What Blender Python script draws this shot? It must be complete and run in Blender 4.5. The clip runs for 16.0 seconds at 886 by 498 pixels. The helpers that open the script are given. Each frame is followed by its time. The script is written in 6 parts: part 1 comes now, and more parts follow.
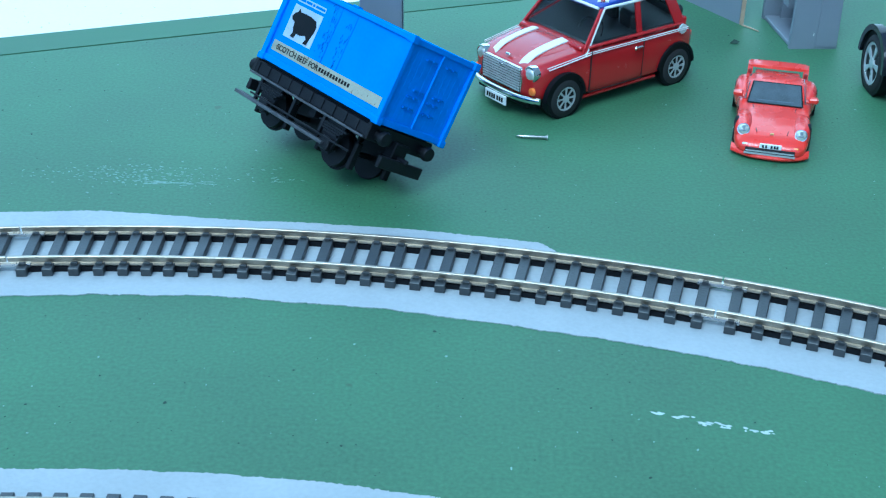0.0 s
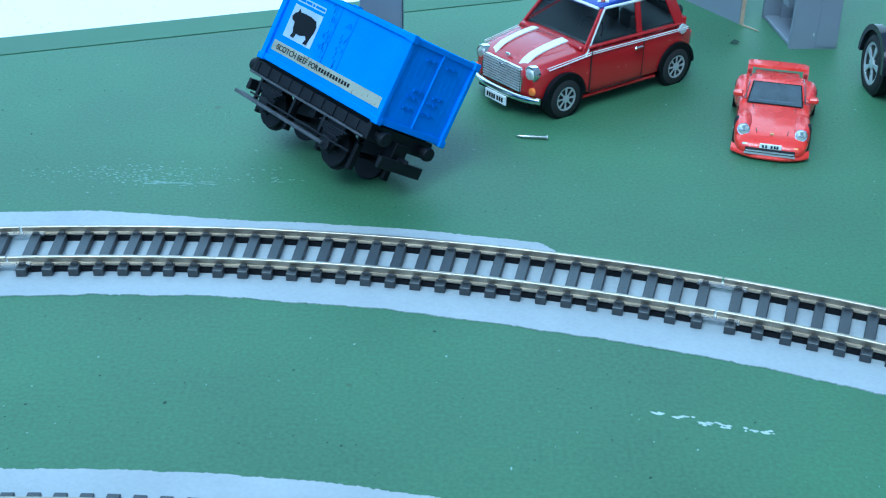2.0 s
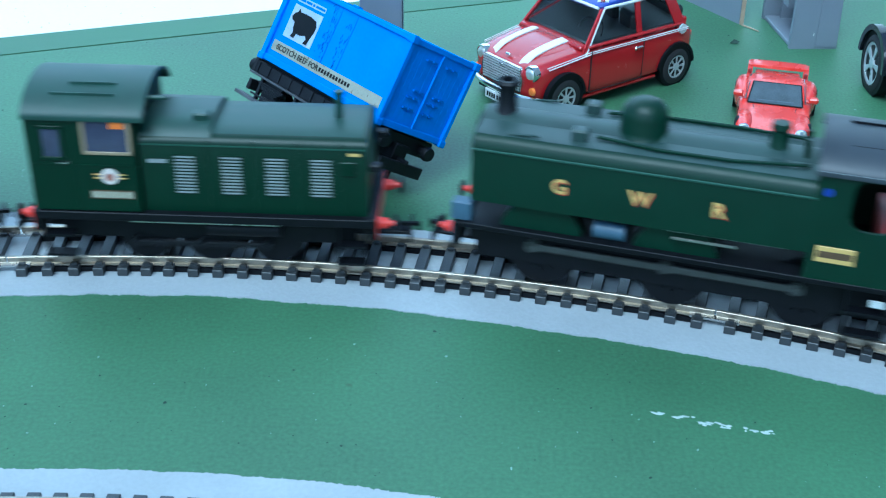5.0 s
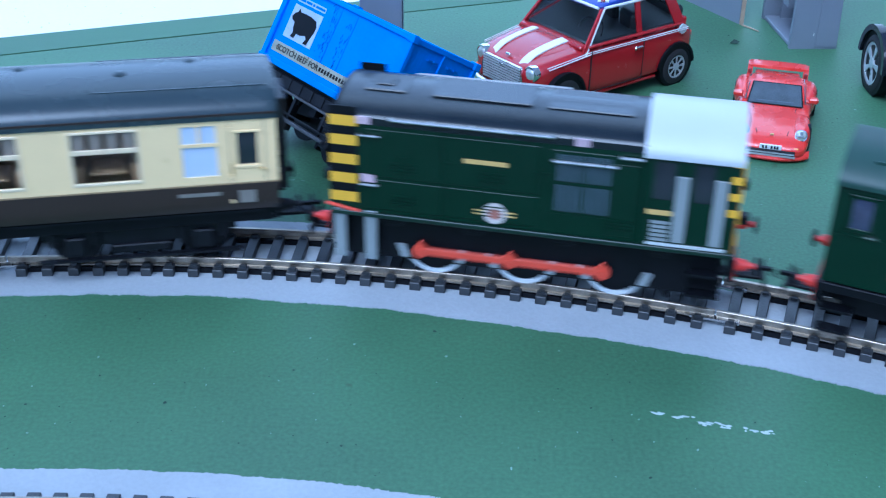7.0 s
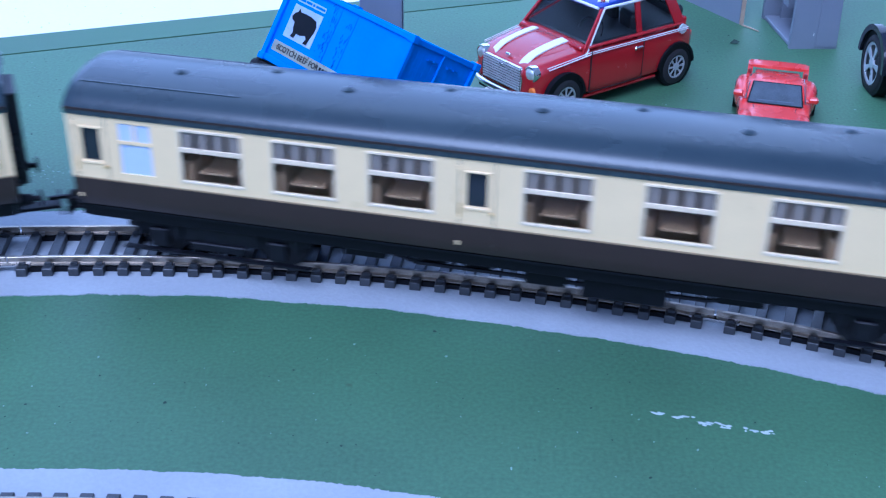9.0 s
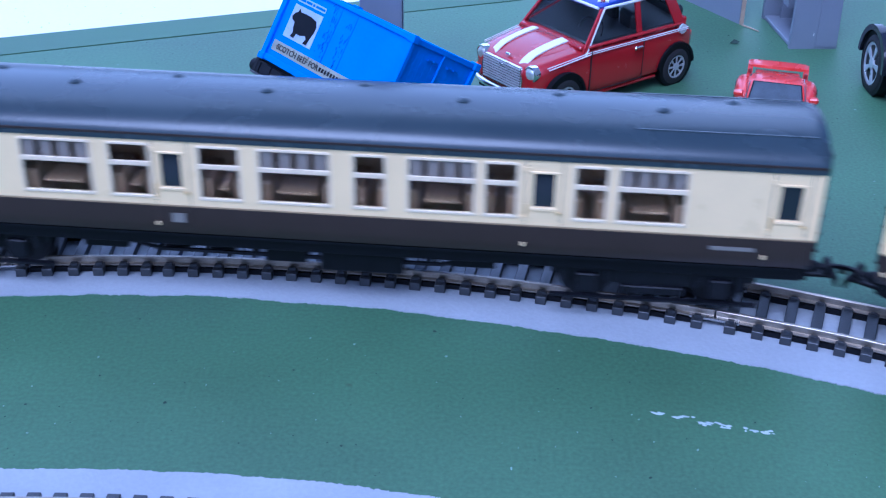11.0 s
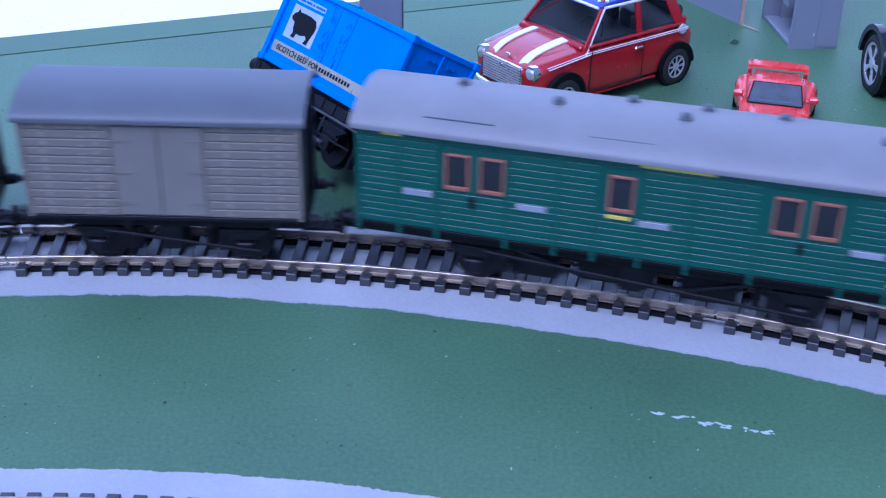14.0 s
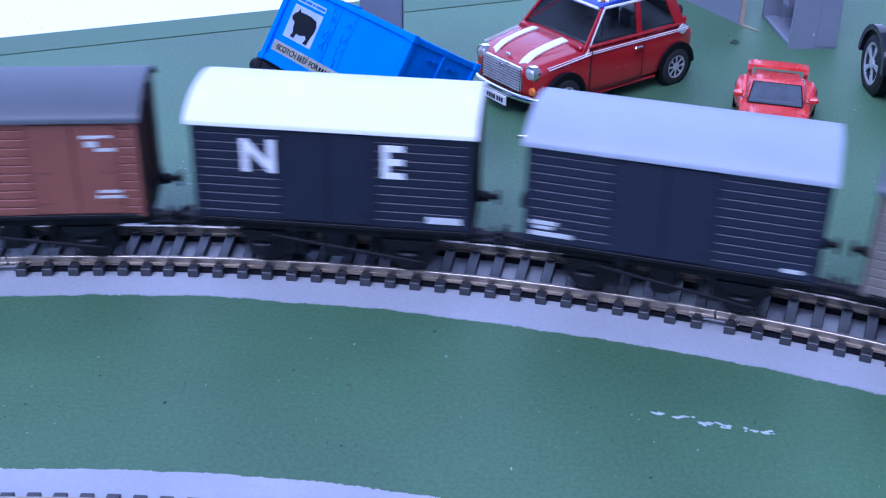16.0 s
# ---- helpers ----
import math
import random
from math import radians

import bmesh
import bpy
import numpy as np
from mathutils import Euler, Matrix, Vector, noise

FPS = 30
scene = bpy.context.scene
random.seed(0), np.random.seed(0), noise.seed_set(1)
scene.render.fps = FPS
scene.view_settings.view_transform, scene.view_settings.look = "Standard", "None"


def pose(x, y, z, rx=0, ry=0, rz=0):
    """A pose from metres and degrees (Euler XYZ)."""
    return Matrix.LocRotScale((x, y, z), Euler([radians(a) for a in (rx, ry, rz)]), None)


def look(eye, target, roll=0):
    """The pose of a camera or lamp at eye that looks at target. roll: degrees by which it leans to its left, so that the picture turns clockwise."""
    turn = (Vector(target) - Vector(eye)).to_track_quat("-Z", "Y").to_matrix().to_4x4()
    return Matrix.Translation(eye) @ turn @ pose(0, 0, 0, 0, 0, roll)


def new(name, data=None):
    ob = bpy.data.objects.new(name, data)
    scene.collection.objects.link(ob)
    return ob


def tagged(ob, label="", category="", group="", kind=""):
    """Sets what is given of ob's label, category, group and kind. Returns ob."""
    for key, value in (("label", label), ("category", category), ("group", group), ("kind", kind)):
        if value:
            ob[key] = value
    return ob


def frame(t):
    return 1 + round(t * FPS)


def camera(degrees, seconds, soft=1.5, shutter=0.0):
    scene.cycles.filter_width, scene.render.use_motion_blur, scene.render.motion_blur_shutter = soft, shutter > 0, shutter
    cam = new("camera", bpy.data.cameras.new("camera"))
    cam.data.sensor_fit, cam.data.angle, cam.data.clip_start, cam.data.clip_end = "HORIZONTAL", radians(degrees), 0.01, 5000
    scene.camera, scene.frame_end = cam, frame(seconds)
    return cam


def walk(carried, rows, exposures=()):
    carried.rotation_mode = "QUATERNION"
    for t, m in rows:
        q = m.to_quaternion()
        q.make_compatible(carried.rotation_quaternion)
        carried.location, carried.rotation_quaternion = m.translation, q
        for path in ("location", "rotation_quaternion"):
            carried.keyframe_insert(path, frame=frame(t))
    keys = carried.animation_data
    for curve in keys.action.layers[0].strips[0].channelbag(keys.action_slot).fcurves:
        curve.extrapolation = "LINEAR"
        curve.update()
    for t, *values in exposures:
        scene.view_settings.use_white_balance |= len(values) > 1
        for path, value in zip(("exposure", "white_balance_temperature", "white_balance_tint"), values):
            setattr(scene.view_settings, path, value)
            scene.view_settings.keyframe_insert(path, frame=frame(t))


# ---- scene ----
# One static camera over a tabletop model railway; all lengths below are in millimetres, scaled by MM.
MM = 0.001
EYE = (0, 0, 0.174369)
cam = camera(40.05, 16.0, soft=1.25, shutter=0.6)
AIM = (0, math.cos(radians(29.57)), EYE[2] - math.sin(radians(29.57)))
walk(cam, [(0.0, look(EYE, AIM, 1.134)), (16.0, look(EYE, AIM, 1.134))],
     exposures=[(0.0, 0.32, 4210, -13), (3.0, 0.27, 4210, -13), (5.5, 0.53, 4370, -11), (6.0, 0.37, 4400, -6), (7.0, 0.28, 4200, 7), (7.5, 0.14, 4120, 12), (8.0, 0.21, 4130, 17), (9.0, 0.22, 4140, 22), (12.5, 0.14, 4120, 30), (13.5, 0.15, 4290, 33), (14.5, 0.19, 4400, 34), (16.0, 0.14, 4430, 36)])

# ---- light: overcast daylight ----
world = bpy.data.worlds.new("overcast_sky")
scene.world = world
world.use_nodes = True
sky = world.node_tree.nodes.new("ShaderNodeTexSky")
sky.sky_type, sky.sun_disc = "NISHITA", False
sky.sun_elevation, sky.sun_rotation = radians(57), radians(202)
sky.air_density, sky.dust_density = 1.0, 3.0
background = world.node_tree.nodes["Background"]
background.inputs["Strength"].default_value = 0.13
world.node_tree.links.new(sky.outputs[0], background.inputs[0])
sun = new("sun", bpy.data.lights.new("sun", "SUN"))
sun.data.energy, sun.data.angle, sun.data.color = 1.55, radians(34), (1.0, 0.97, 0.92)
sun.matrix_world = look((-0.32, -0.50, 1.36), (0, 0.3, 0))

# the window beyond the white sill stands in for the sky's light there
pane_light = new("window_light", bpy.data.lights.new("window_light", "AREA"))
pane_light.data.shape, pane_light.data.size, pane_light.data.size_y, pane_light.data.energy = "RECTANGLE", 1.3, 0.95, 5.2
pane_light.data.color = (0.93, 0.97, 1.0)
pane_light.matrix_world = look((-0.13, 1.10, 0.62), (0.05, 0.25, 0.10))

# ---- plan ----
CX, CY, RAD = -75.7, -203.8, 504.75     # centre and radius of the curve
RAIL = 4.6                               # rail top over the board
STEP = 22.5 / 28                         # degrees from sleeper to sleeper
SPEED = 11.9                             # degrees a second along the curve


# ---- mesh helpers ----
def part(name, bm, material, parent=None, label="", smooth=35, kind=""):
    bmesh.ops.scale(bm, vec=(MM, MM, MM), verts=bm.verts)
    me = bpy.data.meshes.new(name)
    bm.to_mesh(me)
    bm.free()
    if material:
        for m in (material if isinstance(material, (list, tuple)) else [material]):
            me.materials.append(m)
    if smooth:
        me.polygons.foreach_set("use_smooth", [True] * len(me.polygons))
        me.set_sharp_from_angle(angle=radians(smooth))
    ob = new(name, me)
    if parent:
        ob.parent = parent
    if label or kind:
        tagged(ob, label, kind=kind)
    return ob


def thing(name, label, category, m=None, group=""):
    ob = tagged(new(name), label, category, group)
    ob.empty_display_size = 0.01
    if m is not None:
        ob.matrix_basis = m
    return ob


def mmpose(x, y, z, rx=0, ry=0, rz=0):
    return pose(x * MM, y * MM, z * MM, rx, ry, rz)


def box(bm, x0, x1, y0, y1, z0, z1, bevel=0.0, segments=1):
    made = bmesh.ops.create_cube(bm, size=1)["verts"]
    for v in made:
        v.co = Vector(((x0 + x1) / 2 + v.co.x * (x1 - x0), (y0 + y1) / 2 + v.co.y * (y1 - y0), (z0 + z1) / 2 + v.co.z * (z1 - z0)))
    if bevel:
        edges = list({e for v in made for e in v.link_edges})
        bmesh.ops.bevel(bm, geom=edges, offset=bevel, segments=segments, affect="EDGES", profile=0.5)
    return bm


def boxes(*rows, bevel=0.0):
    bm = bmesh.new()
    for r in rows:
        box(bm, *r, bevel=bevel)
    return bm


AXES = {"x": Matrix.Rotation(radians(90), 4, "Y"), "y": Matrix.Rotation(radians(-90), 4, "X"), "z": Matrix.Identity(4)}


def rod(bm, axis, x, y, z, r, depth, seg=20, r2=None):
    """A cylinder or cone centred at x, y, z; r is its radius at the lower end of the axis."""
    bmesh.ops.create_cone(bm, cap_ends=True, segments=seg, radius1=r, radius2=r if r2 is None else r2, depth=depth,
                          matrix=Matrix.Translation((x, y, z)) @ AXES[axis])
    return bm


def bar(bm, a, b, r, seg=8):
    """A round bar from a to b."""
    a, b = Vector(a), Vector(b)
    turn = (b - a).to_track_quat("Z", "Y").to_matrix().to_4x4()
    bmesh.ops.create_cone(bm, cap_ends=True, segments=seg, radius1=r, radius2=r, depth=(b - a).length,
                          matrix=Matrix.Translation((a + b) / 2) @ turn)
    return bm


def turned(bm, axis, x, y, z, outline, seg=32):
    """A turned body: outline of (radius, height along the axis), closed to the axis at both ends."""
    rings = []
    base = Matrix.Translation((x, y, z)) @ AXES[axis]
    for r, h in outline:
        if r < 1e-6:
            rings.append([bm.verts.new(base @ Vector((0, 0, h)))])
        else:
            rings.append([bm.verts.new(base @ Vector((r * math.cos(a), r * math.sin(a), h)))
                          for a in (2 * math.pi * i / seg for i in range(seg))])
    for lo, hi in zip(rings, rings[1:]):
        for i in range(seg):
            j = (i + 1) % seg
            if len(lo) == 1 and len(hi) > 1:
                bm.faces.new((lo[0], hi[j], hi[i]))
            elif len(hi) == 1 and len(lo) > 1:
                bm.faces.new((lo[i], lo[j], hi[0]))
            elif len(lo) > 1:
                bm.faces.new((lo[i], lo[j], hi[j], hi[i]))
    bmesh.ops.recalc_face_normals(bm, faces=bm.faces)
    return bm


def prism(bm, outline, x0, x1, plane="yz"):
    """A closed outline pushed from x0 to x1. plane: the two axes of the outline."""
    def at(p, d):
        return {"yz": (d, p[0], p[1]), "xz": (p[0], d, p[1]), "xy": (p[0], p[1], d)}[plane]
    lo = [bm.verts.new(at(p, x0)) for p in outline]
    hi = [bm.verts.new(at(p, x1)) for p in outline]
    n = len(outline)
    faces = [bm.faces.new(lo), bm.faces.new(hi)]
    faces += [bm.faces.new((lo[i], lo[(i + 1) % n], hi[(i + 1) % n], hi[i])) for i in range(n)]
    bmesh.ops.recalc_face_normals(bm, faces=faces)
    return bm


def loft(bm, sections, close=True):
    """Skins rings of points, all of one length, one after the other."""
    rings = [[bm.verts.new(p) for p in s] for s in sections]
    n = len(rings[0])
    for lo, hi in zip(rings, rings[1:]):
        for i in range(n):
            bm.faces.new((lo[i], lo[(i + 1) % n], hi[(i + 1) % n], hi[i]))
    if close:
        bm.faces.new(rings[0])
        bm.faces.new(rings[-1])
    bmesh.ops.recalc_face_normals(bm, faces=bm.faces)
    return bm


def arc(cy, cz, r, a0, a1, n):
    return [(cy + r * math.cos(radians(a0 + (a1 - a0) * i / n)), cz + r * math.sin(radians(a0 + (a1 - a0) * i / n))) for i in range(n + 1)]


def letters(name, text, size, m, material, parent, label="", depth=0.05, stretch=1.0, bold=0.0):
    """Raised writing, upright in its own xz plane, facing -y."""
    cu = bpy.data.curves.new(name, "FONT")
    cu.body, cu.size, cu.extrude, cu.align_x, cu.align_y = text, size * MM, depth * MM, "CENTER", "CENTER"
    cu.space_character, cu.offset = stretch, bold * MM
    cu.resolution_u = 3
    tmp = bpy.data.objects.new(name, cu)
    scene.collection.objects.link(tmp)
    me = bpy.data.meshes.new_from_object(tmp.evaluated_get(bpy.context.evaluated_depsgraph_get()))
    bpy.data.objects.remove(tmp)
    bpy.data.curves.remove(cu)
    me.transform(m @ pose(0, 0, 0, 90))
    me.materials.clear()
    me.materials.append(material)
    ob = new(name, me)
    ob.parent = parent
    if label:
        tagged(ob, label)
    return ob


# ---- materials ----
def paint(name, color, rough=0.5, metal=0.0, vary=0.12, scale=300.0, bump=0.0, grain=2500.0, spec=0.5, coat=0.0, speck=None, speck_at=0.72,
          object_random=0.0, fine_mix=0.35):
    """A surface with soft blotches at one scale and fine grain at another; speck: a second colour in scattered marks."""
    mat = bpy.data.materials.new(name)
    mat.use_nodes = True
    nodes, links = mat.node_tree.nodes, mat.node_tree.links
    out = nodes["Principled BSDF"]
    coord = nodes.new("ShaderNodeTexCoord")
    big, fine = nodes.new("ShaderNodeTexNoise"), nodes.new("ShaderNodeTexNoise")
    big.inputs["Scale"].default_value, big.inputs["Detail"].default_value = scale / 4, 5
    fine.inputs["Scale"].default_value, fine.inputs["Detail"].default_value = grain, 3
    for n in (big, fine):
        links.new(coord.outputs["Object"], n.inputs["Vector"])
    ramp = nodes.new("ShaderNodeValToRGB")
    ramp.color_ramp.elements[0].position, ramp.color_ramp.elements[1].position = 0.3, 0.7
    ramp.color_ramp.elements[0].color = (*[c * (1 - vary) for c in color], 1)
    ramp.color_ramp.elements[1].color = (*[min(1, c * (1 + vary)) for c in color], 1)
    mix = nodes.new("ShaderNodeMix")
    mix.data_type = "FLOAT"
    mix.inputs[0].default_value = fine_mix
    links.new(big.outputs["Fac"], mix.inputs[2])
    links.new(fine.outputs["Fac"], mix.inputs[3])
    links.new(mix.outputs[0], ramp.inputs[0])
    colour = ramp.outputs[0]
    if speck:
        spots = nodes.new("ShaderNodeTexNoise")
        spots.inputs["Scale"].default_value, spots.inputs["Detail"].default_value = scale * 1.7, 8
        links.new(coord.outputs["Object"], spots.inputs["Vector"])
        cut = nodes.new("ShaderNodeMapRange")
        cut.inputs["From Min"].default_value, cut.inputs["From Max"].default_value = speck_at, speck_at + 0.03
        links.new(spots.outputs["Fac"], cut.inputs["Value"])
        over = nodes.new("ShaderNodeMix")
        over.data_type = "RGBA"
        over.inputs[7].default_value = (*speck, 1)
        links.new(cut.outputs[0], over.inputs[0])
        links.new(colour, over.inputs[6])
        colour = over.outputs[2]
    if object_random:
        info, hsv, rng = nodes.new("ShaderNodeObjectInfo"), nodes.new("ShaderNodeHueSaturation"), nodes.new("ShaderNodeMapRange")
        rng.inputs["To Min"].default_value, rng.inputs["To Max"].default_value = 1 - object_random, 1 + object_random
        links.new(info.outputs["Random"], rng.inputs["Value"])
        links.new(rng.outputs[0], hsv.inputs["Value"])
        links.new(colour, hsv.inputs["Color"])
        colour = hsv.outputs[0]
    links.new(colour, out.inputs["Base Color"])
    rmap = nodes.new("ShaderNodeMapRange")
    rmap.inputs["To Min"].default_value, rmap.inputs["To Max"].default_value = max(0.02, rough - 0.08), min(1, rough + 0.08)
    links.new(big.outputs["Fac"], rmap.inputs["Value"])
    links.new(rmap.outputs[0], out.inputs["Roughness"])
    out.inputs["Metallic"].default_value = metal
    out.inputs["Specular IOR Level"].default_value = spec
    out.inputs["Coat Weight"].default_value = coat
    out.inputs["Coat Roughness"].default_value = 0.08
    if bump:
        b = nodes.new("ShaderNodeBump")
        b.inputs["Strength"].default_value, b.inputs["Distance"].default_value = bump, 0.0002
        links.new(fine.outputs["Fac"], b.inputs["Height"])
        links.new(b.outputs[0], out.inputs["Normal"])
    return mat


def glass(name, color=(0.9, 0.95, 0.95), rough=0.03, ior=1.2):
    mat = bpy.data.materials.new(name)
    mat.use_nodes = True
    out = mat.node_tree.nodes["Principled BSDF"]
    out.inputs["Base Color"].default_value = (*color, 1)
    out.inputs["Roughness"].default_value = rough
    out.inputs["Transmission Weight"].default_value = 1.0
    out.inputs["IOR"].default_value = ior
    return mat


M_GREEN = paint("board_green_paint", (0.070, 0.150, 0.071), 0.55, vary=0.34, scale=60, spec=0.5, fine_mix=0.5, bump=0.25, grain=900, speck=(0.055, 0.10, 0.045), speck_at=0.70)
M_STRIP = paint("strip_green_paint", (0.070, 0.148, 0.072), 0.6, vary=0.1, scale=80, bump=0.2)
M_WALL = paint("white_wall_paint", (0.82, 0.84, 0.83), 0.7, vary=0.04, scale=20, bump=0.1, grain=600)
M_ROOM = paint("grey_wall_paint", (0.32, 0.33, 0.33), 0.8, vary=0.06, scale=20, bump=0.1, grain=600)
M_FLOOR = paint("grey_floor", (0.35, 0.35, 0.34), 0.8, vary=0.15, scale=20, bump=0.2, grain=300)
M_BED = paint("grey_bed_paint", (0.37, 0.39, 0.405), 0.55, vary=0.12, scale=160, bump=0.8, grain=800)
M_CHIP = paint("bare_paint_scratch", (0.50, 0.56, 0.54), 0.7, vary=0.15, scale=900, bump=0.3)
M_SLEEPER = paint("sleeper_plastic", (0.012, 0.0145, 0.018), 0.5, vary=0.4, scale=700, bump=0.6, grain=1800, object_random=0.15, spec=1.0)
M_RAIL = paint("nickel_silver_rail", (0.38, 0.33, 0.26), 0.36, metal=0.85, vary=0.3, scale=600, grain=2500)
M_BLACK = paint("black_plastic", (0.0035, 0.004, 0.006), 0.5, vary=0.3, scale=800, bump=0.2, spec=0.2)
M_SOOT = paint("dusty_black_plastic", (0.0045, 0.005, 0.0075), 0.5, vary=0.5, scale=900, bump=0.3, spec=0.28)
M_STEEL = paint("bright_steel", (0.50, 0.49, 0.47), 0.28, metal=1.0, vary=0.12, scale=900)
M_CHROME = paint("chrome_plating", (0.80, 0.80, 0.79), 0.12, metal=1.0, vary=0.05, scale=900)
M_WHITE = paint("white_paint", (0.80, 0.81, 0.80), 0.45, vary=0.04, scale=500)
M_DULLWHITE = paint("grey_white_paint", (0.55, 0.57, 0.56), 0.5, vary=0.1, scale=600)
M_GOLD = paint("gold_lettering", (0.62, 0.42, 0.13), 0.4, vary=0.1, scale=900)
M_YELLOW = paint("warning_yellow", (0.75, 0.43, 0.02), 0.45, vary=0.06, scale=700)
M_RED = paint("buffer_red", (0.55, 0.03, 0.02), 0.4, vary=0.1, scale=700)
M_ORANGE = paint("rod_red", (0.62, 0.07, 0.035), 0.4, vary=0.08, scale=700)
M_INDICATOR = paint("orange_lamp", (0.75, 0.20, 0.03), 0.25, vary=0.1, scale=900)
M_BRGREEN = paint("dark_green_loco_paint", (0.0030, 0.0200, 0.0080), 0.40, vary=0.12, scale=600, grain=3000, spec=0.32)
# paler green than the sides, for the small shunter's upper parts
M_BRGREENTOP = paint("paler_green_roof", (0.016, 0.046, 0.033), 0.48, vary=0.2, scale=500, grain=3000)
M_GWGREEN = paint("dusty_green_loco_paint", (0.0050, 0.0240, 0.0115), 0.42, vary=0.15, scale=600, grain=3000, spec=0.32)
# lighter grey-green for the tank engine's tops and boiler
M_GWTOP = paint("paler_tank_top", (0.026, 0.048, 0.042), 0.5, vary=0.25, scale=500, grain=3000)
M_ROOFBLACK = paint("dark_roof", (0.006, 0.010, 0.013), 0.24, vary=0.15, scale=400)
M_ROOFGREY = paint("grey_roof", (0.185, 0.19, 0.195), 0.5, vary=0.12, scale=300, bump=0.1)
M_ROOFDARK = paint("dark_grey_roof", (0.082, 0.096, 0.108), 0.5, vary=0.14, scale=300, bump=0.1)
M_ROOFPALE = paint("pale_grey_roof", (0.33, 0.37, 0.43), 0.5, vary=0.08, scale=300)
M_CREAM = paint("cream_coach_paint", (0.92, 0.69, 0.35), 0.3, vary=0.04, scale=500)
M_CHOC = paint("chocolate_coach_paint", (0.034, 0.021, 0.017), 0.36, vary=0.1, scale=500)
M_COACHROOF = paint("coach_roof_grey", (0.030, 0.044, 0.050), 0.27, vary=0.15, scale=200, grain=1500)
M_PMV = paint("southern_green_paint", (0.008, 0.080, 0.058), 0.42, vary=0.1, scale=500)
M_VANGREY = paint("weathered_grey_van", (0.175, 0.158, 0.130), 0.6, vary=0.2, scale=250, speck=(0.25, 0.22, 0.18), speck_at=0.62)
M_VANPATCH = paint("pale_weathered_door", (0.195, 0.178, 0.155), 0.6, vary=0.2, scale=120)
M_VANDARK = paint("dark_blue_grey_van", (0.010, 0.014, 0.034), 0.5, vary=0.15, scale=400)
M_VANBLACK = paint("near_black_van", (0.007, 0.009, 0.026), 0.5, vary=0.15, scale=400)
M_VANBROWN = paint("bauxite_van", (0.22, 0.075, 0.05), 0.55, vary=0.12, scale=400)
M_WINDOW = paint("dark_glazing", (0.02, 0.025, 0.03), 0.12, vary=0.1, scale=400)
M_PANE = glass("clear_glazing")
M_INTERIOR = paint("brown_interior", (0.40, 0.24, 0.12), 0.6, vary=0.25, scale=400)
M_BLUE = paint("blue_container_paint", (0.004, 0.18, 0.72), 0.42, vary=0.12, scale=300, bump=0.15, grain=900)
M_CARRED = paint("red_car_enamel", (0.35, 0.010, 0.014), 0.25, vary=0.06, scale=500, coat=0.6)
M_PORSCHE = paint("bright_red_enamel", (0.66, 0.034, 0.022), 0.28, vary=0.05, scale=500, coat=0.5)
M_TYRE = paint("tyre_rubber", (0.014, 0.014, 0.015), 0.7, vary=0.2, scale=900, bump=0.3)
M_CARDARK = paint("dark_car_enamel", (0.010, 0.011, 0.016), 0.2, vary=0.05, scale=300, coat=0.6)
M_FLAGBLUE = paint("flag_blue", (0.02, 0.04, 0.28), 0.3, vary=0.05, scale=500, coat=0.4)
M_PIER = paint("grey_moulded_plastic", (0.205, 0.225, 0.265), 0.45, vary=0.08, scale=250, bump=0.1)


# ---- setting: floor, wall, board ----
def slab(name, outline, z0, z1, material, label, category, kind="structure"):
    bm = prism(bmesh.new(), outline, z0, z1, "xy")
    return tagged(part(name, bm, material, smooth=0), label, category, kind=kind)


EDGE_A, EDGE_DIR = Vector((-183.8, 475.5)), Vector((110.8, 43.6)).normalized()
EDGE_OUT = Vector((-EDGE_DIR.y, EDGE_DIR.x))


def along(s, d):
    """A point s along the far edge of the board and d beyond it."""
    p = EDGE_A + EDGE_DIR * s + EDGE_OUT * d
    return (p.x, p.y)


slab("floor", [(-6000, -6000), (6000, -6000), (6000, 6000), (-6000, 6000)], -60, -18.2, M_FLOOR, "plain grey floor under the layout board", "floor")
slab("ground", [along(-700, -21), (-1000, -900), (1000, -900), along(1300, -21)], -18, 0, M_GREEN,
     "layout board painted matt grass green with specks and scuffs", "layout board")
slab("trim", [along(-700, -20.4), along(1300, -20.4), along(1300, 0), along(-700, 0)], -18, 0.25, M_STRIP,
     "narrow green painted strip along the board's far edge", "edge strip")
slab("window_sill", [along(-900, 0.5), along(1500, 0.5), along(1500, 600), along(-900, 600)], -18, -0.4, M_WALL,
     "plain bright white painted sill beyond the board", "sill")


# the wall with the window over the sill
wall = prism(bmesh.new(), [along(-900, 610), along(1500, 610), along(1500, 700), along(-900, 700)], -18, 40, "xy")
prism(wall, [along(-900, 610), along(1500, 610), along(1500, 700), along(-900, 700)], 1150, 2100, "xy")
prism(wall, [along(-900, 610), along(-700, 610), along(-700, 700), along(-900, 700)], 40, 1150, "xy")
prism(wall, [along(820, 610), along(1500, 610), along(1500, 700), along(820, 700)], 40, 1150, "xy")
tagged(part("wall_north", wall, M_WALL, smooth=0), "plain white wall with a wide window opening", "wall", kind="structure")
# out of view: a wall added to cut sky light from the right
slab("unseen_wall_east", [(1005, -900), (1085, -900), (1085, 900), (1005, 900)], -18, 2100, M_ROOM, "added grey wall, out of view, closing the right side", "wall")


def polar(r, deg):
    a = radians(deg)
    return (CX + r * math.sin(a), CY + r * math.cos(a))


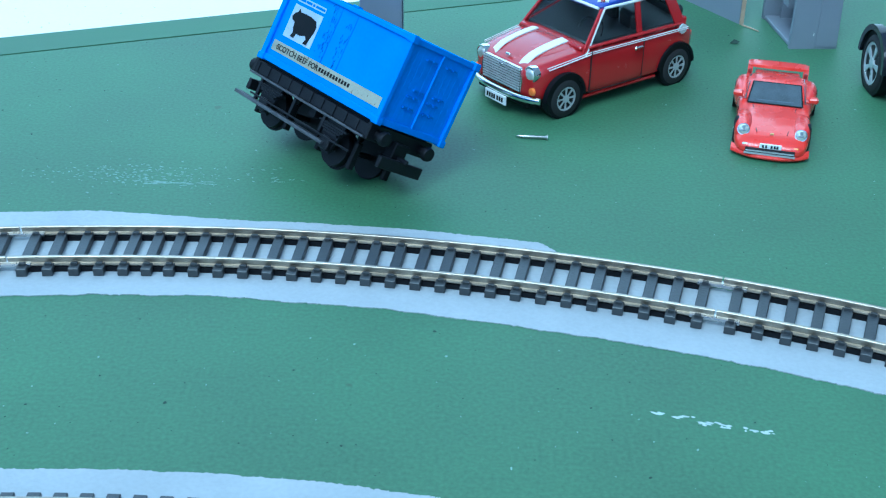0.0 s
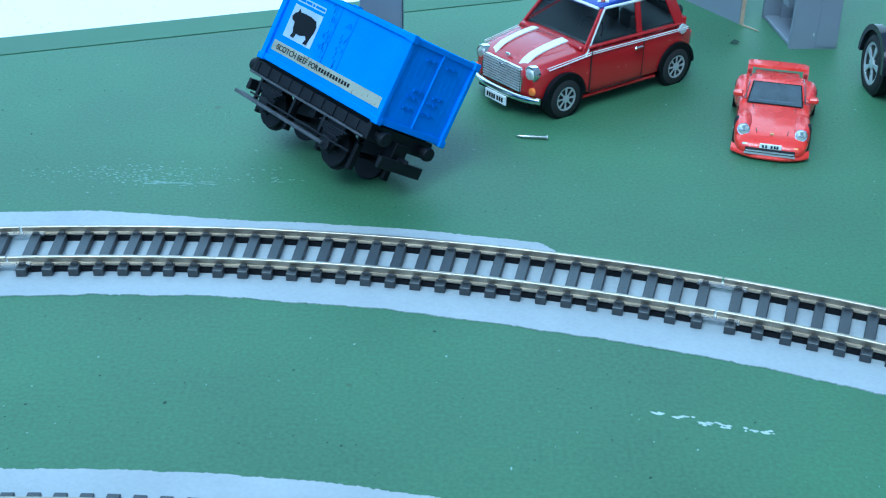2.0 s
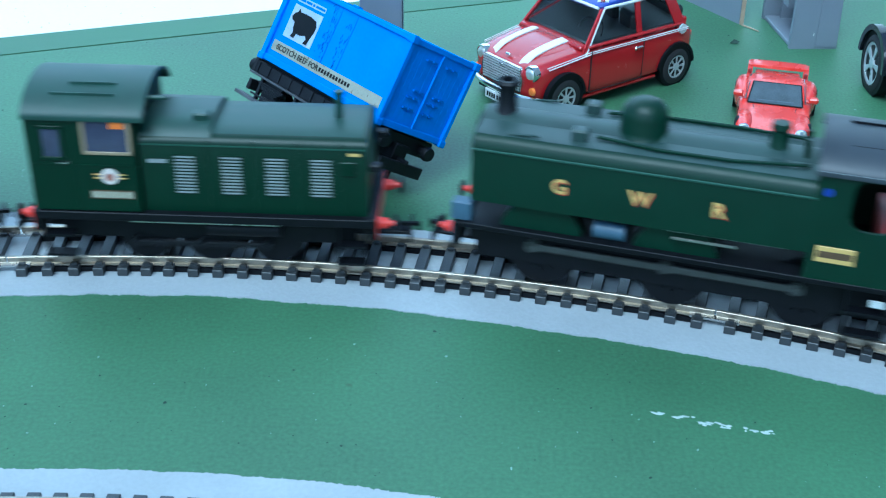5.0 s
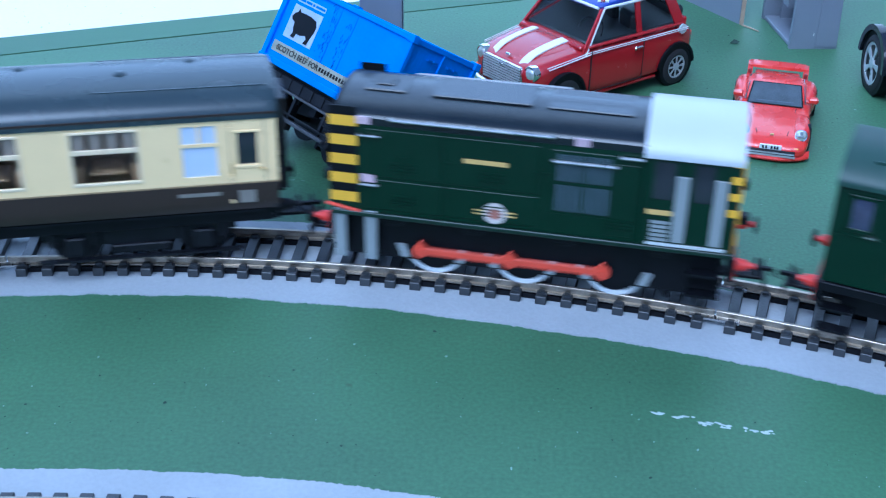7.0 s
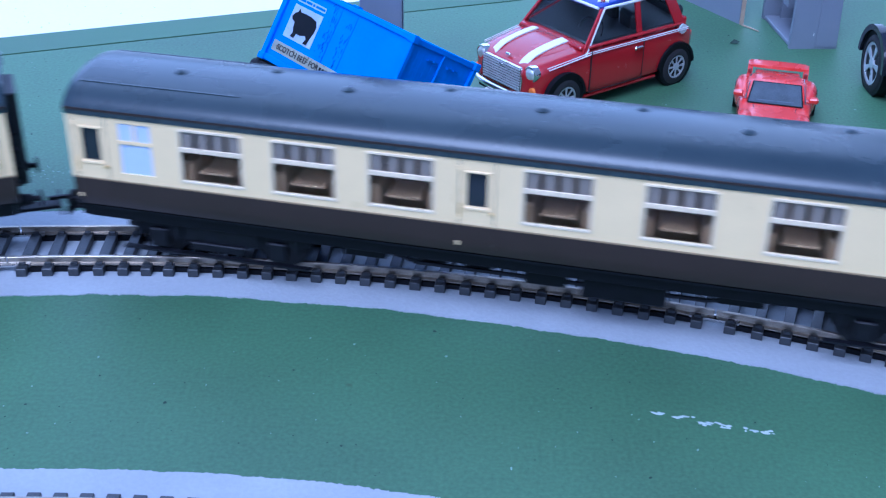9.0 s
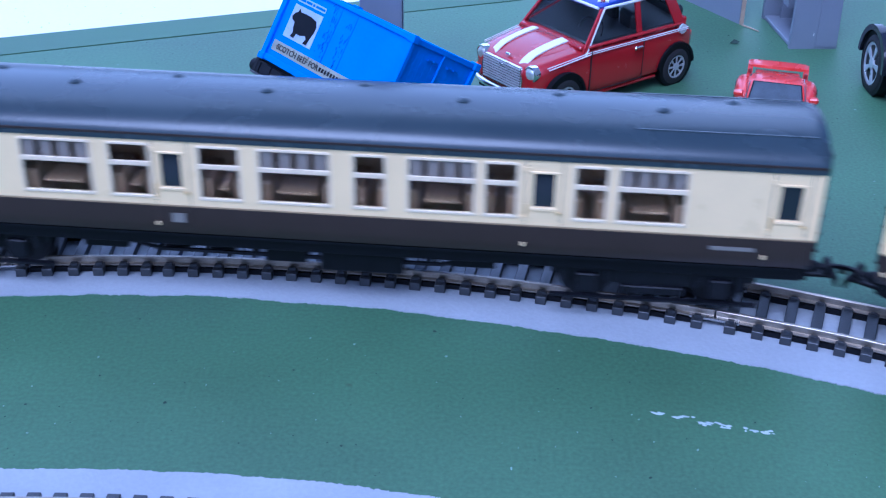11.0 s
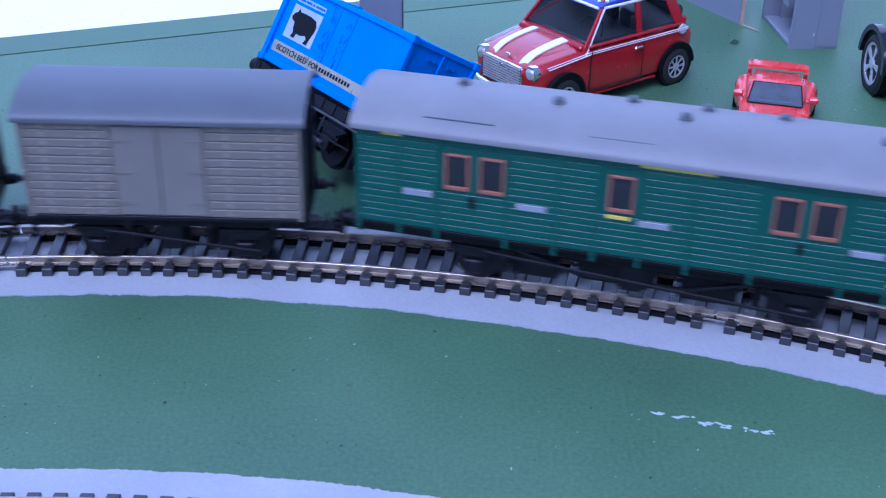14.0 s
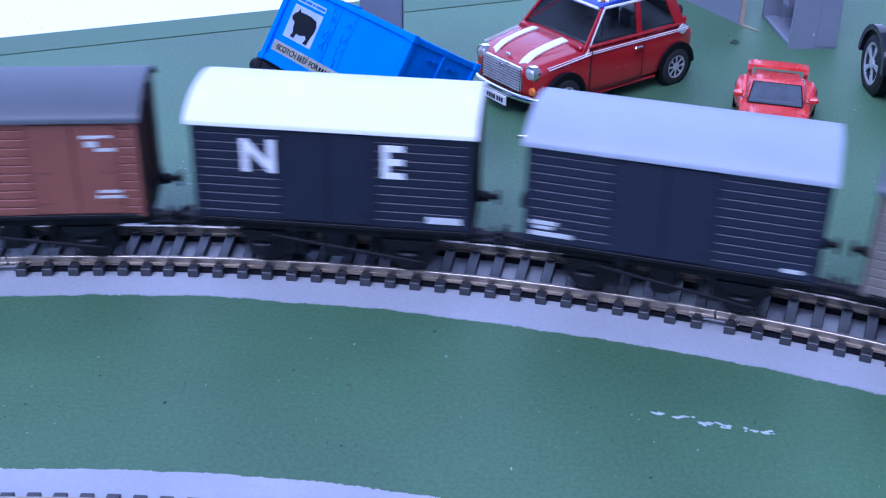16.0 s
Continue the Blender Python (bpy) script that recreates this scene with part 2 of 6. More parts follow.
def track_bed(name, inner, outer, label):
    """A painted ribbon with brushed, uneven edges round the curve."""
    bm = bmesh.new()
    n, rows = 9000, []
    for i in range(n):
        d = -180 + 360 * i / n
        def rag(k):
            return 0.9 * noise.noise((d * 0.35, k, 0)) + 0.55 * noise.noise((d * 1.6, k, 3)) + 0.4 * noise.noise((d * 7, k, 5)) + 0.4 * noise.noise((d * 21, k, 8)) + 0.3 * noise.noise((d * 60, k, 2))
        a, b = polar(inner(d) + rag(1), d), polar(outer(d) + rag(9), d)
        rows.append([bm.verts.new((*a, 0.0)), bm.verts.new((*a, 0.28)), bm.verts.new((*b, 0.28)), bm.verts.new((*b, 0.0))])
    for i in range(n):
        p, q = rows[i], rows[(i + 1) % n]
        for k in range(3):
            bm.faces.new((p[k], p[k + 1], q[k + 1], q[k]))
    bmesh.ops.recalc_face_normals(bm, faces=bm.faces)
    return tagged(part(name, bm, M_BED, smooth=60), label, "track bed", kind="structure")


def ramp(d, d0, d1, a, b):
    k = min(1, max(0, (d - d0) / (d1 - d0)))
    return a + (b - a) * k * k * (3 - 2 * k)


track_bed("road", lambda d: ramp(d, 0, 14, 482.5, 480), lambda d: ramp(d, -4, 2, 531, 526) - ramp(d, 11.2, 13.2, 0, 11.5), "pale grey painted bed under the model railway track")
track_bed("road", lambda d: 360, lambda d: 410.3, "pale grey painted bed under the inner track")


# ---- track ----
def sleeper_mesh(r, deg, half, width=2.9):
    bm = bmesh.new()
    box(bm, -width / 2, width / 2, -half, half, 0.0, 2.4, bevel=0.16)
    for y in (-10.4, -7.1, 7.1, 10.4):
        box(bm, -0.85, 0.85, y - 0.55, y + 0.55, 2.3, 3.1)
    bmesh.ops.scale(bm, vec=(MM, MM, MM), verts=bm.verts)
    me = bpy.data.meshes.new("sleeper")
    bm.to_mesh(me)
    bm.free()
    me.materials.append(M_SLEEPER)
    return me


SLEEPER = sleeper_mesh(RAD, 0, 12.8)


def rail_bm(r, d0, d1, n):
    """Flat-bottomed rail bent to a curve about the track's centre."""
    outline = [(-1.1, 2.1), (1.1, 2.1), (1.1, 2.45), (0.3, 2.75), (0.3, 3.75), (0.5, 3.95), (0.5, 4.5), (0.4, RAIL), (-0.4, RAIL), (-0.5, 4.5), (-0.5, 3.95), (-0.3, 3.75),
               (-0.3, 2.75), (-1.1, 2.45)]
    secs = []
    for i in range(n + 1):
        d = d0 + (d1 - d0) * i / n
        secs.append([(*polar(r + o, d), z) for o, z in outline])
    return loft(bmesh.new(), secs)


def track_section(r, d0, label, group):
    """A 22.5 degree curve of set track: two rails, 28 sleepers and the joiners at its leading end."""
    ob = thing("track_section", label, "model track", group=group)
    d1 = d0 + 22.5
    for side in (-8.75, 8.75):
        part("rail", rail_bm(r + side, d0 + 0.03, d1 - 0.03, 28), M_RAIL, ob, "worn nickel silver rail", smooth=25)
        web = [[(*polar(r + side + o, d0 + 0.5 + 21.5 * i / 27), z) for o, z in ((-1.5, 0.3), (1.5, 0.3), (1.5, 1.7), (-1.5, 1.7))] for i in range(28)]
        part("sleeper_web", loft(bmesh.new(), web), M_BLACK, ob, "dark plastic web under the rail")
        j = bmesh.new()
        for k in range(3):
            a, b = d1 - 0.75 + 0.5 * k, d1 - 0.75 + 0.5 * (k + 1)
            loft(j, [[(*polar(r + side + o, d), z) for o, z in ((-1.5, 2.0), (1.5, 2.0), (1.5, 2.6), (0.6, 3.0), (-0.6, 3.0), (-1.5, 2.6))] for d in (a, b)])
        part("rail_joiner", j, M_STEEL, ob, "bright metal rail joiner")
    for i in range(28):
        d = d0 + 22.5 * (i + 0.5) / 28 - 0.10 * min(1, i / 14)
        if i < 6:
            d += (0.10, 0.12, 0.16, 0.15, 0.13, 0.08)[i]
        s = new("sleeper", SLEEPER)
        s.parent = ob
        s.matrix_basis = mmpose(*polar(r, d), 0.28, 0, 0, -d)
    return ob


JOINT = 17.3
for k in range(16):
    track_section(RAD, JOINT - 22.5 - 22.5 * k, "curved model track section with dark plastic sleepers on the grey bed", "outer track")
for k in range(3):
    track_section(387, -33.75 + 22.5 * k, "curved model track section with dark plastic sleepers on the inner bed", "inner track")


# ---- rolling stock: x along the way of travel, y away from the curve's centre, z up from the rail top ----
WHEELS = []          # (wheelset, x, radius, first angle)
RODS = []            # (coupling rod, x, y, z, throw, wheel radius, first angle)
HELD = {}


def shared(key, build):
    """Builds a mesh once and hands it out again."""
    if key not in HELD:
        bm = build()
        bmesh.ops.scale(bm, vec=(MM, MM, MM), verts=bm.verts)
        me = bpy.data.meshes.new(key[0])
        bm.to_mesh(me)
        bm.free()
        me.materials.append(key[1])
        HELD[key] = me
    return HELD[key]


def piece(key, build, parent, m, label=""):
    ob = new(key[0], shared(key, build))
    ob.parent = parent
    ob.matrix_basis = m
    if label:
        tagged(ob, label)
    return ob


def wheelset(parent, x, r, material=None, spokes=0, rim=None, first=0.0):
    def build():
        bm = bmesh.new()
        for s in (-1, 1):
            rod(bm, "y", 0, s * 8.0, 0, r, 2.4, 32)
            rod(bm, "y", 0, s * 6.6, 0, r + 0.9, 0.6, 32)
            rod(bm, "y", 0, s * 9.4, 0, r * 0.28, 0.6, 12)
            for k in range(spokes):
                a = 2 * math.pi * k / spokes
                box(bm, math.cos(a) * r * 0.55 - 0.4, math.cos(a) * r * 0.55 + 0.4, s * 9.2 - 0.3, s * 9.2 + 0.3,
                    math.sin(a) * r * 0.55 - 0.4, math.sin(a) * r * 0.55 + 0.4)
        rod(bm, "y", 0, 0, 0, 1.0, 16, 10)
        return bm
    mat = material or M_SOOT
    ob = piece(("wheelset", mat, r, spokes), build, parent, mmpose(x, 0, r))
    WHEELS.append((ob, x, r, first))
    if rim:
        def ring():
            bm = bmesh.new()
            for s in (-1, 1):
                turned(bm, "y", 0, s * 9.25, 0, [(r - 1.3, -0.1), (r, -0.1), (r, 0.12), (r - 1.3, 0.12), (r - 1.3, -0.1)], 40)
            return bm
        piece(("rim", rim, r), ring, ob, Matrix.Identity(4), "white painted wheel rim")
    return ob


def buffers(parent, x, out, material, z=14.0, length=6.5, spread=11.0):
    def shank():
        bm = bmesh.new()
        rod(bm, "x", length * 0.3, 0, 0, 1.9, length * 0.6, 16, 1.4)
        rod(bm, "x", length * 0.75, 0, 0, 0.8, length * 0.5, 12)
        return bm

    def head():
        return turned(bmesh.new(), "x", length - 0.6, 0, 0, [(0, -0.3), (2.4, -0.3), (2.5, 0.2), (1.6, 0.6), (0, 0.75)], 20)
    for s in (-1, 1):
        b = piece(("buffer", material, length), shank, parent, mmpose(x, s * spread, z, 0, 0, 0 if out > 0 else 180))
        piece(("buffer_head", M_SOOT, length), head, b, Matrix.Identity(4), "black buffer head")


def buffer_beam(parent, x, out, z0, z1, material):
    """A black beam across the frame's end with a painted front face."""
    part("buffer_beam", boxes((x - 0.9, x + 0.9, -15.5, 15.5, z0, z1), bevel=0.2), M_BLACK, parent, "black buffer beam")
    part("beam_face", boxes((*sorted((x + out * 0.9, x + out * 1.1)), -15.2, 15.2, z0 + 0.3, z1 - 0.3)), material, parent, "painted face of the buffer beam")


def coupling(parent, x, out):
    def build():
        bm = bmesh.new()
        box(bm, -2, 9, -2.2, 2.2, 5.6, 6.6, bevel=0.2)
        box(bm, 9, 9.8, -6, 6, 5.2, 8.0, bevel=0.2)
        box(bm, 6, 12, -0.5, 0.5, 7.6, 8.6)
        box(bm, 11.2, 12, -0.5, 0.5, 6.2, 8.6)
        return bm
    piece(("coupling", M_BLACK), build, parent, mmpose(x, 0, 0, 0, 0, 0 if out > 0 else 180), "black hook coupling")


def roof_outline(w, eave, ridge, thick=0.9, n=18, full=0.4):
    """A roof's cross-section, from a flat arc (full 0) to a half ellipse that turns down at the eaves (full 1)."""
    rise = ridge - eave
    big = (w * w + rise * rise) / (2 * rise)
    up = []
    for i in range(n + 1):
        a = math.pi * (1 - i / n)
        y = w * math.cos(a)
        up.append((y, (1 - full) * (ridge - big + math.sqrt(big * big - y * y)) + full * (eave + rise * math.sin(a))))
    return up + [(y, z - thick) for y, z in reversed(up)]


def tube(points, r, seg=8):
    """A bent round rod through the points, in one piece."""
    pts = [Vector(p) for p in points]
    rings = []
    for i, p in enumerate(pts):
        d = (pts[min(i + 1, len(pts) - 1)] - pts[max(i - 1, 0)]).normalized()
        u = d.cross(Vector((0, 1, 0.01))).normalized()
        v = d.cross(u)
        rings.append([p + (u * math.cos(2 * math.pi * k / seg) + v * math.sin(2 * math.pi * k / seg)) * r for k in range(seg)])
    return loft(bmesh.new(), rings)


def running_gear(parent, axles, r=6.2, w=13.6, z=17.0):
    """Solebars, axle guards with springs and boxes, and the wheels of a four-wheeled wagon."""
    x0, x1 = -parent["half"], parent["half"]
    for s in (-1, 1):
        part("solebar", boxes((x0 + 1, x1 - 1, *sorted((s * (w - 0.8), s * (w + 0.8))), z - 4.2, z), bevel=0.15), M_BLACK, parent)
        for x in axles:
            bm = bmesh.new()
            y0, y1 = sorted((s * (w - 1.0), s * (w - 0.2)))
            prism(bm, [(x - 5, z - 4), (x - 3.4, z - 4), (x - 1.2, r - 3), (x - 2.2, r - 3)], y0, y1, "xz")
            prism(bm, [(x + 3.4, z - 4), (x + 5, z - 4), (x + 2.2, r - 3), (x + 1.2, r - 3)], y0, y1, "xz")
            box(bm, x - 1.4, x + 1.4, y0, y1, r - 3, z - 4)
            box(bm, x - 2.1, x + 2.1, *sorted((s * (w - 1.4), s * (w + 1.4))), r - 1.9, r + 2.0, bevel=0.4)
            for k in range(4):
                half = 7 - 1.3 * k
                box(bm, x - half, x + half, *sorted((s * (w - 0.7), s * (w + 0.7))), r + 3.2 + 0.75 * (3 - k) - 0.3, r + 3.2 + 0.75 * (3 - k) + 0.35)
            part("axle_guard", bm, M_SOOT, parent)
        lever = bmesh.new()
        bar(lever, (axles[0] + 3, s * (w + 1.6), z - 5.5), (axles[1] + 4, s * (w + 1.6), 6.0), 0.5, 6)
        box(lever, -3, 3, s * (w - 0.5) - 0.6, s * (w - 0.5) + 0.6, 5.5, z - 4)
        for x in (axles[0] + 7.2, axles[1] - 7.2):
            box(lever, x - 0.9, x + 0.9, s * 8 - 1.2, s * 8 + 1.2, r - 3.5, r + 4)
        part("brake_gear", lever, M_SOOT, parent)
    part("floor_frame", boxes((x0 + 1, x1 - 1, -12.5, 12.5, z - 2.5, z + 0.2)), M_BLACK, parent)
    inner = axles[1] - r - 3
    # black blocks added under the floor to deepen the shade between the wheels
    part("underfloor_shade", boxes((-inner, inner, -6, 6, 8.0, 11.0), (-4, 4, -11, -5, 4.5, z - 3), (-inner, -inner + 2, -10, 10, 3, 10), (inner - 2, inner, -10, 10, 3, 10), bevel=0.3), M_BLACK, parent)
    for x in axles:
        wheelset(parent, x, r)


def covered_van(label, half, body_mat, roof_mat, door, writing, axle=20, end_ribs=True, door_mat=None):
    ob = thing("goods_van", label, "railway van", group="goods vans")
    ob["half"] = half
    w, zb, zt = 16.2, 16.6, 44.2
    part("body", boxes((-half, half, -w + 0.4, w - 0.4, zb, zt)), body_mat, ob)
    # planks on both sides of the doors, and the doors
    rows = 11
    pitch = (zt - 0.6 - zb) / rows
    for s in (-1, 1):
        for x0, x1 in ((-half + 1.2, door[0] - 0.7), (door[1] + 0.7, half - 1.2)):
            length = round(x1 - x0, 2)
            def plank():
                return box(bmesh.new(), -length / 2, length / 2, -0.35, 0.35, 0.1, pitch - 0.1, bevel=0.2)
            for k in range(rows):
                piece(("plank", body_mat, length), plank, ob, mmpose((x0 + x1) / 2, s * (w - 0.35), zb + pitch * k))
        y0, y1 = sorted((s * (w - 0.4), s * (w + 0.15)))
        for xa, xb in ((door[0], (door[0] + door[1]) / 2 - 0.12), ((door[0] + door[1]) / 2 + 0.12, door[1])):
            d = part("door", boxes((xa, xb, y0, y1, zb + 0.5, zt - 1.6), bevel=0.15), door_mat or body_mat, ob)
            hinges = bmesh.new()
            hx = xa + 0.3 if xa == door[0] else xb - 0.3
            for z in (zb + 4, zb + 13, zb + 22):
                box(hinges, hx - 0.3, hx + (4 if xa == door[0] else -4), s * (w + 0.15) - 0.2, s * (w + 0.15) + 0.2, z - 0.4, z + 0.4)
            part("hinge", hinges, body_mat, d)
        for x in (-half + 0.6, half - 0.6):
            part("corner_post", boxes((x - 0.6, x + 0.6, s * (w - 0.1) - 0.5, s * (w - 0.1) + 0.5, zb - 0.5, zt)), body_mat, ob)
        part("curb_rail", boxes((-half, half, s * (w - 0.3) - 0.6, s * (w - 0.3) + 0.6, zb - 1.0, zb + 0.05), bevel=0.1), M_SOOT, ob)
        for x in (-half * 0.78, -half * 0.3, half * 0.3, half * 0.78):
            part("bracket", boxes((x - 0.9, x + 0.9, s * (w - 0.9) - 0.5, s * (w - 0.9) + 0.5, zb - 3.6, zb - 0.9)), M_SOOT, ob)
    if end_ribs:
        for sx in (-1, 1):
            for y in (-6.5, 6.5):
                part("end_rib", boxes((sx * (half + 0.5) - 0.6, sx * (half + 0.5) + 0.6, *sorted((y - s * 0.9, y + s * 0.9)), zb - 2, zt + 1)), M_BLACK, ob)
    part("gable", prism(bmesh.new(), roof_outline(w - 0.3, zt - 0.2, 49.0, 0.1)[:19] + [(w - 0.3, zt - 0.3), (-w + 0.3, zt - 0.3)], -half + 0.1, half - 0.1), body_mat, ob)
    part("roof", prism(bmesh.new(), roof_outline(17.4, 44.3, 50.0), -half - 1.3, half + 1.3), roof_mat, ob, smooth=30)
    running_gear(ob, (-axle, axle))
    for sx in (-1, 1):
        part("headstock", boxes((sx * half - 0.8, sx * half + 0.8, -14.5, 14.5, 12.2, 16.2), bevel=0.15), M_BLACK, ob)
        buffers(ob, sx * half, sx, M_SOOT, z=13.8)
        coupling(ob, sx * half, sx)
    for x, z, wid, hei in writing:
        part("marking", boxes((x - wid / 2, x + wid / 2, -w - 0.28, -w + 0.1, z - hei / 2, z + hei / 2)), M_DULLWHITE, ob)
    return ob


van_grey = covered_van("weathered grey planked goods van with dark grey roof", 36.3, M_VANGREY, M_ROOFDARK, (-12, 11), [], door_mat=M_VANPATCH)
van_dark = covered_van("dark blue-grey planked goods van with pale grey roof", 36.6, M_VANDARK, M_ROOFPALE, (-14, 11),
                       [(-31.5, 22.3, 7, 1.0), (-31.5, 20.9, 5, 0.8), (-29.5, 19.1, 11, 1.2), (31, 19, 5, 1.0)])
van_letter = covered_van("black planked goods van with white roof and white letters", 36.3, M_VANBLACK, M_WHITE, (-13, 11), [(29.5, 19.6, 9, 1.8)])
letters("lettering", "N", 12.8, mmpose(-18.8, -16.62, 34.9), M_WHITE, van_letter, "large white letter N", depth=0.12, bold=0.32)
letters("lettering", "E", 12.8, mmpose(16.0, -16.62, 35.3), M_WHITE, van_letter, "large white letter E", depth=0.12, bold=0.32)
van_brown = covered_van("reddish brown goods van with dark grey roof", 36.3, M_VANBROWN, M_ROOFDARK, (8.5, 31),
                        [(26, 39.2, 8, 0.9), (24.5, 37.2, 3, 1.6), (28, 35.6, 5, 0.9), (28, 23.6, 6, 0.8), (28, 22.0, 7, 0.8)])


def parcels_van():
    """A long green planked van with paired windows."""
    half, w, zb, zt = 73.5, 16.2, 16.6, 44.6
    ob = thing("parcels_van", "green planked parcels van with grey roof and orange-framed windows", "railway van")
    ob["half"] = half
    part("body", boxes((-half, half, -w + 0.5, w - 0.5, zb, zt)), M_PMV, ob)
    windows = [(-46.6, 5.4), (-37.5, 5.4), (-4.6, 5.4), (35.3, 5.4), (44.4, 5.4)]
    z0, z1 = 30.0, 38.4
    posts = [-73.2, -62, -51.8, -33.4, -20.5, -10.5, 1.0, 13, 28.8, 50.4, 61, 73.2]
    rows = 14
    pitch = (zt - 1.6 - zb) / rows
    for s in (-1, 1):
        for a, b in zip(posts, posts[1:]):
            length = round(b - a - 0.9, 2)
            def plank():
                return box(bmesh.new(), -length / 2, length / 2, -0.3, 0.3, 0.07, pitch - 0.07, bevel=0.12)
            inside = [v for v in windows if a < v[0] < b]
            for k in range(rows):
                if inside and zb + pitch * (k + 1) > z0 - 1 and zb + pitch * k < z1 + 1:
                    continue
                piece(("plank", M_PMV, length), plank, ob, mmpose((a + b) / 2, s * (w - 0.35), zb + pitch * k))
        for x in posts:
            part("post", boxes((x - 0.5, x + 0.5, s * (w - 0.2) - 0.45, s * (w - 0.2) + 0.45, zb - 2.5, zt - 1)), M_PMV, ob)
        part("cant_rail", boxes((-half, half, s * (w - 0.3) - 0.4, s * (w - 0.3) + 0.4, zt - 1.6, zt), bevel=0.1), M_PMV, ob)
        part("curb_rail", boxes((-half, half, s * (w - 0.3) - 0.5, s * (w - 0.3) + 0.5, zb - 1.0, zb), bevel=0.1), M_BLACK, ob)
        for x, wid in windows:
            y = s * (w - 0.1)
            win = part("window", boxes((x - wid / 2 - 0.6, x - wid / 2, *sorted((y - s * 0.4, y + s * 0.4)), z0 - 1, z1 + 0.6), (x + wid / 2, x + wid / 2 + 0.6, *sorted((y - s * 0.4, y + s * 0.4)), z0 - 1, z1 + 0.6),
                                       (x - wid / 2, x + wid / 2, *sorted((y - s * 0.4, y + s * 0.4)), z1, z1 + 0.6), (x - wid / 2, x + wid / 2, *sorted((y - s * 0.4, y + s * 0.4)), z0 - 1, z0), bevel=0.08),
                       M_FRAME, ob, "dull orange window frame")
            part("pane", boxes((x - wid / 2, x + wid / 2, s * (w - 0.4) - 0.1, s * (w - 0.4) + 0.1, z0, z1)), M_WINDOW, win, "dark glazing")
            part("bar", boxes(*[(x + wid * (k / 3 - 0.5) - 0.15, x + wid * (k / 3 - 0.5) + 0.15, s * (w - 0.25) - 0.1, s * (w - 0.25) + 0.1, z0, z1) for k in (1, 2)]), M_BLACK, win)
        for x in (-57, -27, 4, 55):
            part("label_plate", boxes((x - 3.9, x + 3.9, *sorted((s * (w - 0.35), s * (w + 0.35))), 25.9, 27.6), bevel=0.1), M_TAGGREY, ob, "pale grey paper label plate")
        for x, z, wid, hei in ((8.5, 42.7, 18, 1.1), (65, 23.4, 8, 1.0), (65.5, 21.4, 4, 2.0), (65, 19.2, 8, 0.9), (-64, 42.6, 5, 0.9), (65, 42.9, 5, 0.9), (-5, 27.6, 6, 0.9)):
            part("marking", boxes((x - wid / 2, x + wid / 2, s * (w + 0.1) - 0.2, s * (w + 0.1) + 0.2, z - hei / 2, z + hei / 2)), M_LEMON, ob, "yellow marking too small to read")
        for a, b in ((-52, -33), (29, 50)):
            part("door_handle", boxes(((a + b) / 2 - 0.7, (a + b) / 2 + 0.7, *sorted((s * (w - 0.6), s * (w + 0.6))), 24.5, 27.5), bevel=0.2), M_BLACK, ob)
    part("gable", prism(bmesh.new(), roof_outline(w - 0.4, zt - 0.2, 49.4, 0.1)[:19] + [(w - 0.4, zt - 0.4), (-w + 0.4, zt - 0.4)], -half + 0.1, half - 0.1), M_PMV, ob)
    roof = part("roof", prism(bmesh.new(), roof_outline(17.6, 44.2, 50.6), -half - 1.6, half + 1.6), M_ROOFGREY, ob, smooth=30)
    for x, y in ((-50, 3), (-24, -2), (-6, 5), (8, -2.5), (13, 5), (32, 5), (56, -3)):
        z = 50.6 - (y * y) / 52
        v = turned(bmesh.new(), "z", x, y, z - 0.4, [(0, 0), (1.7, 0), (1.7, 0.7), (1.1, 1.2), (1.5, 1.4), (0.9, 1.9), (0, 2.0)], 16)
        part("roof_vent", v, M_ROOFDARK, roof)
    for x0, x1, y in ((-56, -38, -14), (-14, 2, -13.6), (30, 46, -13.4)):
        part("rain_strip", boxes((x0, x1, *sorted((y - s * 0.2, y + s * 0.2)), 46.0, 47.5)), M_ROOFDARK, roof)
    running_gear(ob, (-42, 42))
    part("battery_box", boxes((-14, 6, -13, -9, 6.5, 13), bevel=0.3), M_BLACK, ob)
    for s in (-1, 1):
        part("truss_rod", tube([(x, s * 12.5, z) for x, z in ((-34, 13), (-14, 7.5), (14, 7.5), (34, 13))], 0.6), M_BLACK, ob)
    # more added black blocks, which darken the gap below the long floor
    part("underfloor_shade", boxes((-34, 34, -8, 8, 8.5, 11.5), (-30, -20, -12, -5, 4.5, 14), (12, 27, -12, -5, 4.5, 14), bevel=0.3), M_BLACK, ob)
    for sx in (-1, 1):
        part("headstock", boxes((sx * half - 0.8, sx * half + 0.8, -14.5, 14.5, 12.2, 16.2), bevel=0.15), M_BLACK, ob)
        buffers(ob, sx * half, sx, M_SOOT, z=13.8)
        coupling(ob, sx * half, sx)
        bend = [(sx * (half + 1.5 + 3 * math.sin(radians(22.5 * k))), -3, 20 + 6 * math.cos(radians(22.5 * k))) for k in range(9)]
        part("brake_hose", tube(bend, 0.6), M_BLACK, ob, "bent black brake hose")
    return ob


